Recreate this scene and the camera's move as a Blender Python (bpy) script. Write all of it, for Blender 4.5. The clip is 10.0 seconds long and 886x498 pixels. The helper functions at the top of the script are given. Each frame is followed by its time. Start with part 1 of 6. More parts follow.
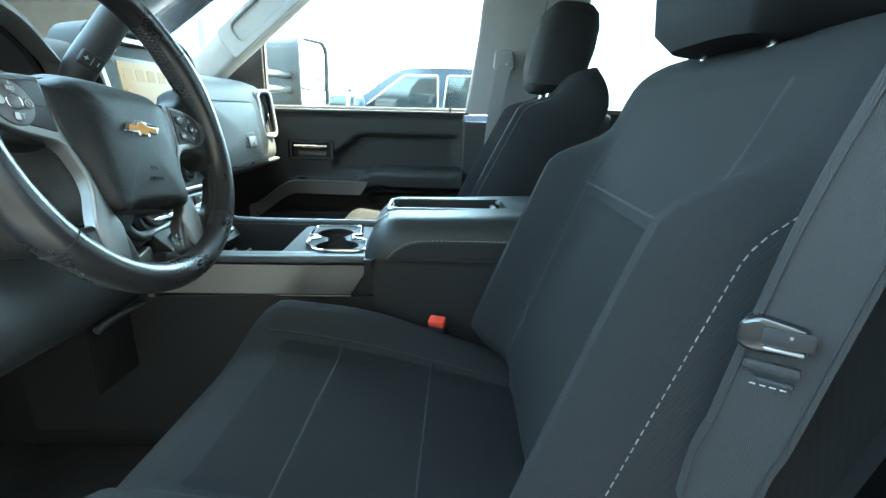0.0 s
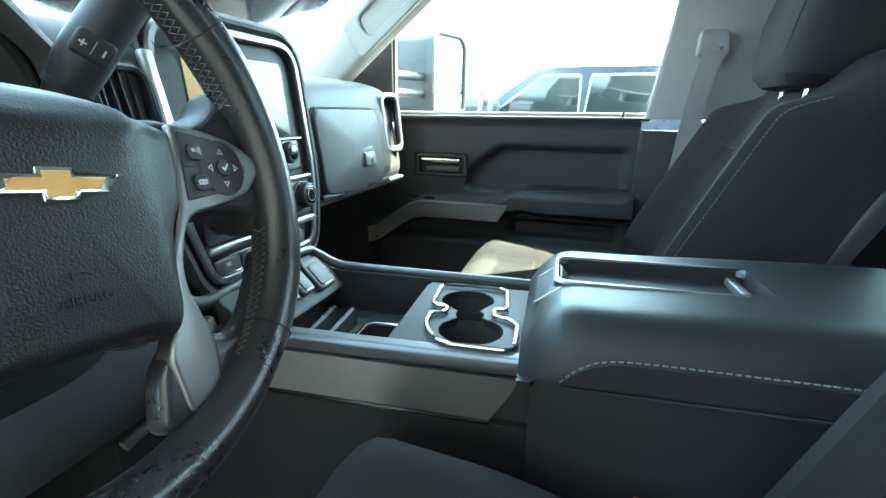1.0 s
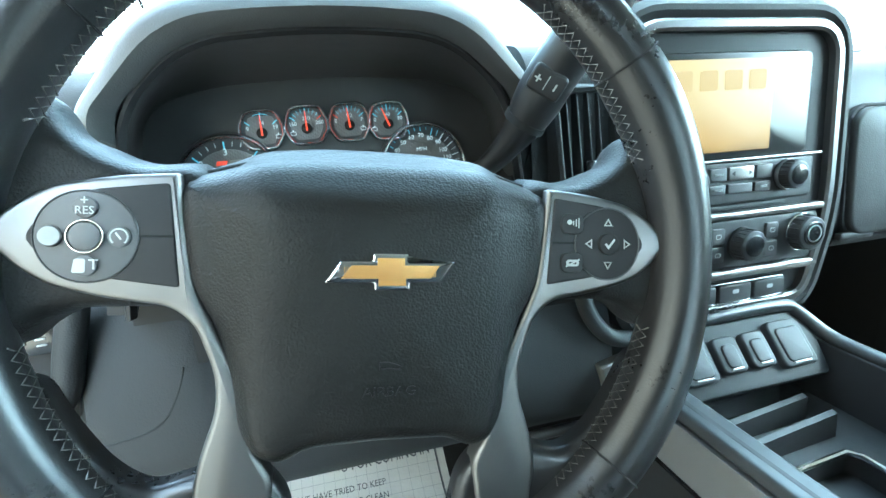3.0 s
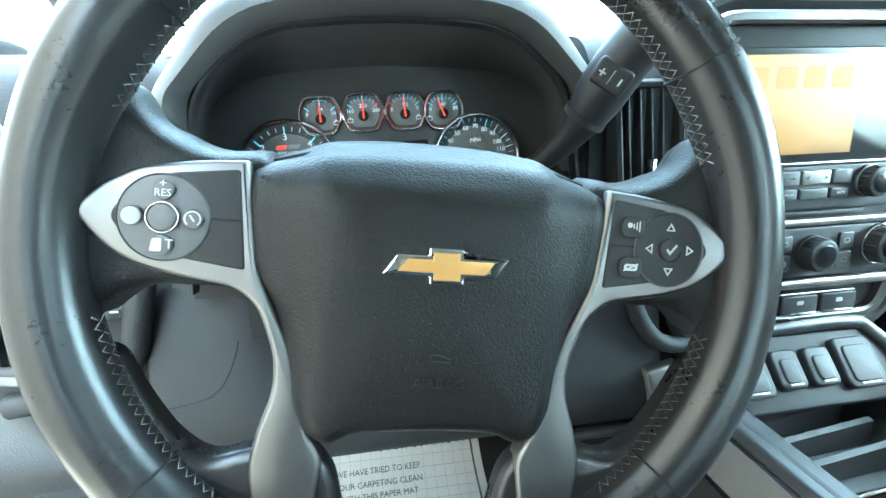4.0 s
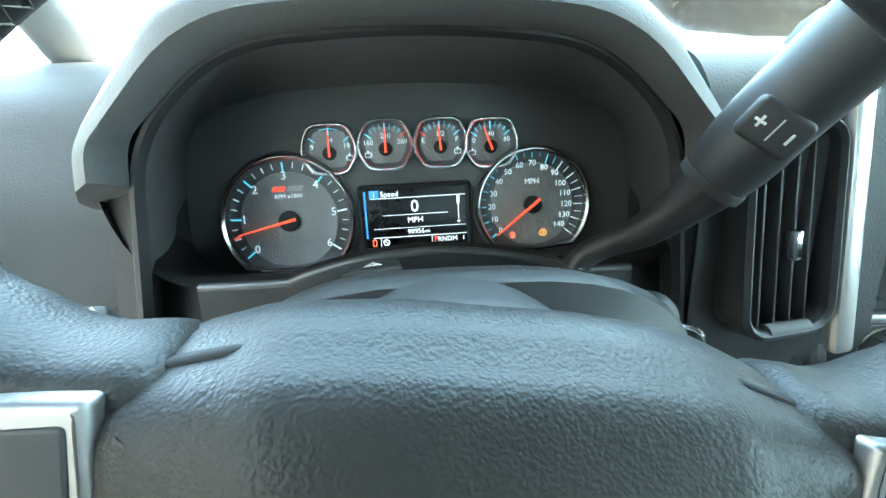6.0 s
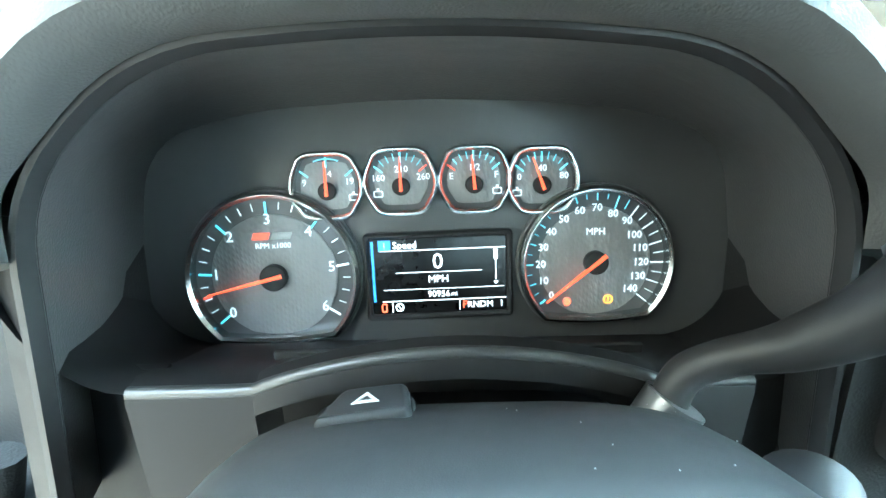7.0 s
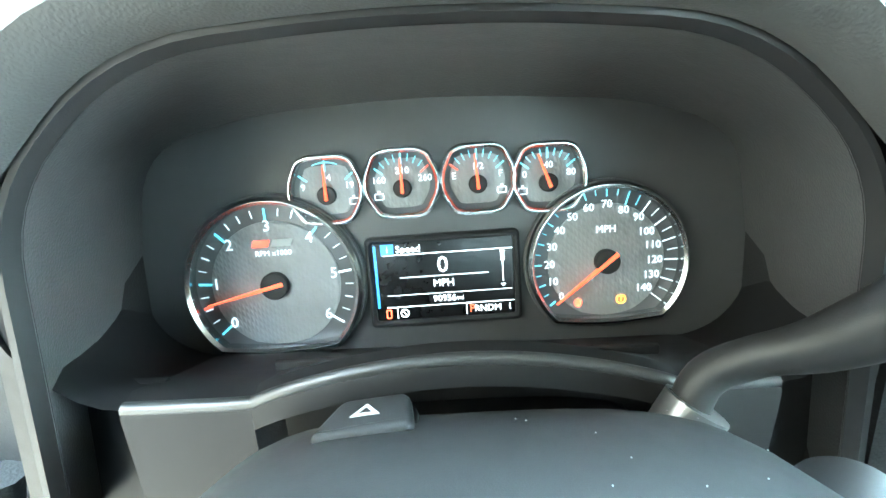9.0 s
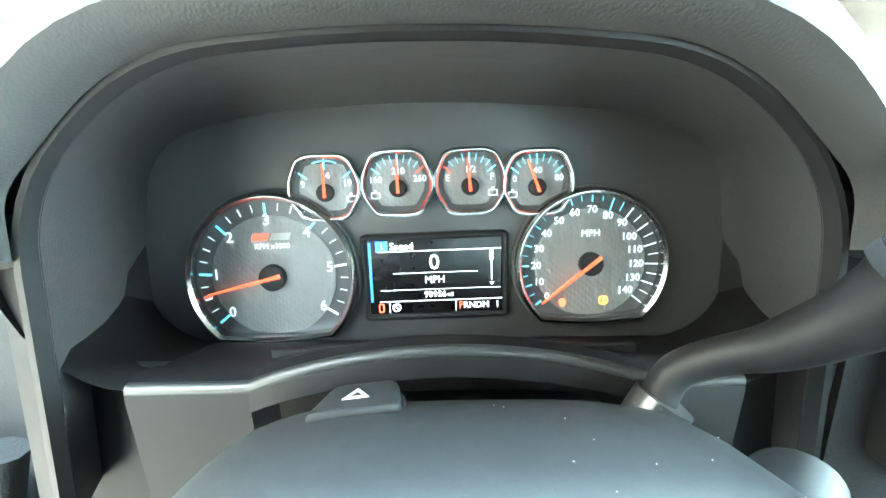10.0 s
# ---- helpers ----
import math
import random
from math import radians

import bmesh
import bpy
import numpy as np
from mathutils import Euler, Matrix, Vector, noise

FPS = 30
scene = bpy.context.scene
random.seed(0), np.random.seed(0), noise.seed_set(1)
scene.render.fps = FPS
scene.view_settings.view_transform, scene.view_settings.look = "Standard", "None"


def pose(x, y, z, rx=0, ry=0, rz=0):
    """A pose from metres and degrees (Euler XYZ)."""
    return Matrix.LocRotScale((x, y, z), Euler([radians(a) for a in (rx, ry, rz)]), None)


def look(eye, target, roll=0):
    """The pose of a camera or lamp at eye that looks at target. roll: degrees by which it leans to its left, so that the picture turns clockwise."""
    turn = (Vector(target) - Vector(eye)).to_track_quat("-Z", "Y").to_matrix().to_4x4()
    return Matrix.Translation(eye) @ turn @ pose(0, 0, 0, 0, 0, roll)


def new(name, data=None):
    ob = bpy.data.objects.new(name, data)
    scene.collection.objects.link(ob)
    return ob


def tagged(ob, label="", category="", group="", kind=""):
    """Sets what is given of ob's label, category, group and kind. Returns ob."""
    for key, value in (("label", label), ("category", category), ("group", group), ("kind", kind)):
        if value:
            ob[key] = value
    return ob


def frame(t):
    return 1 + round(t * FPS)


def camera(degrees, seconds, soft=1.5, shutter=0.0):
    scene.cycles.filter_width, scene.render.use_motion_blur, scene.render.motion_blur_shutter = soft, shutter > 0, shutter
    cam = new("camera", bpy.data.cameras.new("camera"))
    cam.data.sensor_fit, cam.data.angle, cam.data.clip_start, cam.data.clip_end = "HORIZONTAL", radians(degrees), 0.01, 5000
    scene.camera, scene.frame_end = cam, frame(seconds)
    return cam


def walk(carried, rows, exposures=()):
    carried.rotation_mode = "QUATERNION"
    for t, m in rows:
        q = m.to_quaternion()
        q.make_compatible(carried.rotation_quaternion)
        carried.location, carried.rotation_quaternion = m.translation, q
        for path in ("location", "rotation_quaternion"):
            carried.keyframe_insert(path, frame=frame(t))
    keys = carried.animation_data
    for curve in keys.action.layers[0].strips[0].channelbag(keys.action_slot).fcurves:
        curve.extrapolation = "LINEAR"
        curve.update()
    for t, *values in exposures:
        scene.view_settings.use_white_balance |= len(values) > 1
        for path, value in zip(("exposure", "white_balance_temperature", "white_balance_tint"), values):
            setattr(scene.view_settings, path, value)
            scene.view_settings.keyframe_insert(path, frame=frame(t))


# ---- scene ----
cam = camera(86.4, 10.0)
PATH = [
    (0, (-0.529, -0.381, 1.362), (1.391, -0.323, 0.805), 1.3),
    (0.5, (-0.36, -0.314, 1.357), (1.551, -0.098, 0.808), 0.6),
    (1, (-0.159, -0.266, 1.371), (1.678, 0.296, 0.816), 0.6),
    (1.5, (-0.04, -0.214, 1.378), (1.524, 0.884, 0.786), -0.0),
    (2, (0.013, -0.181, 1.387), (1.051, 1.412, 0.768), -2.1),
    (2.5, (-0.005, -0.198, 1.403), (0.668, 1.586, 0.798), -3.1),
    (3, (-0.027, -0.231, 1.413), (0.441, 1.613, 0.796), -2.6),
    (4.5, (-0.033, -0.225, 1.417), (0.215, 1.642, 0.745), -0.7),
    (5, (-0.029, -0.215, 1.414), (0.183, 1.656, 0.739), -0.4),
    (5.5, (-0.025, -0.174, 1.424), (0.163, 1.694, 0.737), -0.3),
    (5.8, (-0.023, -0.121, 1.437), (0.155, 1.741, 0.729), -0.0),
    (6, (-0.02, -0.081, 1.449), (0.134, 1.78, 0.734), -0.8),
    (6.2, (-0.021, -0.046, 1.457), (0.109, 1.816, 0.74), -0.8),
    (7.3, (-0.012, 0.039, 1.454), (0.007, 1.908, 0.742), -0.8),
    (7.5, (-0.011, 0.04, 1.451), (-0.005, 1.911, 0.746), -1.1),
    (8, (-0.01, 0.042, 1.449), (-0.008, 1.915, 0.751), -1.4),
    (8.5, (-0.013, 0.041, 1.452), (-0.014, 1.916, 0.756), -2.2),
    (9, (-0.011, 0.04, 1.451), (-0.008, 1.915, 0.756), -2.5),
    (9.5, (-0.011, 0.038, 1.453), (0.018, 1.903, 0.733), -1.2),
    (10, (-0.009, 0.027, 1.456), (0.015, 1.899, 0.753), -0.5),
]
walk(cam, [(t, look(eye, target, roll)) for t, eye, target, roll in PATH], [(0, 5.05, 5100, -14), (1, 5.25, 5100, -14), (2, 5.25, 5100, -14), (2.5, 5.6, 5050, -13), (3, 5.85, 5050, -13), (4.5, 6.1, 5200, -12), (5.5, 6.25, 5230, -13), (6, 6.1, 5250, -13), (7.5, 7.4, 5150, -14), (10, 7.45, 5500, -12)])

# world, sun
SUN_EL, SUN_AZ = 53.5, 137.5          # degrees; azimuth from +Y towards +X
world = bpy.data.worlds.new("sky_world")
scene.world = world
world.use_nodes = True
wn = world.node_tree.nodes
sky = wn.new("ShaderNodeTexSky")
sky.sky_type = "NISHITA"
sky.sun_disc = False
sky.sun_elevation, sky.sun_rotation = radians(SUN_EL), radians(SUN_AZ)
sky.dust_density, sky.air_density = 4.0, 1.0
wn["Background"].inputs["Strength"].default_value = 0.15
haze = wn.new("ShaderNodeHueSaturation")          # hazy, whitish sky
haze.inputs["Saturation"].default_value = 0.45
world.node_tree.links.new(sky.outputs[0], haze.inputs["Color"])
world.node_tree.links.new(haze.outputs[0], wn["Background"].inputs["Color"])
sun_data = bpy.data.lights.new("sun", "SUN")
sun_data.energy, sun_data.angle, sun_data.color = 4.8, radians(0.6), (1.0, 0.78, 0.52)
sun = new("sun", sun_data)
sun_dir = Vector((math.sin(radians(SUN_AZ)) * math.cos(radians(SUN_EL)), math.cos(radians(SUN_AZ)) * math.cos(radians(SUN_EL)), math.sin(radians(SUN_EL))))
sun.matrix_world = look(sun_dir * 40, (0, 0, 0))


# materials
def mat(name, color, rough=0.5, metal=0.0, vary=0.15, vscale=6.0, bump=0.0, bscale=400.0, kind="noise", coat=0.0, spec=0.5, grime=0.0, rvary=0.1, emit=None, stretch=None):
    m = bpy.data.materials.new(name)
    m.use_nodes = True
    nt = m.node_tree
    n, ln = nt.nodes, nt.links
    b = n["Principled BSDF"]
    b.inputs["Metallic"].default_value = metal
    b.inputs["Coat Weight"].default_value = coat
    b.inputs["Coat Roughness"].default_value = 0.08
    b.inputs["Specular IOR Level"].default_value = spec
    tc = n.new("ShaderNodeTexCoord")
    src = tc.outputs["Object"]
    if stretch:
        mp = n.new("ShaderNodeMapping")
        mp.inputs["Scale"].default_value = stretch
        ln.new(src, mp.inputs["Vector"])
        src = mp.outputs[0]
    big = n.new("ShaderNodeTexNoise")
    big.inputs["Scale"].default_value, big.inputs["Detail"].default_value = vscale, 6.0
    ln.new(src, big.inputs["Vector"])
    fine = n.new("ShaderNodeTexNoise")
    fine.inputs["Scale"].default_value, fine.inputs["Detail"].default_value = vscale * 22, 3.0
    ln.new(src, fine.inputs["Vector"])
    mix = n.new("ShaderNodeMath")
    mix.operation = "MULTIPLY_ADD"
    mix.inputs[1].default_value = 0.35
    ln.new(fine.outputs["Fac"], mix.inputs[0])
    ln.new(big.outputs["Fac"], mix.inputs[2])
    ramp = n.new("ShaderNodeValToRGB")
    ramp.color_ramp.elements[0].position, ramp.color_ramp.elements[1].position = 0.35, 1.0
    lo = [c * (1 - vary) for c in color]
    hi = [min(1, c * (1 + vary) + grime) for c in color]
    ramp.color_ramp.elements[0].color, ramp.color_ramp.elements[1].color = (*lo, 1), (*hi, 1)
    ln.new(mix.outputs[0], ramp.inputs[0])
    ln.new(ramp.outputs[0], b.inputs["Base Color"])
    rr = n.new("ShaderNodeMapRange")
    rr.inputs["From Min"].default_value, rr.inputs["From Max"].default_value = 0.35, 1.0
    rr.inputs["To Min"].default_value, rr.inputs["To Max"].default_value = max(0.02, rough - rvary), min(1, rough + rvary)
    ln.new(mix.outputs[0], rr.inputs["Value"])
    ln.new(rr.outputs[0], b.inputs["Roughness"])
    if bump:
        if kind == "leather":
            tx = n.new("ShaderNodeTexVoronoi")
            tx.feature = "SMOOTH_F1"
            tx.inputs["Scale"].default_value = bscale
            warp = n.new("ShaderNodeTexNoise")
            warp.inputs["Scale"].default_value = bscale * 0.5
            ln.new(src, warp.inputs["Vector"])
            add = n.new("ShaderNodeVectorMath")
            add.operation = "MULTIPLY_ADD"
            add.inputs[1].default_value = (1.2 / bscale,) * 3
            ln.new(warp.outputs["Color"], add.inputs[0])
            ln.new(src, add.inputs[2])
            ln.new(add.outputs[0], tx.inputs["Vector"])
            clampn = n.new("ShaderNodeMapRange")
            clampn.inputs["From Min"].default_value, clampn.inputs["From Max"].default_value = 0.75, 0.15
            ln.new(tx.outputs["Distance"], clampn.inputs["Value"])
            h = clampn.outputs[0]
        elif kind == "weave":
            w1 = n.new("ShaderNodeTexWave")
            w1.inputs["Scale"].default_value, w1.inputs["Distortion"].default_value = bscale, 1.5
            w1.bands_direction = "X"
            w2 = n.new("ShaderNodeTexWave")
            w2.inputs["Scale"].default_value, w2.inputs["Distortion"].default_value = bscale, 1.5
            w2.bands_direction = "DIAGONAL"
            mm = n.new("ShaderNodeMath")
            mm.operation = "MULTIPLY"
            ln.new(src, w1.inputs["Vector"])
            ln.new(src, w2.inputs["Vector"])
            ln.new(w1.outputs["Fac"], mm.inputs[0])
            ln.new(w2.outputs["Fac"], mm.inputs[1])
            h = mm.outputs[0]
        else:
            tx = n.new("ShaderNodeTexNoise")
            tx.inputs["Scale"].default_value, tx.inputs["Detail"].default_value = bscale, 2.0
            ln.new(src, tx.inputs["Vector"])
            h = tx.outputs["Fac"]
        bp = n.new("ShaderNodeBump")
        bp.inputs["Strength"].default_value = bump
        bp.inputs["Distance"].default_value = 0.6 / bscale
        ln.new(h, bp.inputs["Height"])
        ln.new(bp.outputs[0], b.inputs["Normal"])
    if emit:
        b.inputs["Emission Color"].default_value = (*emit[:3], 1)
        b.inputs["Emission Strength"].default_value = emit[3]
    return m


def glass_mat(name, tint=(0.9, 0.95, 0.94), gloss=1.0):
    m = bpy.data.materials.new(name)
    m.use_nodes = True
    n, ln = m.node_tree.nodes, m.node_tree.links
    n.remove(n["Principled BSDF"])
    tr, gl, mx, fr = n.new("ShaderNodeBsdfTransparent"), n.new("ShaderNodeBsdfGlossy"), n.new("ShaderNodeMixShader"), n.new("ShaderNodeFresnel")
    tr.inputs[0].default_value = (*tint, 1)
    gl.inputs["Roughness"].default_value = 0.02
    gl.inputs[0].default_value = (gloss, gloss, gloss, 1)
    fr.inputs[0].default_value = 1.45
    ln.new(fr.outputs[0], mx.inputs[0])
    ln.new(tr.outputs[0], mx.inputs[1])
    ln.new(gl.outputs[0], mx.inputs[2])
    ln.new(mx.outputs[0], n["Material Output"].inputs[0])
    return m


M = {
    "leather": mat("wheel_leather", (0.0072, 0.0070, 0.0069), 0.50, bump=0.30, bscale=900, kind="leather", vscale=9, rvary=0.06, grime=0.003, spec=0.29),
    "smooth_leather": mat("worn_smooth_leather", (0.013, 0.0125, 0.0132), 0.29, bump=0.05, bscale=900, kind="leather", vscale=14, rvary=0.07, grime=0.006),
    "dash": mat("dash_soft_plastic", (0.018, 0.0185, 0.019), 0.62, bump=0.2, bscale=700, kind="leather", vscale=4, spec=0.3),
    "plate": mat("cluster_face_plastic", (0.050, 0.051, 0.052), 0.45, bump=0.08, bscale=1200, vscale=4),
    "stackframe": mat("satin_stack_frame", (0.13, 0.13, 0.132), 0.33, metal=0.85, vary=0.05, vscale=8),
    # Hood and brim colours lifted, standing in for glare inside the binnacle.
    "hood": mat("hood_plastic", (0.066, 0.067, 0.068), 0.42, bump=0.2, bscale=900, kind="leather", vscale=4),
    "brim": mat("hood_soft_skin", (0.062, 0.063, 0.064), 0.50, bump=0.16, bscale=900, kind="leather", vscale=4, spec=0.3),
    "satin": mat("satin_dark_edge", (0.042, 0.044, 0.046), 0.38, metal=0.2, vscale=6),
    "hard": mat("hard_plastic", (0.020, 0.020, 0.0215), 0.5, bump=0.12, bscale=1500, vscale=5, spec=0.35),
    "shroud": mat("column_shroud_plastic", (0.012, 0.012, 0.0125), 0.55, bump=0.15, bscale=1500, vscale=5, spec=0.3),
    # Shade is put into the shelf's base colour, far below the hood's.
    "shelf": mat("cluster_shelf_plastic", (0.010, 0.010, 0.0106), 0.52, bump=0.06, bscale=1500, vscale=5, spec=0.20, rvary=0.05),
    "dark": mat("dark_plastic", (0.016, 0.016, 0.017), 0.6, bump=0.1, bscale=1200, vscale=5, spec=0.25),
    "gloss": mat("gloss_black", (0.010, 0.010, 0.011), 0.16, vscale=5, coat=0.3, rvary=0.05),
    "rubber": mat("rubber", (0.018, 0.018, 0.018), 0.7, vscale=8),
    "silver": mat("satin_silver_trim", (0.23, 0.222, 0.215), 0.38, metal=0.85, vary=0.05, bump=0.04, bscale=2500, vscale=8),
    "spoke_trim": mat("satin_grey_spoke_trim", (0.20, 0.197, 0.194), 0.42, metal=1.0, vary=0.06, bump=0.04, bscale=2500, vscale=8),
    "darksilver": mat("smoked_silver_trim", (0.23, 0.23, 0.24), 0.34, metal=0.8, vary=0.06, vscale=8),
    "bezel": mat("gauge_bezel_chrome", (0.62, 0.63, 0.64), 0.24, metal=1.0, vary=0.02, rvary=0.05),
    "chrome": mat("chrome", (0.88, 0.89, 0.90), 0.12, metal=1.0, vary=0.02, rvary=0.03),
    "fabric": mat("seat_fabric", (0.0125, 0.0126, 0.0132), 0.92, bump=0.5, bscale=380, kind="weave", vscale=5, vary=0.2, spec=0.2),
    "fabric2": mat("seat_insert_fabric", (0.0100, 0.0101, 0.0107), 0.93, bump=0.9, bscale=200, kind="weave", vscale=5, vary=0.2, spec=0.2),
    "rubbed": mat("painted_emblem_grey", (0.30, 0.30, 0.31), 0.4),
    "lidskin": mat("armrest_vinyl", (0.014, 0.0145, 0.015), 0.44, bump=0.22, bscale=800, kind="leather", vscale=5, rvary=0.06, spec=0.32),
    "belt_grey": mat("grey_belt_webbing", (0.15, 0.152, 0.155), 0.7, bump=0.5, bscale=500, kind="weave"),
    "seam": mat("seam_thread_dark", (0.012, 0.012, 0.013), 0.9),
    "thread": mat("light_stitching", (0.14, 0.135, 0.125), 0.8, vary=0.2, vscale=40),
    "belt": mat("belt_webbing", (0.014, 0.014, 0.015), 0.6, bump=0.6, bscale=500, kind="weave"),
    "carpet": mat("carpet", (0.022, 0.022, 0.023), 1.0, bump=1.0, bscale=500, vary=0.35, vscale=12, spec=0.1),
    "liner": mat("headliner", (0.33, 0.33, 0.32), 0.95, bump=0.2, bscale=800, vscale=3, spec=0.2),
    "pillar": mat("pillar_trim", (0.15, 0.153, 0.156), 0.6, bump=0.15, bscale=900, kind="leather", vscale=3),
    "gold": mat("gold_mesh_emblem", (0.52, 0.31, 0.10), 0.4, metal=0.35, vary=0.08, vscale=30),
    "white": mat("white_print", (0.43, 0.44, 0.44), 0.6, vary=0.03),
    "grey_print": mat("grey_print", (0.30, 0.31, 0.31), 0.6, vary=0.03),
    "red_plastic": mat("red_plastic", (0.55, 0.055, 0.03), 0.45, vary=0.08),
    "paper": mat("paper_mat", (0.60, 0.59, 0.56), 0.85, vary=0.06, vscale=8, bump=0.2, bscale=60),
    "ink": mat("paper_ink", (0.06, 0.06, 0.07), 0.8),
    "face": mat("gauge_face", (0.185, 0.187, 0.190), 0.5, bump=0.13, bscale=120, kind="weave", vscale=10),
    "face_ring": mat("gauge_outer_ring", (0.065, 0.066, 0.068), 0.4, vscale=10),
    "needle": mat("needle_red", (0.8, 0.06, 0.02), 0.5, vary=0.03, emit=(1.0, 0.09, 0.03, 0.018)),
    "tick": mat("tick_blue", (0.25, 0.65, 0.80), 0.6, vary=0.03, emit=(0.2, 0.7, 0.95, 0.012)),
    "tick_white": mat("tick_white", (0.75, 0.80, 0.82), 0.6, vary=0.03, emit=(0.8, 0.9, 1.0, 0.01)),
    "tick_red": mat("tick_red", (0.75, 0.08, 0.05), 0.6, vary=0.03, emit=(1.0, 0.1, 0.05, 0.012)),
    "lcd": mat("lcd_black", (0.006, 0.006, 0.007), 0.3, vary=0.02, spec=0.28),
    "lcd_white": mat("lcd_white", (0.6, 0.6, 0.6), 0.6, emit=(1, 1, 1, 0.030)),
    "lcd_blue": mat("lcd_blue", (0.05, 0.16, 0.32), 0.6, emit=(0.10, 0.34, 0.80, 0.015)),
    "lcd_red": mat("lcd_red", (0.6, 0.05, 0.02), 0.6, emit=(1.0, 0.12, 0.05, 0.030)),
    "lcd_amber": mat("lcd_amber", (0.6, 0.25, 0.02), 0.6, emit=(1.0, 0.32, 0.04, 0.030)),
    "paint": mat("dark_blue_car_paint", (0.020, 0.030, 0.050), 0.3, metal=0.3, coat=1.0, vary=0.05),
    "tyre": mat("tyre_rubber", (0.02, 0.02, 0.02), 0.85),
    "auto_glass": mat("dark_car_glass", (0.012, 0.016, 0.018), 0.05, vary=0.05, coat=0.5, rvary=0.02),
    "asphalt": mat("asphalt", (0.055, 0.055, 0.055), 0.9, bump=0.6, bscale=120, vary=0.3, vscale=0.7),
    "stucco": mat("unseen_wall_charcoal", (0.060, 0.058, 0.055), 0.9, bump=0.5, bscale=40, vary=0.12, vscale=0.8),
    "concrete": mat("concrete", (0.36, 0.35, 0.33), 0.85, bump=0.3, bscale=60, vary=0.15, vscale=1.2),
    "steel": mat("painted_steel_post", (0.10, 0.11, 0.12), 0.5, vary=0.1),
    "leaf": mat("foliage", (0.07, 0.10, 0.035), 0.75, vary=0.45, vscale=1.5, spec=0.3),
    "bark": mat("bark", (0.10, 0.075, 0.05), 0.9, bump=0.8, bscale=12, vary=0.3),
    "bodywhite": mat("body_paint", (0.30, 0.31, 0.33), 0.3, metal=0.4, coat=1.0, vary=0.04),
    "key": mat("button_plastic", (0.020, 0.020, 0.0215), 0.55, vscale=12, spec=0.35),
    "dish": mat("dish_plastic_grey", (0.085, 0.086, 0.090), 0.45, vscale=12),
    "keylight": mat("button_plastic_grey", (0.047, 0.048, 0.051), 0.42, vscale=12),
}
GLASS = glass_mat("window_glass")
TINT = glass_mat("privacy_glass", (0.36, 0.39, 0.39))
LENS = glass_mat("gauge_lens", (0.96, 0.97, 0.97), 0.8)


def screen_mat():
    """Touch screen that is switched on: warm tan wallpaper."""
    m = mat("touch_screen_on", (0.02, 0.018, 0.015), 0.4, vary=0.02, spec=0.08)
    n, ln = m.node_tree.nodes, m.node_tree.links
    tc = n.new("ShaderNodeTexCoord")
    sp = n.new("ShaderNodeSeparateXYZ")
    ln.new(tc.outputs["Generated"], sp.inputs[0])
    ns = n.new("ShaderNodeTexNoise")
    ns.inputs["Scale"].default_value = 3.0
    ln.new(tc.outputs["Generated"], ns.inputs["Vector"])
    ad = n.new("ShaderNodeMath")
    ad.operation = "MULTIPLY_ADD"
    ad.inputs[1].default_value = 0.25
    ln.new(ns.outputs["Fac"], ad.inputs[0])
    ln.new(sp.outputs["Z"], ad.inputs[2])
    rp = n.new("ShaderNodeValToRGB")
    e = rp.color_ramp.elements
    e[0].position, e[0].color = 0.05, (0.13, 0.075, 0.026, 1)
    e[1].position, e[1].color = 1.0, (0.48, 0.33, 0.15, 1)
    x = e.new(0.25)
    x.color = (0.38, 0.215, 0.07, 1)
    ln.new(ad.outputs[0], rp.inputs[0])
    b = n["Principled BSDF"]
    ln.new(rp.outputs[0], b.inputs["Emission Color"])
    b.inputs["Emission Strength"].default_value = 0.041
    return m


M["screen"] = screen_mat()


# building helpers
def thing(name, label, category, base, group="", kind=""):
    ob = new(name)
    ob.location = base
    ob.empty_display_size = 0.05
    return tagged(ob, label, category, group, kind)


def part(name, bm, material, parent=None, label="", sharp=38, smooth=True):
    bmesh.ops.recalc_face_normals(bm, faces=bm.faces)
    me = bpy.data.meshes.new(name)
    bm.to_mesh(me)
    bm.free()
    if smooth:
        me.polygons.foreach_set("use_smooth", [True] * len(me.polygons))
        me.set_sharp_from_angle(angle=radians(sharp))
    me.materials.append(M[material] if isinstance(material, str) else material)
    ob = new(name, me)
    if parent:
        ob.parent = parent
        if parent.type == "EMPTY":
            ob.matrix_parent_inverse = parent.matrix_basis.inverted()
    if label:
        ob["label"] = label
    return ob


def setting(name, bm, material, label, category="structure", **kw):
    return tagged(part(name, bm, material, **kw), label, category, "", "structure")


def frame_m(origin, u, v):
    """Matrix whose local x, y, z are u, v and u x v."""
    u, v = Vector(u).normalized(), Vector(v).normalized()
    w = u.cross(v).normalized()
    v = w.cross(u)
    return Matrix(((u.x, v.x, w.x, origin[0]), (u.y, v.y, w.y, origin[1]), (u.z, v.z, w.z, origin[2]), (0, 0, 0, 1)))


ID = Matrix.Identity(4)


def nudge(ob, dx=0.0, dy=0.0, dz=0.0, turn=0.0, about=(0, 0, 0), wide=1.0):
    """Moves a whole thing with its parts: turned about an upright axis, then shifted."""
    p = Vector(about)
    ob.matrix_basis = Matrix.Translation(p + Vector((dx, dy, dz))) @ Matrix.Rotation(radians(turn), 4, "Z") @ Matrix.Diagonal((wide, 1, 1, 1)) @ Matrix.Translation(-p) @ ob.matrix_basis


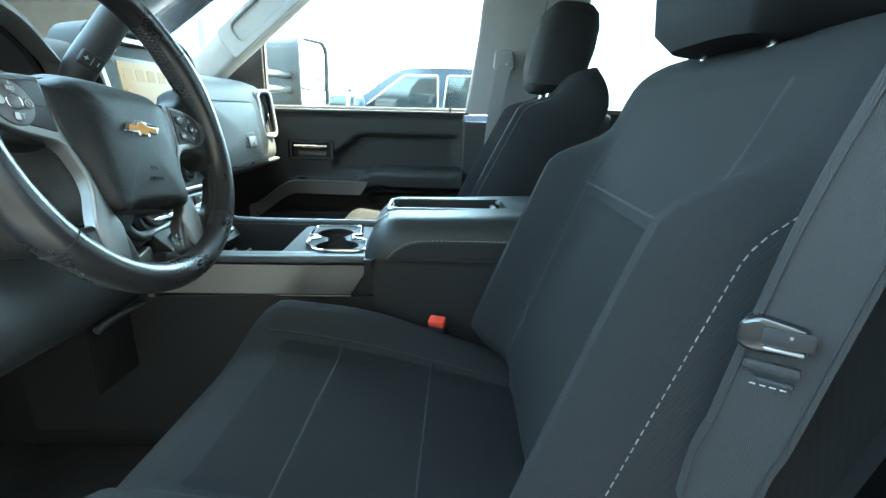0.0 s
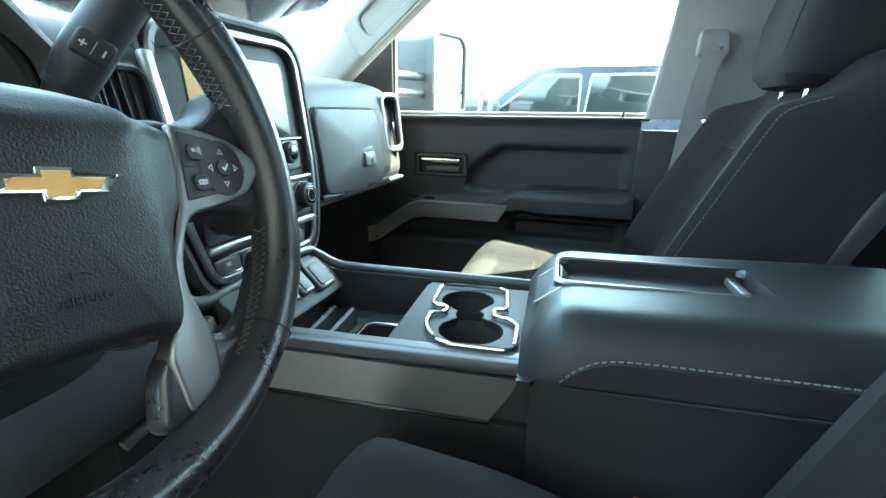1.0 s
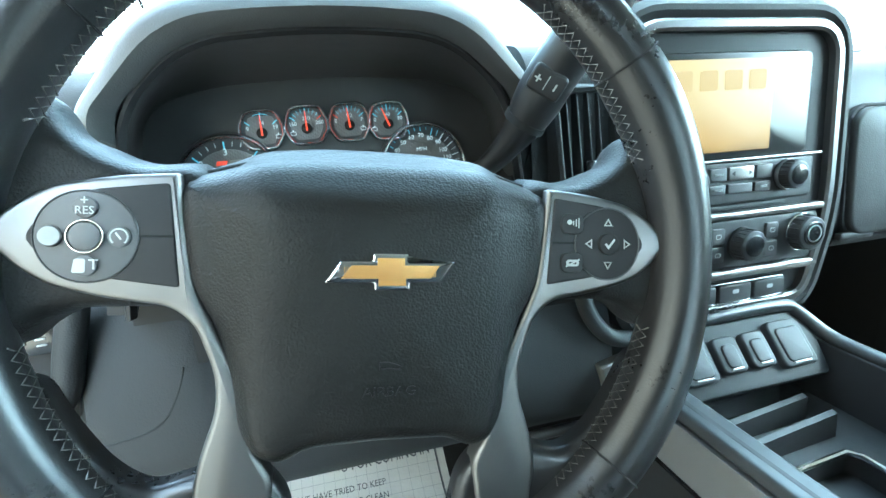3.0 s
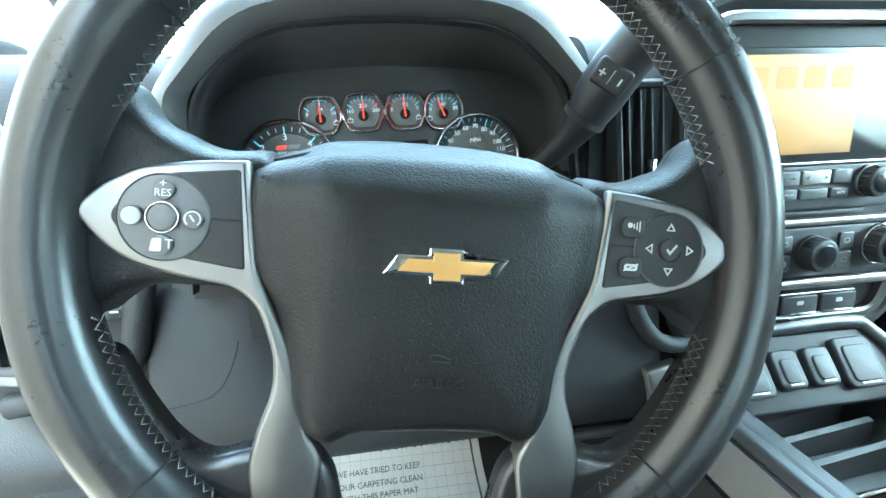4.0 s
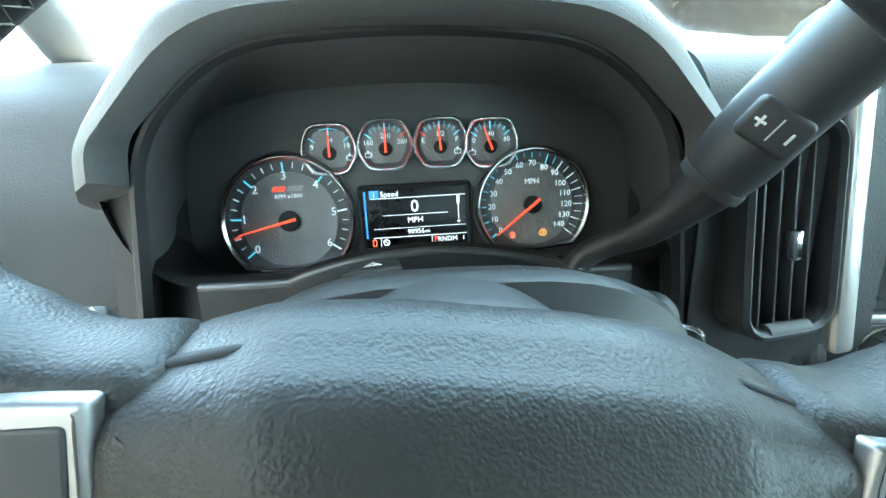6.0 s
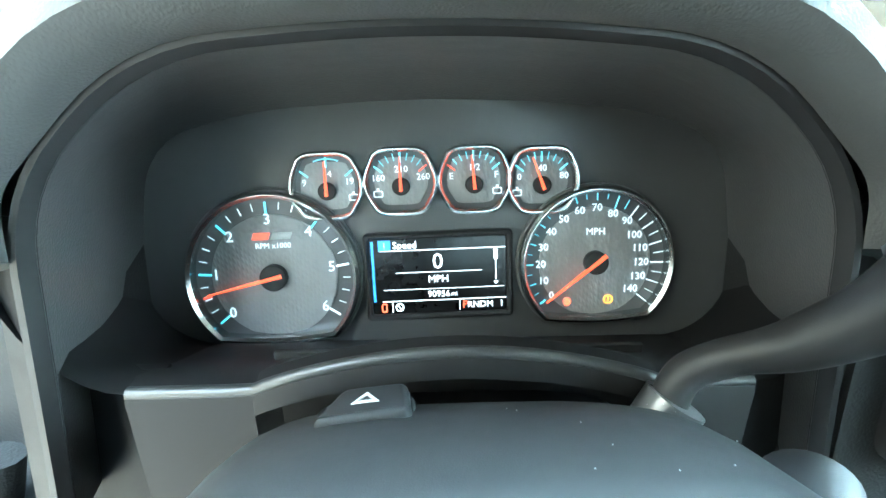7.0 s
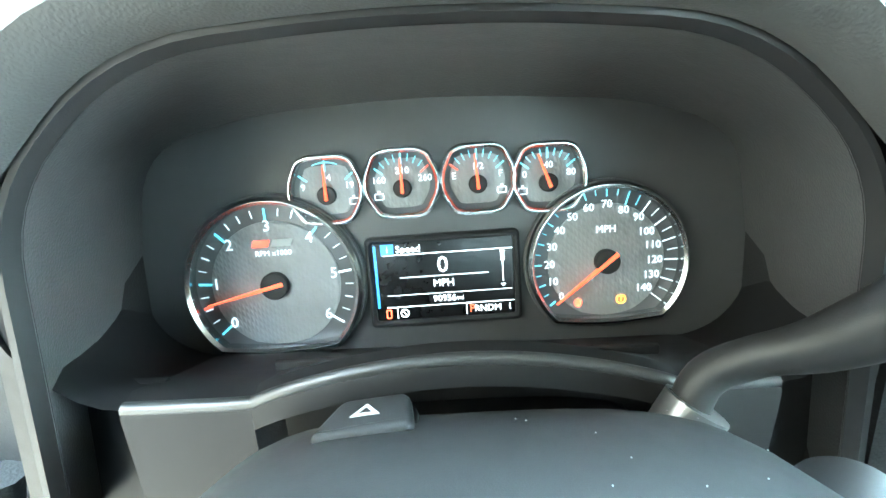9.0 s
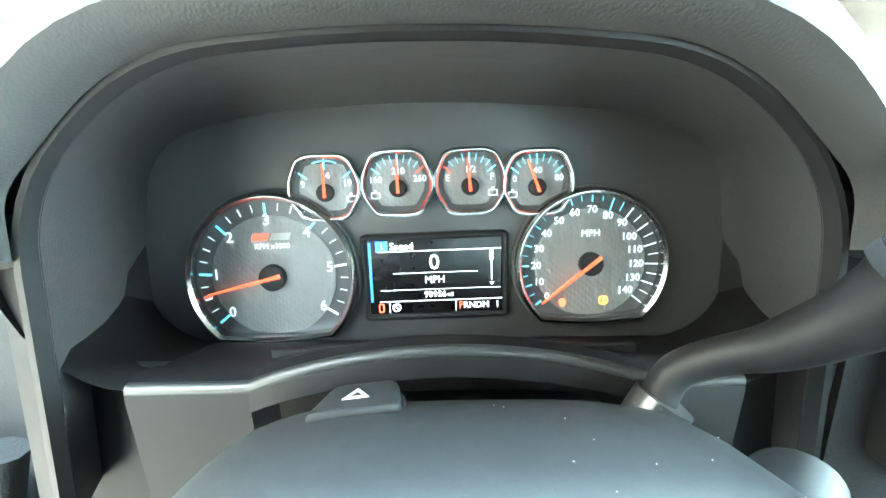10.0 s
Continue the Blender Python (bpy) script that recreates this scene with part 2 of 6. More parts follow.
def loft(rings, bm=None, closed=True, caps=True, cyclic=False, m=ID):
    bm = bm or bmesh.new()
    vs = [[bm.verts.new(m @ Vector(p)) for p in r] for r in rings]
    n = len(rings[0])
    k = len(vs)
    for i in range(k if cyclic else k - 1):
        a, b = vs[i], vs[(i + 1) % k]
        for j in range(n if closed else n - 1):
            j2 = (j + 1) % n
            bm.faces.new((a[j], a[j2], b[j2], b[j]))
    if caps and closed and not cyclic:
        bm.faces.new(vs[0][::-1])
        bm.faces.new(vs[-1])
    return bm


def rrect(w, h, r, n=5, cx=0.0, cy=0.0):
    pts = []
    for sx, sy, a0 in ((1, 1, 0), (-1, 1, 90), (-1, -1, 180), (1, -1, 270)):
        for i in range(n + 1):
            a = radians(a0 + 90 * i / n)
            pts.append((cx + sx * (w / 2 - r) + r * math.cos(a), cy + sy * (h / 2 - r) + r * math.sin(a)))
    return pts


def circle(r, n=32, cx=0.0, cy=0.0):
    return [(cx + r * math.cos(2 * math.pi * i / n), cy + r * math.sin(2 * math.pi * i / n)) for i in range(n)]


def rounded(poly, r, n=4):
    """Rounds the corners of a 2D polygon; r: one radius, or one for each corner."""
    out = []
    k = len(poly)
    for i in range(k):
        p0, p1, p2 = Vector(poly[i - 1]), Vector(poly[i]), Vector(poly[(i + 1) % k])
        rad = r[i] if isinstance(r, (list, tuple)) else r
        a, b = (p0 - p1), (p2 - p1)
        d = min(rad, a.length * 0.45, b.length * 0.45)
        a, b = p1 + a.normalized() * d, p1 + b.normalized() * d
        for j in range(n + 1):
            t = j / n
            q = a * (1 - t) ** 2 + p1 * 2 * t * (1 - t) + b * t * t
            out.append((q.x, q.y))
    return out


def inset(poly, d):
    k = len(poly)
    area = sum(poly[i][0] * poly[(i + 1) % k][1] - poly[(i + 1) % k][0] * poly[i][1] for i in range(k))
    s = 1 if area > 0 else -1
    out = []
    for i in range(k):
        p0, p1, p2 = Vector(poly[i - 1]), Vector(poly[i]), Vector(poly[(i + 1) % k])
        e1, e2 = (p1 - p0), (p2 - p1)
        if e1.length < 1e-7 or e2.length < 1e-7:
            e1 = e2 = (p2 - p0)
        n1, n2 = Vector((-e1.y, e1.x)).normalized(), Vector((-e2.y, e2.x)).normalized()
        nn = n1 + n2
        if nn.length < 1e-4:
            nn = n1
        nn = nn.normalized() / max(0.5, math.sqrt(max(0.0, (1 + n1.dot(n2)) / 2)))
        q = p1 + nn * d * s
        out.append((q.x, q.y))
    return out


def prism(poly, z0, z1, bev=0.001, m=ID, bm=None, dome=0.0):
    """Outline extruded along local z from z0 to z1, its upper edge rounded by bev, its top domed."""
    r = [[(x, y, z0) for x, y in poly], [(x, y, z1 - bev) for x, y in poly]]
    if bev > 0:
        for a in (30, 60, 90):
            q = inset(poly, bev * (1 - math.cos(radians(a))))
            r.append([(x, y, z1 - bev + bev * math.sin(radians(a))) for x, y in q])
    if dome:
        q0 = inset(poly, bev)
        cx, cy = sum(p[0] for p in q0) / len(q0), sum(p[1] for p in q0) / len(q0)
        for f in (0.8, 0.5, 0.2):
            r.append([(cx + (x - cx) * f, cy + (y - cy) * f, z1 + dome * (1 - f * f)) for x, y in q0])
    return loft(r, bm, m=m)


def plate(outer, inner, z0, z1, m=ID, bev=0.001, bm=None):
    """Plate with one hole; both outlines have the same number of points and start."""
    o2, i2 = inset(outer, bev), inset(inner, -bev)
    r = [[(x, y, z0) for x, y in inner], [(x, y, z0) for x, y in outer], [(x, y, z1 - bev) for x, y in outer], [(x, y, z1) for x, y in o2],
         [(x, y, z1) for x, y in i2], [(x, y, z1 - bev) for x, y in inner]]
    return loft(r, bm, caps=False, cyclic=True, m=m)


def box(size, centre=(0, 0, 0), bev=0.003, m=ID, bm=None, seg=2):
    sx, sy, sz = size
    r = min(bev, sx / 2.1, sy / 2.1)
    poly = rrect(sx, sy, r, seg)
    z0, z1 = -sz / 2, sz / 2
    b2 = min(bev, sz / 2.1)
    rings = []
    for a in (90, 45, 0):
        q = inset(poly, b2 * (1 - math.cos(radians(a)))) if a else poly
        rings.append([(x, y, z0 + b2 * (1 - math.sin(radians(a)))) for x, y in q])
    for a in (0, 45, 90):
        q = inset(poly, b2 * (1 - math.cos(radians(a)))) if a else poly
        rings.append([(x, y, z1 - b2 * (1 - math.sin(radians(a)))) for x, y in q])
    return loft(rings, bm, m=m @ Matrix.Translation(centre))


def tube(pts, r, n=8, cyclic=False, bm=None, m=ID, flat=1.0, up=None):
    """Sweeps a circle (or an ellipse, flat < 1 across up) along points; r: a number or a function of 0..1."""
    pts = [Vector(p) for p in pts]
    k = len(pts)
    rings = []
    ref = Vector(up) if up else None
    for i, p in enumerate(pts):
        t = (pts[(i + 1) % k] - pts[i - 1]) if cyclic else (pts[min(i + 1, k - 1)] - pts[max(i - 1, 0)])
        t.normalize()
        if ref is None:
            ref = t.orthogonal().normalized()
        a = (ref - t * ref.dot(t)).normalized()
        b = t.cross(a)
        if not up:
            ref = a
        rad = r(i / max(1, k - 1)) if callable(r) else r
        rings.append([p + a * (math.cos(2 * math.pi * j / n) * rad * flat) + b * (math.sin(2 * math.pi * j / n) * rad) for j in range(n)])
    return loft(rings, bm, cyclic=cyclic, m=m)


def spline(pts, steps=8, cyclic=False):
    pts = [Vector(p) for p in pts]
    k = len(pts)
    out = []
    for i in range(k if cyclic else k - 1):
        p0 = pts[i - 1] if (cyclic or i > 0) else pts[0]
        p1, p2 = pts[i], pts[(i + 1) % k]
        p3 = pts[(i + 2) % k] if (cyclic or i + 2 < k) else pts[-1]
        for j in range(steps):
            t = j / steps
            out.append(0.5 * (2 * p1 + (p2 - p0) * t + (2 * p0 - 5 * p1 + 4 * p2 - p3) * t * t + (3 * p1 - p0 - 3 * p2 + p3) * t ** 3))
    if not cyclic:
        out.append(pts[-1])
    return out


def heightfield(xs, ys, top, bottom, m=ID, bm=None):
    """Closed solid with a top surface top(x, y) over a grid and a flat underside."""
    bm = bm or bmesh.new()
    t = [[bm.verts.new(m @ Vector((x, y, top(x, y)))) for x in xs] for y in ys]
    b = [[bm.verts.new(m @ Vector((x, y, bottom(x, y) if callable(bottom) else bottom))) for x in xs] for y in ys]
    for g in (t, b):
        for i in range(len(ys) - 1):
            for j in range(len(xs) - 1):
                bm.faces.new((g[i][j], g[i][j + 1], g[i + 1][j + 1], g[i + 1][j]))
    nx, ny = len(xs) - 1, len(ys) - 1
    rim = [(0, j) for j in range(nx)] + [(i, nx) for i in range(ny)] + [(ny, j) for j in range(nx, 0, -1)] + [(i, 0) for i in range(ny, 0, -1)]
    for a in range(len(rim)):
        (i, j), (k, l) = rim[a], rim[(a + 1) % len(rim)]
        bm.faces.new((t[i][j], t[k][l], b[k][l], b[i][j]))
    return bm


def lin(a, b, n):
    return [a + (b - a) * i / (n - 1) for i in range(n)]


def sstep(a, b, x):
    t = max(0.0, min(1.0, (x - a) / (b - a)))
    return t * t * (3 - 2 * t)


def words(body, height, m, material, parent, name="lettering", depth=0.0002, align="CENTER", wide=1.0):
    """Raised lettering in the built-in font, on the local xy plane of m."""
    cu = bpy.data.curves.new(name, "FONT")
    cu.body, cu.size, cu.align_x, cu.align_y, cu.extrude = body, height * 1.4, align, "CENTER", depth
    cu.resolution_u = 2
    tmp = new("tmp", cu)
    me = bpy.data.meshes.new_from_object(tmp.evaluated_get(bpy.context.evaluated_depsgraph_get()))
    bpy.data.objects.remove(tmp)
    bpy.data.curves.remove(cu)
    me.transform(m @ Matrix.Diagonal((wide, 1, 1, 1)))
    me.materials.clear()
    me.materials.append(M[material])
    ob = new(name, me)
    if parent:
        ob.parent = parent
        if parent.type == "EMPTY":
            ob.matrix_parent_inverse = parent.matrix_basis.inverted()
    return ob


def at(x, y, z=0.0, rz=0.0):
    return pose(x, y, z, 0, 0, rz)


def stitches(pts, r=0.0006, dash=0.004, gap=0.0025, bm=None, m=ID):
    """Dashes of thread along a polyline."""
    bm = bm or bmesh.new()
    pts = [Vector(p) for p in pts]
    on, left, cur = True, dash, [pts[0]]
    for a, b in zip(pts, pts[1:]):
        d, pos = (b - a).length, 0.0
        while d - pos > left:
            pos += left
            q = a.lerp(b, pos / d)
            if on:
                cur.append(q)
                if len(cur) > 1:
                    tube([c for i, c in enumerate(cur) if i == 0 or (c - cur[i - 1]).length > 1e-5], r, 5, bm=bm, m=m)
            on, left, cur = not on, (gap if on else dash), [q]
        left -= d - pos
        if on:
            cur.append(b)
    return bm


# ground, cabin shell
ground = bmesh.new()
loft([[(-300, -300, 0), (300, -300, 0)], [(-300, 300, 0), (300, 300, 0)]], ground, closed=False)
setting("ground", ground, "asphalt", "grey asphalt parking lot")

FLOOR = 0.62
fl = heightfield(lin(-0.45, 1.30, 12), [-2.0, -1.6, -1.0, -0.9, -0.3, 0.2] + lin(0.45, 0.95, 21),
                 lambda x, y: FLOOR + 0.10 * sstep(0.16, 0.24, 0.30 - abs(x - 0.465)) + 0.45 * sstep(0.5, 1.05, y) + (0.02 if y < -0.95 else 0), 0.50)
setting("floor", fl, "carpet", "dark grey cabin floor carpet")
setting("ceiling", box((1.72, 2.2, 0.05), (0.465, -0.95, 1.965), 0.02), "liner", "light grey cloth headliner of the cabin")
setting("wall_rear", box((1.72, 0.06, 0.85), (0.465, -2.03, 0.97), 0.01), "dash", "dark trim of the rear cabin wall")
setting("firewall", box((1.82, 0.06, 0.95), (0.43, 0.98, 0.92), 0.01), "carpet", "dark carpeted firewall")
setting("kick_panel_right", box((0.05, 0.50, 1.0), (1.325, 0.78, 0.98), 0.01), "dash", "dark plastic kick panel")
setting("kick_panel_left", box((0.05, 0.62, 1.0), (-0.475, 0.72, 0.98), 0.01), "dash", "dark plastic kick panel beside the open door")
setting("rocker_left", box((0.10, 3.0, 0.16), (-0.40, -0.5, 0.58), 0.02), "hard", "black plastic door sill")
setting("rear_left_side", box((0.05, 1.15, 0.80), (-0.385, -1.42, 0.98), 0.01), "hard", "dark trim panel of the closed rear door")

# Unseen wall, added only to hold back sky light at the open door.
setting("unseen_wall_left", box((0.3, 12.0, 4.3), (-2.35, -5.2, 2.15), 0.01), "stucco", "plain dark unseen wall, added to block sky light from the left")

# windscreen and its pillars
wsc = frame_m((0.465, 0.42, 1.71), (1, 0, 0), (0, -0.835, 0.55))
window_1 = setting("window_1", prism(rrect(1.44, 0.86, 0.06), 0, 0.005, 0.001, wsc), GLASS, "clear laminated windscreen")
window_1.visible_shadow = False
setting("windscreen_header", box((1.6, 0.16, 0.06), (0.465, 0.09, 1.925), 0.02), "liner", "light grey windscreen header trim")


def a_pillar(x, s, name):
    """Trim from the dash up to the header; s: +1 on the passenger's side."""
    rings = []
    for i in range(15):
        f = i / 13
        y0, z0 = 0.74 - 0.74 * f, 1.324 + 0.5476 * f
        w = 0.063 + 0.012 * sstep(0.35, 0.12, f)
        ring = []
        for px, py in rounded([(0.030, -w), (0.070, w * 0.4), (0.03, w), (-0.012, w * 0.9), (-0.020, w * 0.3), (-0.016, -w * 0.75)], 0.018):
            ring.append((x + s * (px - 0.10 * f), y0 + py * 0.595, z0 + py * 0.804))
        rings.append(ring)
    p = setting(name, loft(rings), "pillar", "grey plastic windscreen pillar trim")
    if s > 0:
        # raised pad with an oblong finger recess
        pad_m = frame_m((x - 0.0835, 0.285, 1.661), (-0.108, -0.80, 0.59), (0, 0.595, 0.804))
        pad = part("grip_pad", plate(rrect(0.34, 0.108, 0.016, 5), rrect(0.255, 0.064, 0.022, 5, 0.012, 0.004), -0.006, 0.008, pad_m, 0.004), "pillar", p, "raised grip pad")
        part("pad_recess", prism(rrect(0.257, 0.066, 0.022, 5, 0.012, 0.004), -0.006, -0.002, 0.001, pad_m), "pillar", pad)
    return p


a_pillar(1.235, 1, "pillar_front_right")
a_pillar(-0.37, -1, "pillar_front_left")


def b_pillar(x, s, y, name, label, wide=1.0):
    prof = rounded([(-0.02, -0.115), (0.05, -0.115), (0.05, 0.10), (0.0, 0.115), (-0.02, 0.02)], 0.015)
    rings = [[(x + s * (px - dx), y + (py * wide if py < 0 and z > 1.35 else py) + dy, z) for px, py in prof] for z, dx, dy in ((0.62, 0.0, 0.04), (1.0, 0.0, 0.02), (1.33, 0.0, 0.01), (1.36, 0.01, 0.005), (1.6, 0.045, -0.03), (1.94, 0.12, -0.06))]
    low = setting(name, loft(rings[:3]), "dark", label)
    part("upper_trim", loft(rings[3:]), "pillar", low, "grey upper pillar trim")
    return low


b_pillar(1.265, 1, -0.512, "pillar_middle_right", "door pillar with dark lower and grey upper trim", 2.1)
bl = b_pillar(-0.345, -1, -0.74, "pillar_middle_left", "door pillar beside the driver's seat, dark plastic")
part("weatherstrip", tube([(-0.40, -0.615, z) for z in lin(0.62, 1.90, 14)], 0.012, 8), "rubber", bl, "black rubber door seal")
part("weatherstrip", tube([(-0.375, -0.63, z) for z in lin(0.62, 1.90, 14)], 0.007, 8), "hard", bl)


# passenger's door
def door_relief(a, z):
    y = -a
    d = 0.0
    d += 0.012 * sstep(1.355, 1.372, z)
    # scooped panel behind the handle
    edge = 0.13 - 0.10 * sstep(1.20, 1.31, z)
    scoop = sstep(edge + 0.02, edge - 0.02, y) * sstep(-0.345, -0.315, y) * sstep(1.15, 1.175, z) * sstep(1.305, 1.28, z)
    d -= 0.028 * scoop
    # handle recess
    d -= 0.022 * sstep(0.135, 0.145, y) * sstep(0.305, 0.295, y) * sstep(1.195, 1.20, z) * sstep(1.268, 1.262, z)
    # armrest shelf
    ztop = 1.128 + 0.045 * sstep(0.06, -0.06, y) - 0.10 * sstep(0.26, 0.46, y)
    zbot = ztop - 0.055 - 0.02 * sstep(0.05, -0.1, y)
    arm = sstep(ztop + 0.006, ztop - 0.006, z) * sstep(zbot - 0.012, zbot + 0.012, z) * sstep(0.47, 0.42, y)
    d += 0.062 * arm * (0.75 + 0.25 * sstep(0.3, 0.0, y))
    # map pocket
    d += 0.03 * sstep(1.02, 0.99, z) * sstep(0.80, 0.84, z) * sstep(0.48, 0.42, y)
    d -= 0.03 * sstep(0.0, -0.03, y) * sstep(-0.33, -0.30, y) * sstep(1.02, 1.03, z) * sstep(1.075, 1.065, z)
    return d


door_m = frame_m((1.295, 0, 0), (0, -1, 0), (0, 0, 1))
ys_d = sorted(set(lin(-0.56, 0.36, 75)) | {-0.14, -0.145, -0.3, -0.295})
zs_d = sorted(set(lin(0.66, 1.372, 90)) | {1.198, 1.266})
door_1 = setting("door_1", heightfield(ys_d, zs_d, door_relief, -0.10, door_m), "dash", "closed passenger door with moulded dark grey plastic panel", "door")
part("window_sill", box((0.055, 0.94, 0.012), (1.305, 0.09, 1.378), 0.005), "hard", door_1)
part("weatherstrip", box((0.014, 0.94, 0.014), (1.325, 0.09, 1.388), 0.004), "silver", door_1, "bright outer window moulding")
# satin inlay on the armrest
inlay = [[(1.236 - 0.002 * i, y, z0 + (z1 - z0) * i / 3) for i in range(4)] for y, z0, z1 in
         [(y, 1.128 - 0.056 - 0.10 * sstep(0.26, 0.46, y) - 0.0, 1.128 - 0.002 - 0.10 * sstep(0.26, 0.46, y)) for y in lin(0.45, 0.02, 20)]]
inl = []
for k, r in enumerate(inlay):
    sh = 0.012 * (1 - k / 19)
    inl.append([(1.238, r[0][1], r[0][2]), (1.226, r[0][1], r[0][2] + 0.003), (1.223, r[0][1] - (0.028 if k == 19 else 0), r[-1][2] - 0.003), (1.236, r[0][1] - (0.028 if k == 19 else 0), r[-1][2])])
part("trim_inlay", loft(inl), "silver", door_1, "satin silver armrest inlay")
hd = part("handle_bezel", plate(rrect(0.165, 0.066, 0.008), rrect(0.15, 0.052, 0.006), 0.0, 0.004, frame_m((1.292, 0.218, 1.232), (0, -1, 0), (0, 0, 1))), "hard", door_1)
part("door_handle", box((0.128, 0.012, 0.012), (0, 0, 0), 0.004, frame_m((1.286, 0.220, 1.247), (0, -1, 0), (0, 0, 1))), "chrome", door_1, "chrome pull handle")
part("handle_pocket", box((0.11, 0.020, 0.008), (0, 0, 0), 0.004, frame_m((1.305, 0.218, 1.218), (0, -1, 0), (0, 0, 1))), "keylight", door_1)
part("lock_knob", tube([(1.285, -0.31, 1.378), (1.285, -0.31, 1.384), (1.285, -0.31, 1.398)], lambda f: 0.007 if f < 0.5 else 0.0045, 10), "dark", door_1)
for k, yy in enumerate((0.30, 0.245)):
    part("window_switch", box((0.014, 0.03, 0.006), (1.252, yy, 1.131), 0.003), "gloss", door_1)
part("armrest_seam", tube([(1.233, y, 1.176 - 0.012 * sstep(-0.1, 0.05, y)) for y in lin(-0.05, -0.33, 12)], 0.0012, 6), "seam", door_1)
g = part("window_pane", box((0.005, 0.86, 0.56), (1.335, 0.03, 1.655), 0.001), GLASS, door_1, "clear side window, shut")
g.visible_shadow = False
sail = rounded([(0.385, 1.375), (0.70, 1.375), (0.70, 1.48), (0.60, 1.53), (0.44, 1.63), (0.385, 1.67)], 0.006)
part("mirror_sail", prism([(-y, z) for y, z in sail], 0, 0.03, 0.004, frame_m((1.33, 0, 0), (0, -1, 0), (0, 0, 1))), "hard", door_1)
part("window_frame", tube([(1.32, 0.39, 1.39), (1.32, 0.385, 1.66), (1.29, 0.22, 1.78), (1.26, 0.05, 1.88), (1.25, -0.38, 1.91), (1.29, -0.44, 1.70), (1.33, -0.43, 1.385)], 0.012, 6), "rubber", door_1)
door_1.location = (0, -0.032, -0.020)

# driver's door, swung open
od = frame_m((-0.50, 0.74, 0), (-0.906, -0.423, 0), (0, 0, 1))
ys_o, zs_o = lin(0.02, 1.05, 30), lin(0.46, 1.36, 40)


def open_relief(a, z):
    arm = sstep(1.125, 1.11, z) * sstep(1.03, 1.05, z) * sstep(0.22, 0.32, a) * sstep(0.95, 0.88, a)
    pocket = sstep(0.86, 0.84, z) * sstep(0.60, 0.64, z) * sstep(0.12, 0.18, a)
    return 0.03 + 0.05 * arm + 0.03 * pocket - 0.015 * sstep(1.16, 1.18, z) * sstep(1.31, 1.29, z) * sstep(0.30, 0.34, a)


door_3 = setting("door_3", heightfield(ys_o, zs_o, open_relief, -0.09, od), "dash", "open driver's door with moulded dark plastic panel", "door")
part("door_handle", box((0.12, 0.012, 0.012), (0.30, 1.22, 0.045), 0.004, od), "chrome", door_3, "chrome pull handle")
part("window_sill", box((1.02, 0.012, 0.05), (0.535, 1.366, 0.0), 0.004, od), "hard", door_3)
part("window_frame", tube([od @ Vector((a, z, -0.03)) for a, z in ((0.10, 1.37), (0.42, 1.70), (0.66, 1.86), (1.02, 1.88), (1.04, 1.37))], 0.016, 8), "rubber", door_3)
pane3 = part("window_pane", prism([(0.12, 1.37), (1.03, 1.37), (1.01, 1.87), (0.66, 1.85), (0.42, 1.69)], -0.034, -0.029, 0.0005, od), GLASS, door_3, "clear side window, shut")
pane3.visible_shadow = False

# rear door on the passenger's side, with its window
door_2 = setting("door_2", box((0.07, 1.02, 0.72), (1.325, -1.15, 1.01), 0.02), "dash", "closed rear door with dark plastic panel", "door")
part("window_sill", box((0.06, 1.0, 0.014), (1.31, -1.15, 1.376), 0.005), "silver", door_2, "bright window moulding")
part("armrest", box((0.06, 0.6, 0.05), (1.27, -1.1, 1.13), 0.02), "hard", door_2)
part("trim_inlay", box((0.01, 0.34, 0.05), (1.238, -0.92, 1.13), 0.003), "silver", door_2, "satin silver inlay")
part("door_handle", box((0.012, 0.12, 0.014), (1.284, -0.86, 1.25), 0.004), "chrome", door_2)
g = part("window_pane", box((0.005, 0.98, 0.54), (1.335, -1.15, 1.655), 0.001), TINT, door_2, "tinted side window")
setting("pillar_rear_right", box((0.12, 0.36, 0.64), (1.31, -1.84, 1.66), 0.03), "pillar", "grey rear pillar trim")
setting("pillar_rear_left", box((0.12, 0.36, 0.64), (-0.38, -1.84, 1.66), 0.03), "pillar", "grey rear pillar trim")
setting("roof_rail_right", box((0.14, 1.9, 0.07), (1.25, -0.95, 1.92), 0.03), "liner", "light grey roof rail trim")
setting("roof_rail_left", box((0.14, 1.9, 0.07), (-0.32, -0.95, 1.92), 0.03), "liner", "light grey roof rail trim")
window_2 = setting("window_2", box((1.4, 0.005, 0.5), (0.465, -2.02, 1.66), 0.001), TINT, "tinted rear cabin window")
setting("window_3", box((0.005, 0.98, 0.54), (-0.40, -1.33, 1.655), 0.001), TINT, "tinted window of the closed rear door")
# engine bonnet ahead of the windscreen
bon = heightfield(lin(-0.36, 1.29, 16), lin(0.86, 2.2, 12), lambda x, y: 1.37 - 0.06 * (y - 0.86) - 0.10 * ((x - 0.465) / 0.83) ** 4 + 0.03 * sstep(0.12, 0.30, abs(x - 0.465)), 0.9)
setting("bonnet", bon, "bodywhite", "metallic grey engine bonnet")


# dashboard
dash = thing("dashboard", "dark grey moulded dashboard with silver accents", "dashboard", (0.465, 0.6, 0.62))


def across(xs, prof):
    """Closed y-z profile carried along x; prof(x) gives the points."""
    return loft([[(x, y, z) for y, z in prof(x)] for x in xs])


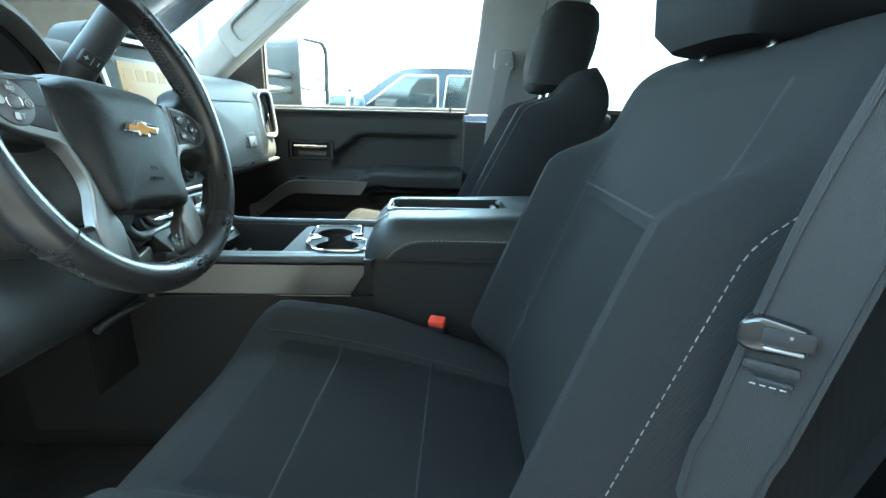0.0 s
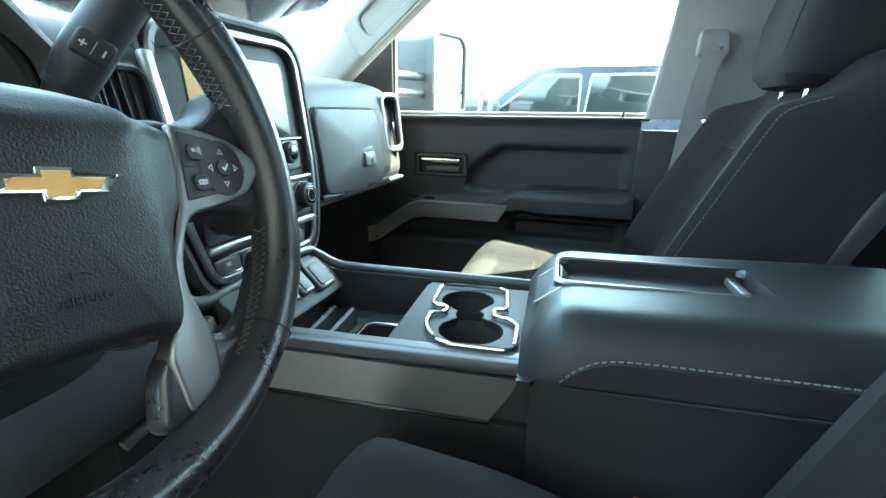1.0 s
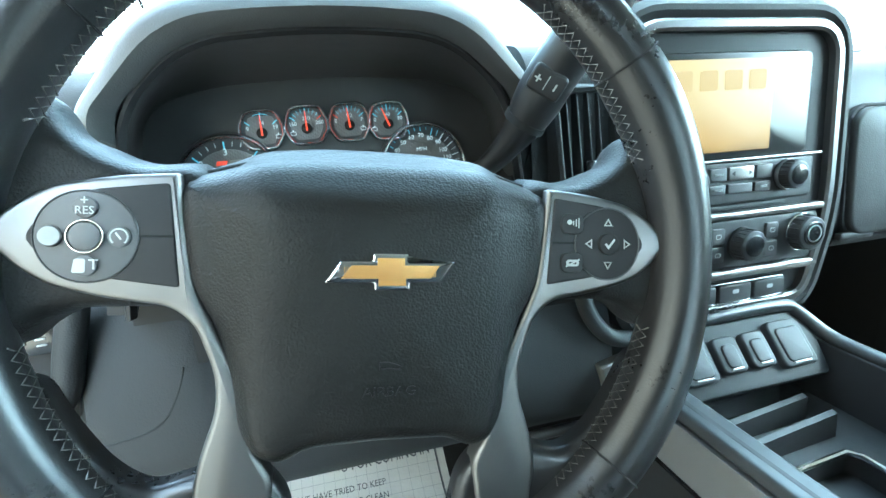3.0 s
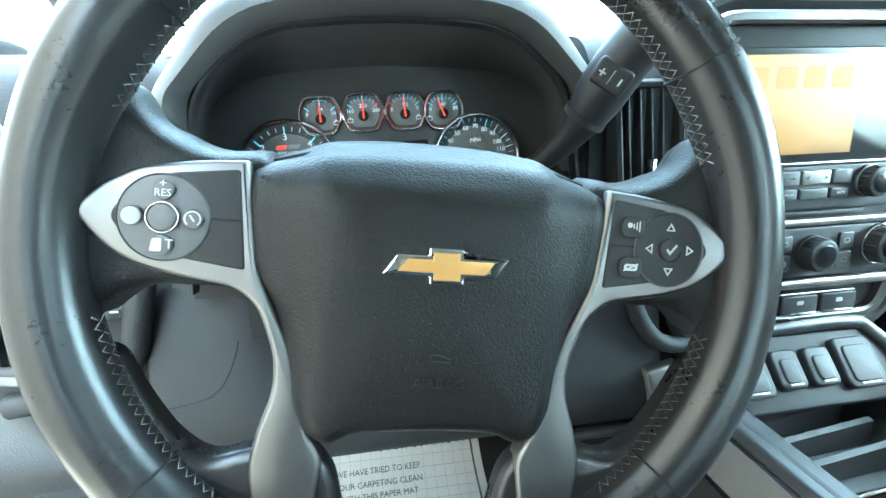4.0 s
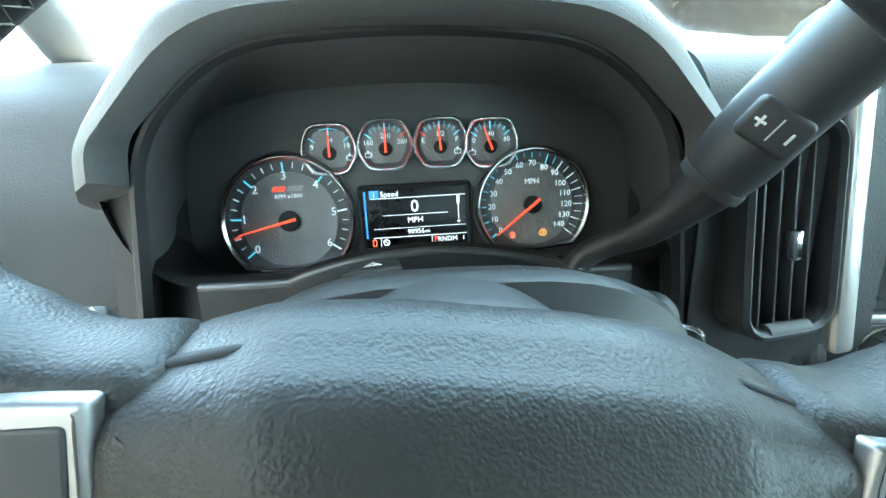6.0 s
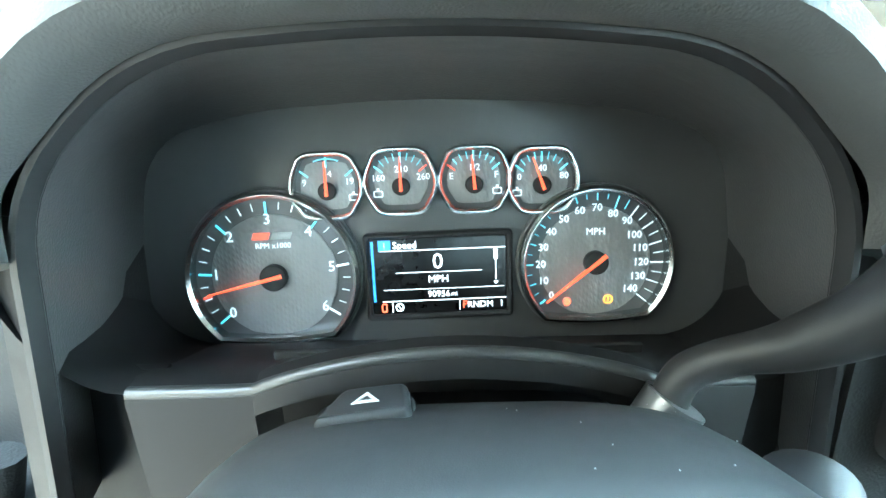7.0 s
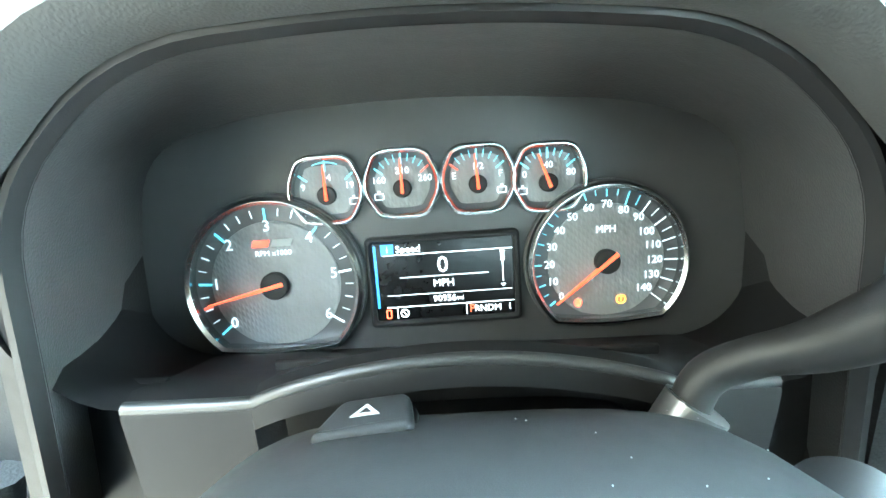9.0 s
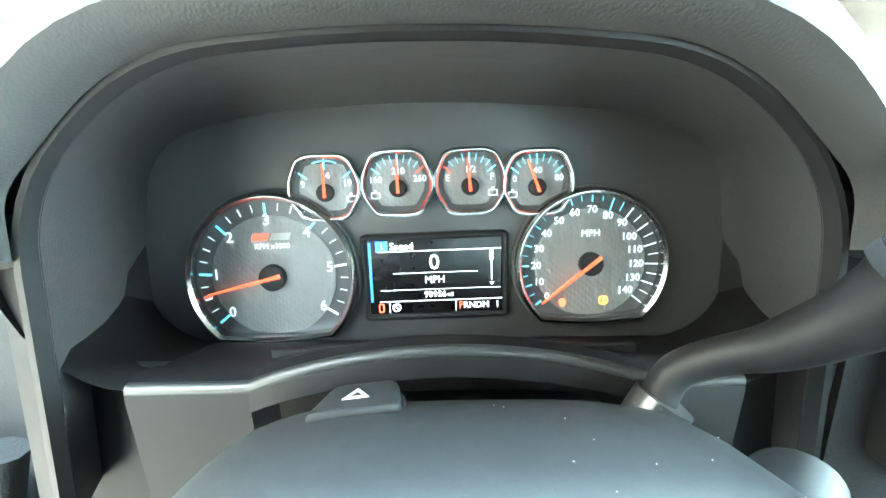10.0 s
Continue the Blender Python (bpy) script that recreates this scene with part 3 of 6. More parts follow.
def right_profile(x):
    e = sstep(1.10, 1.27, x)
    top = 1.452 - 0.012 * e
    b = 0.085 * sstep(1.035, 1.20, x)
    return rounded([(0.80, 1.10), (0.80, 1.46), (0.50, top + 0.006), (0.335 + b, top - 0.006), (0.275 + b, top - 0.026), (0.252 + b, 1.385), (0.226 + b, 1.222), (0.25 + b, 1.192), (0.40 + b, 1.165), (0.55, 1.08)],
                   [0.01, 0.03, 0.05, 0.03, 0.02, 0.02, 0.02, 0.02, 0.04, 0.03])


part("right_panel", across(lin(0.60, 1.265, 40), right_profile), "dash", dash)


def left_profile(x):
    return rounded([(0.80, 1.02), (0.80, 1.47), (0.52, 1.462), (0.36, 1.455), (0.30, 1.43), (0.27, 1.36), (0.262, 1.20), (0.275, 1.09), (0.30, 1.03), (0.45, 0.98)],
                   [0.01, 0.03, 0.05, 0.03, 0.02, 0.02, 0.03, 0.03, 0.02, 0.03])


part("left_panel", across(lin(-0.455, -0.205, 10), left_profile), "dash", dash)


def mid_profile(x):
    return rounded([(0.80, 1.02), (0.80, 1.47), (0.60, 1.468), (0.46, 1.47), (0.42, 1.44), (0.42, 1.28), (0.35, 1.20), (0.335, 1.09), (0.34, 1.03), (0.45, 0.98)], 0.015)


part("centre_core", across(lin(-0.21, 0.62, 10), mid_profile), "dark", dash)
# ridge between binnacle and centre stack
part("stack_flank", across(lin(0.185, 0.335, 8), lambda x: rounded([(0.50, 1.15), (0.50, 1.472), (0.38, 1.474), (0.255, 1.458), (0.226, 1.43), (0.208, 1.25), (0.23, 1.16)], 0.02)), "dash", dash)

# knee panel under the column, with its seam
def knee(x):
    b = 0.05 * sstep(0.16, 0.06, abs(x + 0.02))
    c = sstep(-0.262, -0.292, x)
    return rounded([(0.50, 0.985), (0.50, 1.24 - 0.14 * c), (0.30, 1.25 - 0.145 * c), (0.25 + b, 1.235 - 0.138 * c), (0.215 + b * 0.8, 1.14 - 0.058 * c), (0.20 + b * 0.2, 1.075 - 0.018 * c), (0.212, 1.02), (0.26, 0.985)],
                   [0.01, 0.02, 0.03, 0.03, 0.03, 0.03, 0.02, 0.02])


kp = part("knee_panel", across(lin(-0.455, 0.29, 44), knee), "dash", dash)
part("panel_seam", tube(spline([(-0.178, 0.226, 1.172), (-0.180, 0.224, 1.164), (-0.186, 0.219, 1.148), (-0.195, 0.214, 1.132), (-0.204, 0.2115, 1.123), (-0.221, 0.210, 1.116), (-0.243, 0.209, 1.113), (-0.272, 0.2085, 1.109), (-0.290, 0.2085, 1.106), (-0.297, 0.2085, 1.100), (-0.290, 0.2085, 1.092), (-0.270, 0.209, 1.082)]), 0.0012, 6), "seam", dash)
part("trim_blade", prism(rounded([(0.265, 1.100), (0.304, 1.109), (0.320, 1.060), (0.292, 1.008)], 0.004), 0, 0.012, 0.004, frame_m((0, 0.205, 0), (1, 0, 0), (0, 0, 1))), "silver", dash, "satin grey column-side blade")
lip = spline([(0.175, 0.222, 0.994), (0.202, 0.220, 1.000), (0.262, 0.220, 1.000), (0.300, 0.222, 0.994), (0.322, 0.226, 0.978)], 8)
part("storage_lip", tube(lip, 0.007, 12), "keylight", dash, "rounded lip of the open storage pocket")
part("storage_pocket", loft([[(p.x + 0.012, p.y + 0.03, p.z - 0.002), (p.x + 0.012, p.y + 0.03, 0.86), (p.x + 0.014, p.y + 0.034, 0.86), (p.x + 0.014, p.y + 0.034, p.z - 0.002)] for p in lip[::4]]), "dark", dash)
# lamp switch panel and fuse flap left of the column
sw = part("switch_panel", prism(rounded([(-0.365, 1.255), (-0.258, 1.255), (-0.266, 1.18), (-0.30, 1.140), (-0.365, 1.130)], [0.006, 0.006, 0.03, 0.04, 0.01]), 0, 0.006, 0.003, frame_m((0, 0.242, 0), (1, 0, 0), (0, 0, 1))), "dark", dash)
part("lamp_switch", box((0.085, 0.012, 0.042), (-0.312, 0.234, 1.226), 0.004), "gloss", sw)
part("switch_symbol", box((0.010, 0.002, 0.010), (-0.302, 0.227, 1.222), 0.001), "white", sw)
for k in range(3):
    part("switch_mark", box((0.008, 0.002, 0.0015), (-0.285, 0.227, 1.216 + 0.006 * k), 0.0004), "grey_print", sw)
part("bolster_edge", tube(spline([(-0.40, 0.226, 1.124), (-0.345, 0.224, 1.130), (-0.304, 0.222, 1.142), (-0.277, 0.222, 1.168), (-0.266, 0.226, 1.205), (-0.252, 0.236, 1.262)]), 0.013, 12), "dash", dash, "padded grained edge round the switch panel")
part("bolster_edge", tube(spline([(0.244, 0.216, 1.215), (0.254, 0.210, 1.170), (0.275, 0.206, 1.139), (0.300, 0.204, 1.127), (0.345, 0.206, 1.126)]), 0.010, 12), "dash", dash, "padded grained edge beside the column")


# air vents
def vent(name, m, w, h, blades, parent, upright=True, surround="darksilver", ring=0.012):
    outer, inner = rrect(w + 2 * ring, h + 2 * ring, 0.022, 6), rrect(w, h, 0.014, 6)
    v = part(name, plate(outer, inner, -0.012, 0.006, m, 0.003), surround, parent, "air vent surround")
    part("duct", box((w, h, 0.004), (0, 0, -0.045), 0.001, m), "dark", v)
    part("duct_wall", plate(rrect(w + 0.004, h + 0.004, 0.015, 6), rrect(w, h, 0.014, 6), -0.045, -0.004, m, 0.0005), "dark", v)
    for i in range(blades):
        f = (i + 1) / (blades + 1) - 0.5
        if upright:
            part("blade", box((0.0022, h, 0.018), (f * w, 0, -0.012), 0.001, m), "hard", v)
        else:
            part("blade", box((w, 0.0022, 0.018), (0, f * h, -0.012), 0.001, m), "hard", v)
    part("vent_knob", box((0.006, 0.022, 0.012), (0.0, -0.010, 0.002), 0.003, m), "chrome", v, "chrome vane knob")
    part("thumb_wheel", tube([(m @ Vector((-0.018 + 0.006 * i, -h / 2 - 0.002, 0.0))) for i in range(7)], 0.006, 10), "rubber", v)
    return v


vent("vent", frame_m((0.242, 0.202, 1.343), (0.985, 0.17, 0), (0, 0.20, 1)), 0.068, 0.138, 4, dash, surround="dash", ring=0.007)
part("vent_trim", box((0.018, 0.190, 0.012), (0, 0, 0), 0.004, frame_m((0.2905, 0.209, 1.343), (0.985, 0.17, 0), (0.02, 0.20, 1))), "silver", dash, "satin silver strip beside the vent")
vent("vent", frame_m((-0.392, 0.240, 1.275), (0.96, -0.26, 0), (0.12, 0.10, 1)), 0.055, 0.225, 4, dash, ring=0.014)
vent("vent", frame_m((1.020, 0.240, 1.345), (0.95, -0.31, 0), (0, 0.14, 1)), 0.048, 0.125, 3, dash, ring=0.012)

# glove box
gm = frame_m((0.786, 0.236, 1.292), (1, 0.0, 0), (0, 0.14, 1))
gb = part("glove_box", prism(rrect(0.28, 0.168, 0.028, 6), -0.004, 0.010, 0.006, gm, dome=0.012), "dash", dash, "closed glove box lid")
part("lid_gap", plate(rrect(0.290, 0.178, 0.031, 6), rrect(0.281, 0.169, 0.028, 6), -0.003, 0.003, gm, 0.0005), "seam", gb)
lt = part("latch_recess", prism(rrect(0.072, 0.046, 0.012, 4), 0, 0.022, 0.006, gm @ at(0.038, -0.020)), "dash", gb)
part("latch", prism(rrect(0.050, 0.030, 0.006, 4), 0.018, 0.027, 0.003, gm @ at(0.038, -0.026)), "keylight", gb)
part("key_slot", box((0.004, 0.014, 0.002), (0.038, -0.026, 0.0275), 0.0005, gm), "chrome", gb)
part("lower_lid", across(lin(0.63, 1.06, 14), lambda x: rounded([(0.255, 1.209), (0.222, 1.205), (0.226, 1.195), (0.33, 1.155), (0.40, 1.15), (0.36, 1.19)], 0.006)), "dash", dash, "lower glove box lid")
for xx, ln in ((0.665, 0.06), (0.775, 0.10), (0.90, 0.11)):
    part("lid_tab", box((ln, 0.01, 0.010), (xx, 0.222, 1.209), 0.003), "hard", dash)

# centre stack
ST_LEAN = 0.10


SM = frame_m((0.447, 0.238, 1.45), (1, 0, 0), (0, ST_LEAN, 1))


def sm(x, z, out=0.0, rz=0.0):
    return SM @ pose(x - 0.465, (z - 1.45) * math.sqrt(1 + ST_LEAN ** 2), out, 0, 0, rz)


outline = rounded([(-0.150, 0.031), (0.150, 0.031), (0.158, -0.20), (0.125, -0.315), (-0.125, -0.315), (-0.158, -0.20)], [0.05, 0.05, 0.05, 0.03, 0.03, 0.05], 6)
inner_o = inset(outline, 0.013)
part("stack_body", prism(outline, -0.10, -0.004, 0.002, SM), "dark", dash)
part("stack_surround", plate(inset(outline, -0.022), outline, -0.06, 0.004, SM, 0.008), "dash", dash, "padded dark rim round the centre stack")
part("stack_frame", plate(outline, inner_o, -0.01, 0.007, SM, 0.003), "stackframe", dash, "satin silver frame of the centre stack")
scr = part("touch_screen", prism(rrect(0.236, 0.120, 0.010, 4), -0.006, -0.001, 0.002, sm(0.458, 1.387)), "lcd", dash, "touch screen glass")
part("display", box((0.149, 0.103, 0.0012), (0, 0, 0), 0.0003, sm(0.4423, 1.3875, 0.0002)), "screen", scr, "lit display with tan background")
for i in range(4):
    for j in range(2):
        if j and i:
            continue
        part("display_icon", prism(rrect(0.024, 0.022, 0.003, 3), 0, 0.0003, 0.0, sm(0.4423 - 0.051 + 0.034 * i, 1.416 - 0.036 * j, 0.0010)), mat("icon_tile", (0.02, 0.018, 0.015), 0.35, spec=0.08, emit=(0.425, 0.268, 0.108, 0.041)) if i + j == 0 else bpy.data.materials["icon_tile"], scr)
rad = part("radio_panel", prism(rrect(0.226, 0.050, 0.006, 3), -0.004, 0.002, 0.002, sm(0.4735, 1.2990)), "hard", dash)
part("radio_chrome", box((0.25, 0.003, 0.004), (0, 0, 0.002), 0.001, sm(0.4735, 1.3262)), "silver", rad)


def knob(name, m, r, h, parent, ring="chrome", cap="hard"):
    k = part(name, prism(circle(r, 36), 0, h, 0.002, m), cap, parent)
    part("knob_ring", plate(circle(r * 1.14, 36), circle(r * 0.98, 36), 0, 0.005, m, 0.001), ring, k)
    part("knob_cap", prism(circle(r * 0.72, 32), h - 0.001, h + 0.0015, 0.001, m), "gloss", k)
    for i in range(20):
        a = 2 * math.pi * i / 20
        part("grip_rib", box((0.0016, 0.0016, h * 0.7), (r * math.cos(a), r * math.sin(a), h * 0.5), 0.0005, m), "dark", k)
    return k


knob("volume_knob", sm(0.5455, 1.3035, 0.001), 0.0165, 0.018, rad, ring="darksilver")
knob("tune_knob", sm(0.4015, 1.3035, 0.001), 0.0165, 0.018, rad, ring="darksilver")
for i, (xx, ww) in enumerate(((0.4405, 0.024), (0.4735, 0.036), (0.5065, 0.024))):
    part("radio_button", prism(rrect(ww, 0.016, 0.002, 3), 0, 0.006, 0.0015, sm(xx, 1.3105, 0.001)), "silver" if i == 1 else "keylight", rad)
for i, (xx, ww) in enumerate(((0.4405, 0.024), (0.4735, 0.036), (0.5065, 0.024))):
    part("radio_button", prism(rrect(ww, 0.012, 0.002, 3), 0, 0.005, 0.0015, sm(xx, 1.2925, 0.001)), "keylight", rad)
for t_, xx, zz in (("RADIO", 0.4405, 1.3105), ("MEDIA", 0.4405, 1.2925), ("BACK", 0.5065, 1.2925)):
    words(t_, 0.0028, sm(xx, zz, 0.0075), "grey_print", rad)
for s_ in (-1, 1):
    part("seek_mark", prism([(s_ * 0.010, 0.003), (s_ * 0.010, -0.003), (s_ * 0.015, 0)][::s_], 0, 0.0004, 0.0, sm(0.4735, 1.3105, 0.0068)), "dark", rad)
part("disc_slot", box((0.15, 0.005, 0.003), (0, 0, 0.0), 0.001, sm(0.4735, 1.270)), "dark", dash)
part("stack_band", prism(rrect(0.270, 0.009, 0.003, 3), -0.002, 0.006, 0.003, sm(0.4735, 1.2600)), "silver", dash)
cli = part("climate_panel", prism(rrect(0.258, 0.060, 0.008, 3), -0.004, 0.002, 0.002, sm(0.4735, 1.2240)), "hard", dash)
knob("temperature_knob", sm(0.5735, 1.2290, 0.001), 0.021, 0.020, cli)
knob("temperature_knob", sm(0.3735, 1.2290, 0.001), 0.021, 0.020, cli)
knob("fan_knob", sm(0.4845, 1.2235, 0.001), 0.0185, 0.020, cli, ring="dark")
for xx in (0.406, 0.426, 0.447, 0.528):
    for zz in (1.2360, 1.2130):
        part("climate_button", prism(rrect(0.019, 0.019, 0.002, 3), 0, 0.004, 0.001, sm(xx, zz, 0.001)), "keylight", cli)
        part("button_symbol", plate(rrect(0.008, 0.006, 0.002, 2), rrect(0.006, 0.004, 0.001, 2), 0, 0.0004, sm(xx, zz, 0.005), 0.0001), "grey_print", cli)
part("heat_mark", plate(circle(0.011, 20), circle(0.0095, 20), 0, 0.0005, sm(0.5735, 1.2290, 0.0228), 0.0001), "grey_print", cli)
part("stack_band", prism(rrect(0.262, 0.012, 0.004, 3), -0.002, 0.007, 0.004, sm(0.4735, 1.1870)), "silver", dash)
swr = part("switch_row", prism(rrect(0.216, 0.030, 0.004, 3), -0.006, 0.001, 0.002, sm(0.450, 1.1600)), "gloss", dash)
for i in range(4):
    xx = 0.3705 + 0.053 * i
    part("rocker_switch", prism(rrect(0.049, 0.022, 0.003, 3), 0, 0.005, 0.002, sm(xx, 1.162, 0.001)), "key", swr)
    part("switch_symbol", prism(rrect(0.009, 0.005, 0.0015, 2), 0, 0.0004, 0.0001, sm(xx, 1.164, 0.0062)), "grey_print", swr)
    part("chrome_edge", box((0.047, 0.003, 0.004), (0, -0.012, 0.005), 0.001, sm(xx, 1.162)), "chrome", swr)

# power outlet panel at the foot of the stack
om = frame_m((0.447, 0.168, 1.102), (1, 0, 0), (0, 0.72, 0.72))
op = part("outlet_panel", prism(rounded([(-0.125, -0.045), (0.105, -0.045), (0.118, 0.030), (0.105, 0.038), (-0.135, 0.038)], 0.008), -0.04, 0.0, 0.003, om), "dark", dash)
for xx, ww, hh in ((0.062, 0.050, 0.058), (0.012, 0.034, 0.044), (-0.030, 0.034, 0.044), (-0.078, 0.046, 0.054)):
    cap = part("outlet_cap", prism(rrect(ww, hh, 0.008, 4), -0.002, 0.010, 0.003, om @ at(xx, -0.002)), "key", op, "closed rubber outlet cap")
    part("cap_face", prism(rrect(ww - 0.014, hh - 0.016, 0.006, 4), 0.009, 0.012, 0.002, om @ at(xx, -0.004)), "key", cap)
    part("cap_lip", box((ww * 0.5, 0.002, 0.002), (xx, -hh / 2 + 0.003, 0.011), 0.0005, om), "silver", cap)
crest = spline([(0.317, 0.205, 1.126), (0.432, 0.203, 1.134), (0.530, 0.201, 1.135), (0.552, 0.190, 1.125), (0.572, 0.162, 1.103), (0.579, 0.12, 1.098), (0.588, 0.0, 1.096), (0.600, -0.19, 1.094)])
part("crest_trim", tube(crest, 0.009, 10), "satin", dash, "satin grey edge running into the console")

# instrument binnacle
BX, BZ = -0.0175, 1.33


HX = -0.010


def hood_ring(y, g, up, low, flare=0.029):
    """Open outline of the hood: flared sides, slanted shoulders, almost flat top."""
    f = flare * (1.413 - low) / 0.178
    pts = rounded([(-0.165 - g - f, low), (-0.165 - g, 1.413), (-0.108 - 0.6 * g, 1.464 + up), (-0.03, 1.4705 + up), (0.03, 1.4705 + up), (0.108 + 0.6 * g, 1.464 + up), (0.165 + g, 1.413), (0.165 + g + f, low)],
                  [0.0001, 0.035, 0.05, 0.06, 0.06, 0.05, 0.035, 0.0001], 6)
    return [(HX + px, y, pz) for px, pz in pts]


hood_bm = bmesh.new()
hood_rows = [hood_ring(y, g, up, low) for y, g, up, low in ((0.52, 0.080, 0.010, 1.33), (0.38, 0.072, 0.034, 1.34), (0.29, 0.056, 0.042, 1.352), (0.235, 0.040, 0.040, 1.366), (0.205, 0.030, 0.032, 1.378), (0.189, 0.021, 0.022, 1.388), (0.184, 0.012, 0.013, 1.394), (0.190, 0.005, 0.005, 1.392), (0.206, 0.001, 0.001, 1.386))]
loft(hood_rows, hood_bm, closed=False)
for e in (0, -1):                      # rounded lower ends of the hood
    cap = [Vector(r[e]) for r in hood_rows]
    mid = sum(cap, Vector()) / len(cap) - Vector((0, 0, 0.016))
    hub_v = hood_bm.verts.new(mid)
    rim_v = [hood_bm.verts.new(p) for p in cap]
    for a, b in zip(rim_v, rim_v[1:]):
        hood_bm.faces.new((a, b, hub_v))
bmesh.ops.remove_doubles(hood_bm, verts=hood_bm.verts, dist=1e-5)
part("binnacle_hood", hood_bm, "brim", dash, "grained padded hood over the instruments", sharp=60)
part("binnacle_lip", loft([hood_ring(y, g, up, 1.235) for y, g, up in ((0.222, 0.007, 0.006), (0.212, 0.0055, 0.0045), (0.208, 0.003, 0.002), (0.208, 0.0, -0.001), (0.214, -0.004, -0.004))], closed=False), "hard", dash, "satin edge of the cluster frame")
part("binnacle_throat", loft([hood_ring(y, g, up, 1.235) for y, g, up in ((0.213, -0.004, -0.004), (0.236, 0.002, -0.005), (0.275, 0.011, -0.010), (0.305, 0.018, -0.016), (0.335, 0.020, -0.028), (0.36, 0.016, -0.043))], closed=False), "hood", dash, "smooth dark inside of the hood")
for sg in (-1, 1):
    part("cluster_cheek", loft([[(HX + sg * (0.171 + 0.029 * (1.413 - z) / 0.178), 0.216, z), (HX + sg * (0.188 + 0.029 * (1.413 - z) / 0.178), 0.222, z), (HX + sg * 0.205, 0.236, z), (HX + sg * 0.211, 0.262, z), (HX + sg * 0.214, 0.30, z)] for z in lin(1.238, 1.402, 8)]), "shroud", dash)


def ridge(x):
    d = (x + 0.003) / 0.098
    return 1.318 + (0.019 * math.cos(d * math.pi / 2) ** 0.8 if abs(d) < 1 else 0.0)


xs_r = [-0.160, -0.1565] + lin(-0.153, -0.1005, 5) + lin(-0.100, 0.094, 30) + lin(0.0945, 0.133, 4) + [0.1365, 0.140]
rows = [[(x, 0.325, 1.276) for x in xs_r],
        [(x, 0.300, 1.288) for x in xs_r],
        [(x, 0.262, 0.5 * (1.292 + ridge(x)) - 0.003) for x in xs_r],
        [(x, 0.228, ridge(x) - 0.001) for x in xs_r],
        [(x, 0.219, ridge(x) - 0.003) for x in xs_r],
        [(x, 0.2155, ridge(x) - 0.008) for x in xs_r],
        [(x, 0.214, (ridge(x) - 0.016) if -0.1002 < x < 0.0942 else 1.18) for x in xs_r]]
# Lighter satin tube stands in for the highlight along the shelf's edge.
part("shelf_edge_glint", tube([(x, 0.2195, ridge(x) - 0.0050) for x in xs_r], 0.0034, 10), "satin", dash, "lighter rounded front edge of the shelf, standing in for its highlight")
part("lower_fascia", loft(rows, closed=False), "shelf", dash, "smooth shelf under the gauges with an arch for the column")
for sg, xe in ((-1, -0.158), (1, 0.138)):
    xw = HX + sg * 0.197
    side_rows = []
    for f in lin(0.0, 1.0, 9):
        a = f * math.pi / 2
        side_rows.append([(xe + (xw - xe) * math.sin(a), y, zb + (0.072 - 0.25 * (y - 0.216)) * (1 - math.cos(a))) for y, zb in ((0.2165, 1.3145), (0.228, 1.316), (0.262, 1.300), (0.300, 1.287), (0.325, 1.275))])
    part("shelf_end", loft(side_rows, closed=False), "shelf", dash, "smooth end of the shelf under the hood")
# Dark boxes added behind the gaps beside the shelf, in place of shade.
for xa in (-0.186, 0.166):
    part("shelf_gap_shade", box((0.062, 0.006, 0.15), (xa, 0.246, 1.235), 0.001), "dark", dash)
part("arch_shadow", box((0.21, 0.004, 0.080), (0.0, 0.262, 1.268), 0.001), "dark", dash)


# steering column
col = thing("steering_column", "dark plastic steering column shroud with hazard button and stalks", "steering column", (0, 0.2, 1.2))


def shroud_top(y):
    ks = ((0.0, 1.375), (0.10, 1.368), (0.15, 1.350), (0.17, 1.341), (0.19, 1.328), (0.21, 1.310), (0.23, 1.285), (0.40, 1.25))
    for (a, za), (b, zb_) in zip(ks, ks[1:]):
        if y <= b:
            return za + (zb_ - za) * (y - a) / (b - a)


rings = []
for y, sc, dz in ((0.30, 0.78, 0), (0.235, 0.82, 0), (0.215, 0.88, 0), (0.20, 0.93, 0), (0.18, 0.97, 0), (0.16, 1.0, 0), (0.14, 1.02, 0), (0.125, 1.04, 0), (0.105, 1.05, 0), (0.098, 1.04, -0.004), (0.094, 1.0, -0.012), (0.085, 0.9, -0.025), (0.05, 0.7, -0.04)):
    top = shroud_top(y) + dz
    ring = []
    for i in range(40):
        a = 2 * math.pi * i / 40
        c, s = math.cos(a), math.sin(a)
        hw = 0.112 * sc
        px = 0.004 + hw * math.copysign(abs(c) ** 0.62, c)
        mid = min(1.285, top - 0.02)
        up, dn = top - mid, mid - 1.195
        pz = mid + (up * abs(s) ** 0.85 if s > 0 else -dn * abs(s) ** 0.6)
        ring.append((px, y, pz))
    rings.append(ring)
part("shroud", loft(rings), "shroud", col)
part("shroud_joint", tube([(0.004 + 0.1185 * math.cos(a), 0.12 + 0.0, 1.285 + 0.0 * a) for a in (0,)] + [(0.1225, 0.15, 1.286), (0.118, 0.20, 1.286)], 0.001, 5), "seam", col)
hzm = frame_m((-0.039, 0.172, shroud_top(0.172) - 0.003), (1, 0.02, 0.10), (0, 1, -0.12)) @ Matrix.Diagonal((0.85, 0.85, 1, 1))
hz = part("hazard_button", prism(rounded([(-0.022, -0.013), (0.020, -0.0125), (0.0175, 0.012), (-0.012, 0.012)], 0.005), -0.004, 0.007, 0.003, hzm), "dark", col, "black hazard warning button")
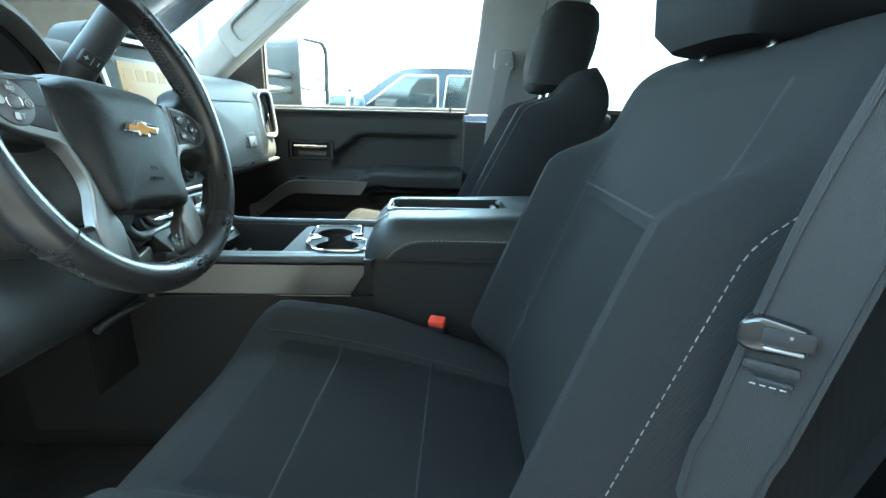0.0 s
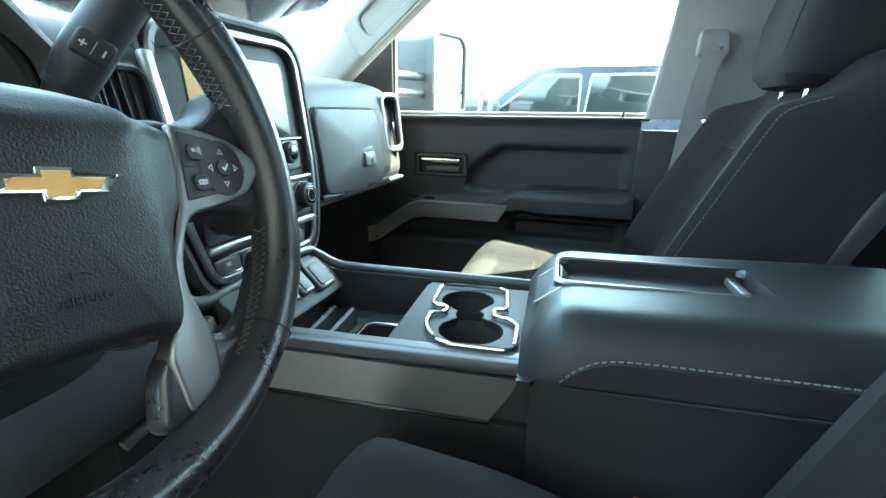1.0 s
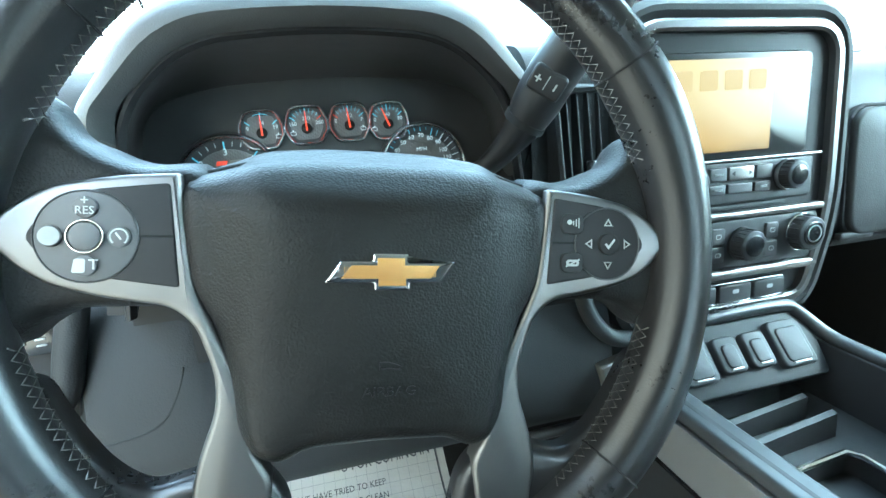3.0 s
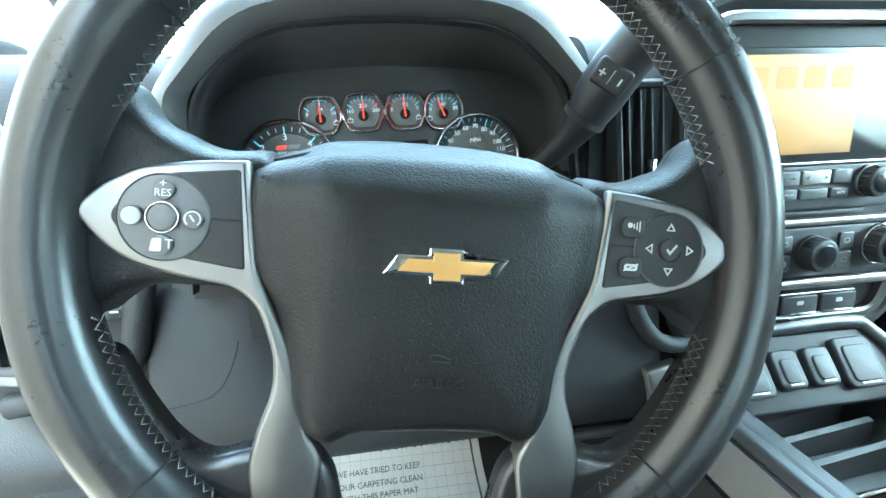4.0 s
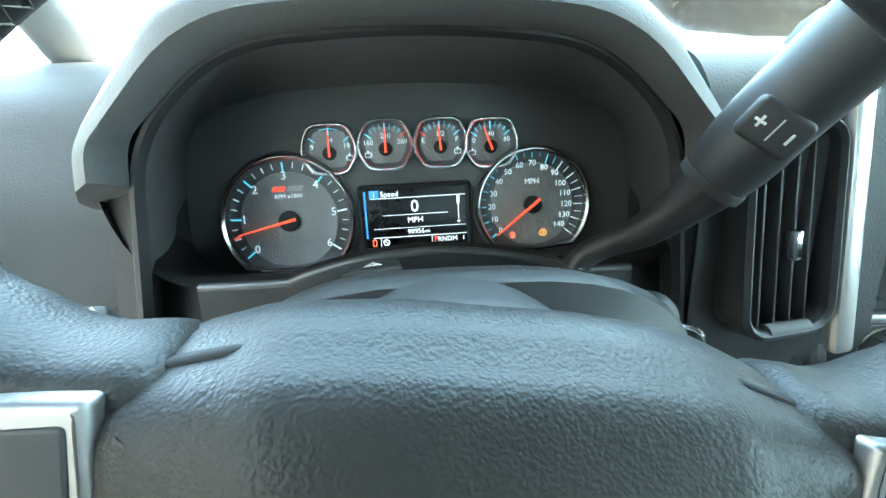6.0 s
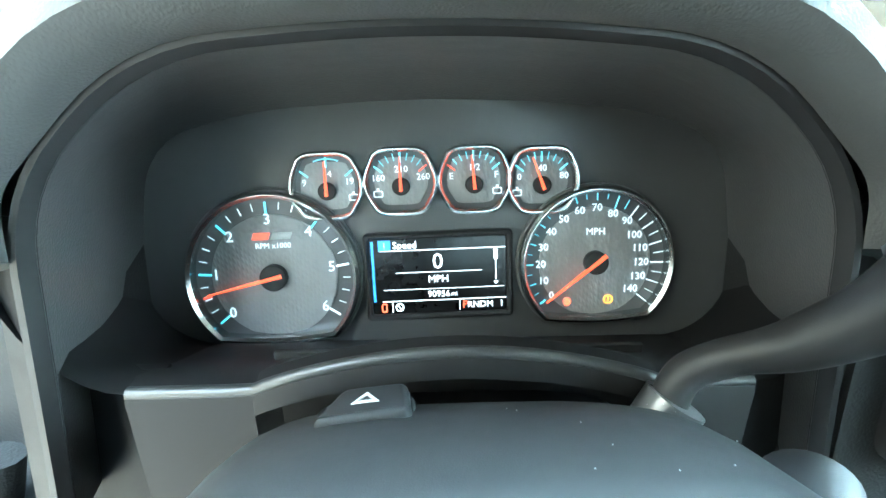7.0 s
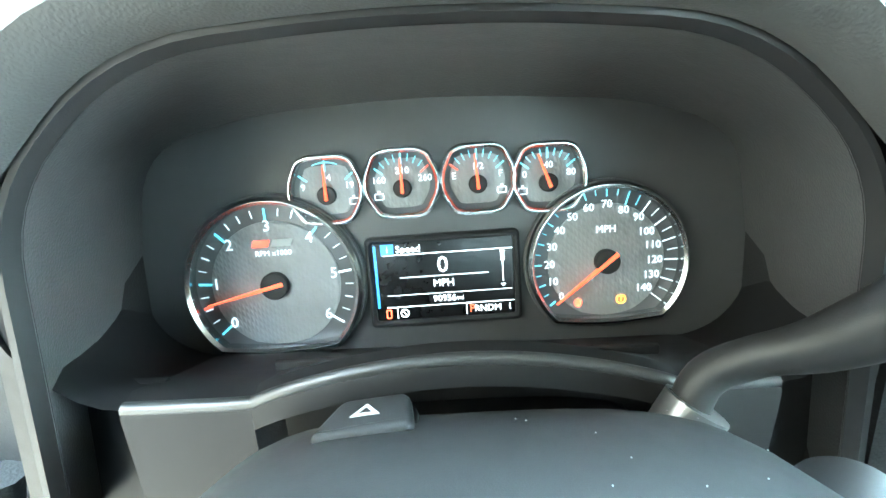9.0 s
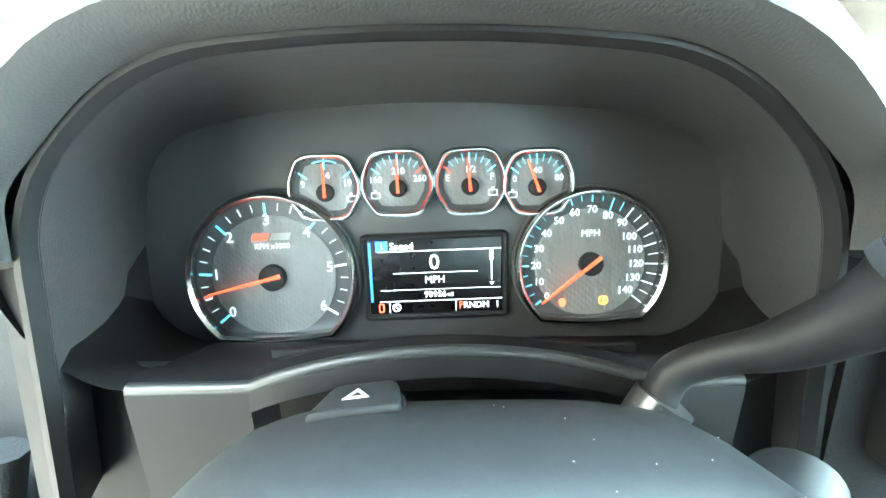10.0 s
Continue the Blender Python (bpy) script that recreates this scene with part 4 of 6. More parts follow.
part("hazard_symbol", plate([(-0.006, -0.003), (0.0, 0.0052), (0.006, -0.003)], [(-0.0032, -0.0014), (0.0, 0.0028), (0.0032, -0.0014)], 0.007, 0.0074, hzm, 0.0), "white", hz)
part("button_slot", prism(rrect(0.040, 0.027, 0.006, 3), -0.006, 0.0002, 0.001, hzm), "dark", hz)
dust = bmesh.new()
for i in range(13):
    xx, yy = random.uniform(-0.02, 0.09), random.uniform(0.10, 0.19)
    zz = 1.285 + (shroud_top(yy) - 1.285) * max(0.0, 1 - (abs(xx - 0.004) / 0.113) ** 3.2) ** 0.27
    box((0.0004, 0.0004, 0.0003), (xx, yy, zz), 0.0001, bm=dust)
tagged(part("dust", dust, "white", col, "specks of pale dust"), kind="stuff")

# gear lever on the column
lever = spline([(0.089, 0.202, 1.308), (0.097, 0.206, 1.326), (0.112, 0.202, 1.338), (0.131, 0.190, 1.352), (0.151, 0.172, 1.381), (0.170, 0.154, 1.422), (0.188, 0.137, 1.456), (0.206, 0.121, 1.490)], 8)
gl = part("gear_lever", tube(lever, lambda f: 0.0085 + 0.0045 * sstep(0.3, 0.55, f) + 0.0085 * sstep(0.5, 0.68, f) - 0.002 * sstep(0.97, 1, f), 20), "hard", col, "column gear lever with grip")
part("lever_collar", tube([(0.085, 0.200, 1.300), (0.090, 0.202, 1.308), (0.094, 0.203, 1.315)], 0.014, 16), "darksilver", gl)
part("grip_joint", tube(spline([lever[33] + Vector((0, 0, 0)), lever[34]], 2), 0.0195, 20), "seam", gl)
lv_d = (lever[44] - lever[32]).normalized()
lv_n = (Vector((-0.026, -0.199, 1.41)) - lever[36]).normalized()
lv_n = (lv_n - lv_d * lv_n.dot(lv_d)).normalized()
lv_u = lv_d.cross(lv_n)
# switch pad: its long side across the lever
lv_r = lv_u if lv_u.x > 0 else -lv_u
pm = frame_m(lever[40] + lv_n * 0.0165, lv_r, lv_n.cross(lv_r))
pd = part("shift_switch", prism(rrect(0.030, 0.022, 0.004, 4), -0.006, 0.006, 0.003, pm), "key", gl)
part("plus_mark", box((0.006, 0.0014, 0.0006), (-0.008, 0, 0.0062), 0.0002, pm), "white", pd)
part("plus_mark", box((0.0014, 0.006, 0.0006), (-0.008, 0, 0.0063), 0.0002, pm), "white", pd)
part("divider", box((0.0008, 0.012, 0.0006), (0, 0, 0.0062), 0.0002, pm), "grey_print", pd)
part("minus_mark", box((0.0014, 0.006, 0.0006), (0.008, 0, 0.0062), 0.0002, pm), "white", pd)
# multifunction stalk on the other side
st = part("wiper_stalk", tube(spline([(-0.085, 0.125, 1.275), (-0.12, 0.112, 1.312), (-0.148, 0.103, 1.338), (-0.185, 0.095, 1.345)]), lambda f: 0.0065 + 0.001 * f, 14, flat=0.8, up=(0, 0, 1)), "hard", col, "black wiper and indicator stalk")
wm = frame_m((-0.158, 0.100, 1.3535), (1, 0, 0), (0, 0.75, 0.66))
part("stalk_end", prism(rounded([(-0.016, -0.007), (0.018, -0.007), (0.014, 0.007), (-0.010, 0.007)], 0.002), -0.01, 0.003, 0.002, wm), "hard", st)
part("wiper_symbol", plate([(-0.008, -0.002), (0.002, -0.002), (0.004, 0.004), (-0.010, 0.004)], [(-0.007, -0.001), (0.001, -0.001), (0.0028, 0.003), (-0.0088, 0.003)], 0.003, 0.0033, wm, 0.0), "white", st)
part("arrow_mark", prism([(0.008, -0.004), (0.010, -0.004), (0.010, 0.002), (0.0125, 0.002), (0.009, 0.006), (0.0055, 0.002), (0.008, 0.002)], 0.003, 0.0033, 0.0, wm), "white", st)
# ignition lock with a key
km = frame_m((0.108, 0.138, 1.306), (0.80, -0.60, 0), (0, 0, 1))
ig = part("ignition_lock", prism(circle(0.017, 28), -0.03, 0.004, 0.003, km), "hard", col, "ignition lock with key in it")
kb = part("key_head", prism(rrect(0.026, 0.034, 0.008, 4), 0.008, 0.018, 0.004, km @ at(0.006, 0.004)), "key", ig, "black ignition key")
part("key_loop", plate(rrect(0.020, 0.034, 0.008, 4), rrect(0.015, 0.028, 0.006, 4), 0.010, 0.013, km @ at(0.022, 0.004), 0.001), "chrome", ig)

# steering wheel
TH, ROT = radians(16.4), radians(-7.5)
wu0, wv0 = Vector((1, 0, 0)), Vector((0, math.sin(TH), math.cos(TH)))
wu = wu0 * math.cos(ROT) + wv0 * math.sin(ROT)
wv = -wu0 * math.sin(ROT) + wv0 * math.cos(ROT)
WM = frame_m((-0.0008, -0.0031, 1.3545), wu, wv)
wheel = thing("steering_wheel", "black leather steering wheel with satin silver spokes, turned slightly", "steering wheel", (0, 0.09, 1.31))
RC, RR, RH = -0.015, 0.1735, 0.001


def rim_pt(deg, off=0.0, up=0.0):
    a = radians(deg)
    return Vector(((RR + off) * math.cos(a) - 0.001, RC + (RR + off) * math.sin(a), up + RH))


def rim_r(deg):
    d = abs(((deg + 90) % 360) - 180)           # 0 at the top, 180 at the bottom
    return 0.0170 + 0.0022 * math.exp(-((d - 62) / 16) ** 2) + 0.0012 * math.exp(-((d - 118) / 18) ** 2)


rr = []
for i in range(160):
    deg = 360 * i / 160
    a = radians(deg)
    r = rim_r(deg)
    rr.append([(WM @ (rim_pt(deg) + Vector((math.cos(a), math.sin(a), 0)) * (r * 0.98 * math.cos(b)) + Vector((0, 0, 1)) * (r * 1.08 * math.sin(b)))) for b in [2 * math.pi * j / 20 for j in range(20)]])
rim = part("rim", loft(rr, cyclic=True), "smooth_leather", wheel, "worn smooth leather rim")
for deg in (38, 142, 318, 222):
    a = radians(deg)
    r = rim_r(deg) + 0.0004
    part("rim_seam", tube([WM @ (rim_pt(deg) + Vector((math.cos(a), math.sin(a), 0)) * (r * 0.98 * math.cos(b)) + Vector((0, 0, 1)) * (r * 1.08 * math.sin(b))) for b in [2 * math.pi * j / 24 for j in range(24)]], 0.0007, 5, cyclic=True), "seam", rim)


def lacing(d0, d1):
    """Cross stitching along the inner face of the rim."""
    bm = bmesh.new()
    n = int(abs(d1 - d0) / 1.9)
    for side in (0, 1):
        pts = []
        for i in range(n + 1):
            deg = d0 + (d1 - d0) * i / n
            b = radians(166 if (i + side) % 2 else 200)
            r = rim_r(deg) + 0.0004
            a = radians(deg)
            pts.append(WM @ (rim_pt(deg) + Vector((math.cos(a), math.sin(a), 0)) * (r * 0.98 * math.cos(b)) + Vector((0, 0, 1)) * (r * 1.08 * math.sin(b))))
        tube(pts, 0.00045, 5, bm=bm)
    return bm


for a0, a1 in ((20, 57), (160, 123), (-15, -52), (195, 232)):
    part("stitching", lacing(a0, a1), "thread", rim, "grey cross stitching")


def both(poly):
    return poly, [(-x, y) for x, y in reversed(poly)]


half_pad = [(0.0, 0.031), (0.030, 0.0308), (0.060, 0.0285), (0.0925, 0.019), (0.0905, -0.009), (0.0865, -0.0335), (0.076, -0.050), (0.0675, -0.077), (0.0650, -0.098), (0.056, -0.110), (0.045, -0.113), (0.034, -0.107), (0.0, -0.106)]
pad_poly = rounded(half_pad + [(-x, y) for x, y in reversed(half_pad[1:-1])], 0.008, 3)
cxp, cyp = 0.0, -0.032
def rolled(h, lift):
    return [(x, y + lift * sstep(-0.02, 0.03, y) * (1 - 0.35 * (x / 0.09) ** 2), h) for x, y in pad_poly]


prings = [[(x, y * 0.9, -0.075) for x, y in inset(pad_poly, 0.012)], rolled(-0.060, 0.005), rolled(-0.050, 0.009), rolled(-0.040, 0.010), rolled(-0.028, 0.0085), rolled(-0.016, 0.005), rolled(-0.006, 0.0)]
for a in (25, 50, 75, 90):
    q = inset(pad_poly, 0.010 * (1 - math.cos(radians(a))))
    prings.append([(x, y, -0.006 + 0.010 * math.sin(radians(a))) for x, y in q])
q = inset(pad_poly, 0.010)
for f in (0.9, 0.78, 0.6, 0.4, 0.2, 0.05):
    prings.append([(cxp + (x - cxp) * f, cyp + (y - cyp) * f, 0.004 + 0.004 * (1 - f ** 2)) for x, y in q])
PAD_H = 0.0095


def dome(x, y, z):
    """Raised middle, with the upper edge rolled back in one soft curve."""
    if z < -0.07:
        return z
    roll = 1.0 if z > -0.008 else 0.6 if z > -0.02 else 0.3 if z > -0.03 else 0.0
    return z + PAD_H * (1 - sstep(0.052, 0.076, abs(x))) - 0.012 * roll * sstep(0.004, 0.033, y)


prings = [[(x, y, dome(x, y, z)) for x, y, z in r] for r in prings]
pad = part("airbag_pad", loft(prings, m=WM), "leather", wheel, "grained black airbag cover")
part("pad_gap", prism(inset(pad_poly, -0.0025), -0.03, -0.015, 0.002, WM), "seam", pad)
hub = part("hub", prism(circle(0.062, 40, 0, -0.02), -0.085, -0.03, 0.01, WM), "dark", wheel)

spoke = [(0.080, 0.026), (0.112, 0.022), (0.138, 0.034), (0.150, 0.058), (0.166, 0.060), (0.172, -0.054), (0.160, -0.060), (0.149, -0.047), (0.134, -0.041), (0.080, -0.041)]
bez = [(0.090, 0.0205), (0.114, 0.0185), (0.139, 0.0135), (0.150, 0.0072), (0.1625, -0.0080), (0.147, -0.0285), (0.120, -0.036), (0.0935, -0.0400), (0.0835, -0.049), (0.0750, -0.072), (0.0745, -0.089), (0.0815, -0.110), (0.0850, -0.128), (0.078, -0.168), (0.054, -0.162), (0.049, -0.124), (0.058, -0.108), (0.062, -0.088), (0.066, -0.070), (0.078, -0.045), (0.084, -0.030)]
bez_r = [0.002, 0.01, 0.01, 0.01, 0.004, 0.01, 0.01, 0.01, 0.01, 0.01, 0.01, 0.01, 0.008, 0.006, 0.006, 0.006, 0.006, 0.01, 0.01, 0.01, 0.006]
bpad = [(0.0935, 0.0155), (0.132, 0.0105), (0.1505, -0.009), (0.136, -0.0245), (0.0895, -0.0315)]
leg = [(0.058, -0.116), (0.086, -0.1195), (0.1035, -0.1250), (0.120, -0.1140), (0.1350, -0.0940), (0.147, -0.072), (0.160, -0.070), (0.157, -0.095), (0.132, -0.130), (0.095, -0.155), (0.050, -0.172), (0.036, -0.164), (0.044, -0.130)]
def lifted(bm, m):
    """Bends the outer end of a spoke part up to the level of the rim."""
    for v in bm.verts:
        v.co.z += 0.006 * sstep(0.146, 0.162, v.co.x)
    bm.transform(m)
    return bm


sp_ = rounded(spoke, 0.012, 4)
spoke_rings = [[(x, y + lift * sstep(-0.01, 0.03, y) * sstep(0.150, 0.125, x), z) for x, y in inset(sp_, ins)] for z, lift, ins in ((-0.048, 0.003, 0.006), (-0.044, 0.006, 0.002), (-0.034, 0.006, 0.0), (-0.022, 0.004, 0.0), (-0.012, 0.001, 0.0), (-0.008, 0.0, 0.0015), (-0.0055, 0.0, 0.004), (-0.0045, 0.0, 0.008))]
for s in (1, -1):
    mm = WM @ Matrix.Diagonal((s, 1, 1, 1))
    part("spoke", lifted(loft(spoke_rings), mm), "leather", wheel)
    part("lower_spoke", prism(rounded(leg, 0.010, 4), -0.016, -0.001, 0.006, mm), "smooth_leather", wheel)
    bzl = part("spoke_bezel", lifted(prism(rounded(bez, bez_r, 4), -0.012, 0.0015, 0.003), mm), "spoke_trim", wheel, "satin silver spoke bezel")
    part("button_pad", prism(rounded(bpad, [0.002, 0.012, 0.006, 0.012, 0.002], 4), 0.0, 0.0024, 0.001, mm), "key", bzl)
    part("button_dish", plate(circle(0.0202, 40, 0.1255, -0.009), circle(0.0194, 40, 0.1255, -0.009), 0.002, 0.0032, mm, 0.0005), "keylight", bzl)
    part("dish_face", prism(circle(0.0194, 40, 0.1255, -0.009), 0.0015, 0.0028, 0.0003, mm), "dish" if s < 0 else "key", bzl)
    part("pad_groove", box((0.014, 0.0012, 0.0006), (0.0985, -0.0085, 0.0024), 0.0002, mm), "seam", bzl)
B0 = 0.0030


def wb(x, y, z=B0):
    return WM @ at(x, y, z)


lb = part("cruise_control", prism(circle(0.0062, 28), 0, 0.0022, 0.0008, wb(-0.1255, -0.009)), "dish", wheel, "cruise control pad")
part("centre_ring", plate(circle(0.0072, 28), circle(0.0066, 28), 0, 0.0020, wb(-0.1255, -0.009), 0.0004), "chrome", lb)
for dx, dy in ((0, 0.0125), (-0.0130, 0.0), (0, -0.0125), (0.0130, 0.0)):
    part("button", prism(circle(0.0046, 24), 0, 0.0016, 0.0006, wb(-0.1255 + dx, -0.009 + dy)), "dish", lb)
words("RES", 0.0034, wb(-0.1255, 0.0020, B0 + 0.0017), "white", lb)
words("+", 0.0042, wb(-0.1255, 0.0062, B0 + 0.0017), "white", lb)
part("worn_symbol", prism(circle(0.0040, 24), 0, 0.0003, 0.0, wb(-0.1385, -0.009, B0 + 0.0016)), "grey_print", lb, "pale worn button print")
part("worn_symbol", prism(rounded([(-0.004, -0.003), (0.001, -0.003), (0.001, 0.003), (-0.003, 0.003)], 0.001), 0, 0.0003, 0.0, wb(-0.1262, -0.0215, B0 + 0.0016)), "white", lb)
words("T", 0.0045, wb(-0.1220, -0.0212, B0 + 0.0017), "white", lb)
part("dial_symbol", tube([wb(-0.1125, -0.009, B0 + 0.0017) @ Vector((0.0034 * math.cos(radians(a)), 0.0034 * math.sin(radians(a)), 0)) for a in range(-50, 231, 14)], 0.0004, 5), "white", lb)
part("dial_hand", box((0.0036, 0.0008, 0.0003), (0.0004, 0, 0.0018), 0.0001, wb(-0.1125, -0.009) @ pose(0, 0, 0, 0, 0, 125)), "white", lb)
rb = part("audio_control", prism(circle(0.0062, 28), 0, 0.0018, 0.0008, wb(0.1255, -0.009)), "key", wheel, "audio and phone control pad")
tri_o, tri_i = [(-0.0027, -0.0016), (0.0027, -0.0016), (0.0, 0.0026)], [(-0.0016, -0.0010), (0.0016, -0.0010), (0.0, 0.0014)]
for dx, dy, rz in ((0, 0.0115, 0), (-0.0115, 0, 90), (0, -0.0115, 180), (0.0115, 0, 270)):
    part("arrow_mark", plate(tri_o, tri_i, 0, 0.0004, wb(0.1255 + dx, -0.009 + dy) @ pose(0, 0, 0, 0, 0, rz), 0.0), "white", rb)
part("tick_mark", prism([(-0.0030, 0.0002), (-0.0022, 0.0010), (-0.0008, -0.0006), (0.0026, 0.0034), (0.0033, 0.0026), (-0.0008, -0.0024)], 0, 0.0004, 0.0, wb(0.1255, -0.0095, B0 + 0.0018)), "white", rb)
for yy, kind_ in ((0.0015, 0), (-0.0195, 1)):
    bt = part("button", prism(rrect(0.013, 0.011, 0.004, 4), -0.001, 0.0010, 0.0006, wb(0.1035, yy)), "key", rb)
    if kind_:
        part("phone_symbol", plate(rrect(0.0075, 0.0036, 0.0016, 3), rrect(0.0048, 0.0012, 0.0005, 3), 0, 0.0004, wb(0.1035, yy, B0 + 0.0010), 0.0), "white", bt)
        part("phone_symbol", box((0.009, 0.0008, 0.0004), (0, 0, 0.0013), 0.0001, wb(0.1035, yy) @ pose(0, 0, 0, 0, 0, 25)), "white", bt)
    else:
        part("voice_symbol", prism(circle(0.0014, 14, -0.002, 0.001), 0, 0.0004, 0.0, wb(0.1035, yy, B0 + 0.0010)), "white", bt)
        for k in range(3):
            part("voice_symbol", box((0.0006, 0.0025 + 0.0015 * k, 0.0004), (0.0002 + 0.0016 * k, 0.0006, 0.0013), 0.0001, wb(0.1035, yy)), "white", bt)
# maker's badge, drawn as a plain cross shape
ex, ey = 0.0037, -0.0235
cross = [(-0.034, -0.0056), (-0.026, 0.0056), (-0.0098, 0.0056), (-0.0098, 0.0096), (0.0090, 0.0096), (0.0090, 0.0056), (0.034, 0.0056), (0.026, -0.0056), (0.0098, -0.0056), (0.0098, -0.0096), (-0.0090, -0.0096), (-0.0090, -0.0056)]
em = WM @ at(ex, ey, 0.0065 + PAD_H) @ Matrix.Diagonal((0.89, 0.89, 1, 1))
bd = part("badge", prism(rounded(cross, 0.0006, 1), -0.003, 0.0032, 0.0012, em), "chrome", wheel, "chrome badge with gold centre")
gold = [(-0.0255, -0.0032), (-0.0205, 0.0034), (-0.0074, 0.0034), (-0.0074, 0.0072), (0.0068, 0.0072), (0.0068, 0.0034), (0.0255, 0.0034), (0.0205, -0.0034), (0.0074, -0.0034), (0.0074, -0.0072), (-0.0068, -0.0072), (-0.0068, -0.0034)]
part("badge_centre", prism(gold, 0.0025, 0.0037, 0.0003, em), "gold", bd, "gold mesh centre")
weave = bmesh.new()
for i in range(48):
    xx = -0.024 + 0.001 * i
    hh = 0.0066 if abs(xx) < 0.0068 else 0.0028
    box((0.0002, 2 * hh, 0.0003), (xx, 0, 0.0038), 0.00005, em, bm=weave, seg=1)
tagged(part("badge_mesh", weave, "gold", bd), kind="stuff")
words("AIRBAG", 0.0047, WM @ at(0.0036, -0.0795, 0.0074 + PAD_H), "dark", pad, "embossed_lettering", 0.0004, wide=1.1)
part("horn_symbol", plate(rounded([(-0.0045, 0.0026), (-0.0005, 0.0026), (0.0055, 0.0005), (0.0055, -0.0018), (-0.0005, -0.0010), (-0.0045, -0.0014)], 0.0004, 1), rounded([(-0.0038, 0.0019), (-0.0007, 0.0019), (0.0048, 0.0), (0.0048, -0.0010), (-0.0007, -0.0003), (-0.0038, -0.0007)], 0.0003, 1), 0, 0.0008, WM @ at(0.0033, -0.0678, 0.0074 + PAD_H), 0.0), "dark", pad)


# instrument cluster
CA = radians(10)
CM = frame_m((BX, 0.318, 1.331), (1, 0, 0.026), (0, math.sin(CA), math.cos(CA)))
cluster = thing("instrument_cluster", "lit instrument cluster with six chrome-ringed dials and a display", "gauges", (BX, 0.30, 1.29))
part("face_plate", prism(rounded([(-0.225, -0.062), (0.225, -0.062), (0.225, 0.130), (-0.225, 0.130)], 0.02), -0.02, -0.006, 0.002, CM), "plate", cluster)


def ring_poly(r, low):
    a0 = math.asin(low / r)
    pts = []
    for i in range(72):
        a = a0 + (math.pi - 2 * a0) * i / 71
        pts.append((r * math.cos(a), r * math.sin(a)))
    xe = r * math.cos(a0)
    for i in range(1, 24):
        f = i / 24
        pts.append((-xe + 2 * xe * f, low - 0.0025 * math.sin(math.pi * f)))
    return pts


def dial(cx, cy, r, low, parent, name, label):
    m = CM @ at(cx, cy)
    d = part(name, prism(ring_poly(r * 0.97, low), -0.010, -0.004, 0.0005, m), "face_ring", parent, label)
    part("dial_face", prism(ring_poly(r * 0.75, low * 0.94), -0.005, -0.0025, 0.0005, m), "face", d, "grey woven-pattern dial face")
    part("bezel", plate(ring_poly(r * 1.025, low - 0.0018), ring_poly(r * 0.948, low + 0.0020), -0.008, 0.006, m, 0.0022), "bezel", d, "chrome bezel ring")
    part("bezel_foot", plate(ring_poly(r * 1.06, low - 0.004), ring_poly(r * 1.025, low - 0.0015), -0.010, 0.0, m, 0.001), "hood", d)
    part("dial_hub", prism(circle(r * 0.16, 28), -0.003, 0.0028, 0.0010, m), "dark", d)
    return d, m


def tick(m, deg, r0, r1, w, material, parent, z=-0.0022):
    a = radians(deg)
    part("tick", box((r1 - r0, w, 0.0006), ((r0 + r1) / 2, 0, z), 0.0001, m @ pose(0, 0, 0, 0, 0, deg), seg=1), material, parent)


def needle(m, deg, r0, r1, w, parent):
    a = radians(deg)
    poly = [(-r0, -w), (r1, -w * 0.35), (r1, w * 0.35), (-r0, w)]
    part("needle", prism(poly, 0.0012, 0.0030, 0.0004, m @ pose(0, 0, 0, 0, 0, deg)), "needle", parent, "orange red needle")


tach, tm = dial(-0.1020, -0.0006, 0.0555, -0.0400, cluster, "rev_counter", "rev counter dial reading about half a thousand")
TA = [218, 176, 134, 92, 50, 8, -34]
for i in range(7):
    tick(tm, TA[i], 0.0415, 0.0500, 0.0013, "tick" if i not in (5, 6) else "tick_white", tach)
    rr_ = 0.0385
    words(str(i), 0.0072, tm @ at(rr_ * math.cos(radians(TA[i])), rr_ * math.sin(radians(TA[i])) + 0.0, -0.0020), "tick_white", tach, "numeral")
    if i < 6:
        for k in (1, 2, 3):
            tick(tm, TA[i] - 10.5 * k, 0.0450, 0.0500, 0.0005 if k != 2 else 0.0007, "tick_white", tach)
words("RPM x1000", 0.0036, tm @ at(0.001, 0.0210, -0.0020), "tick_white", tach)
# small badge on the dial, as plain slanted bars
part("dial_badge", prism([(-0.0125, 0.0252), (-0.002, 0.0252), (0.0, 0.0298), (-0.011, 0.0298)], -0.0022, -0.0016, 0.0001, tm), "tick_red", tach, "red and grey badge bars")
part("dial_badge", prism([(-0.0005, 0.0252), (0.0125, 0.0252), (0.0145, 0.0298), (0.0017, 0.0298)], -0.0022, -0.0016, 0.0001, tm), "grey_print", tach)
needle(tm, 193, 0.006, 0.0450, 0.0014, tach)
part("redline_mark", box((0.006, 0.0016, 0.0006), (0, 0, -0.0021), 0.0002, tm @ pose(0, 0, 0, 0, 0, 195) @ at(0.0475, 0)), "tick_red", tach)

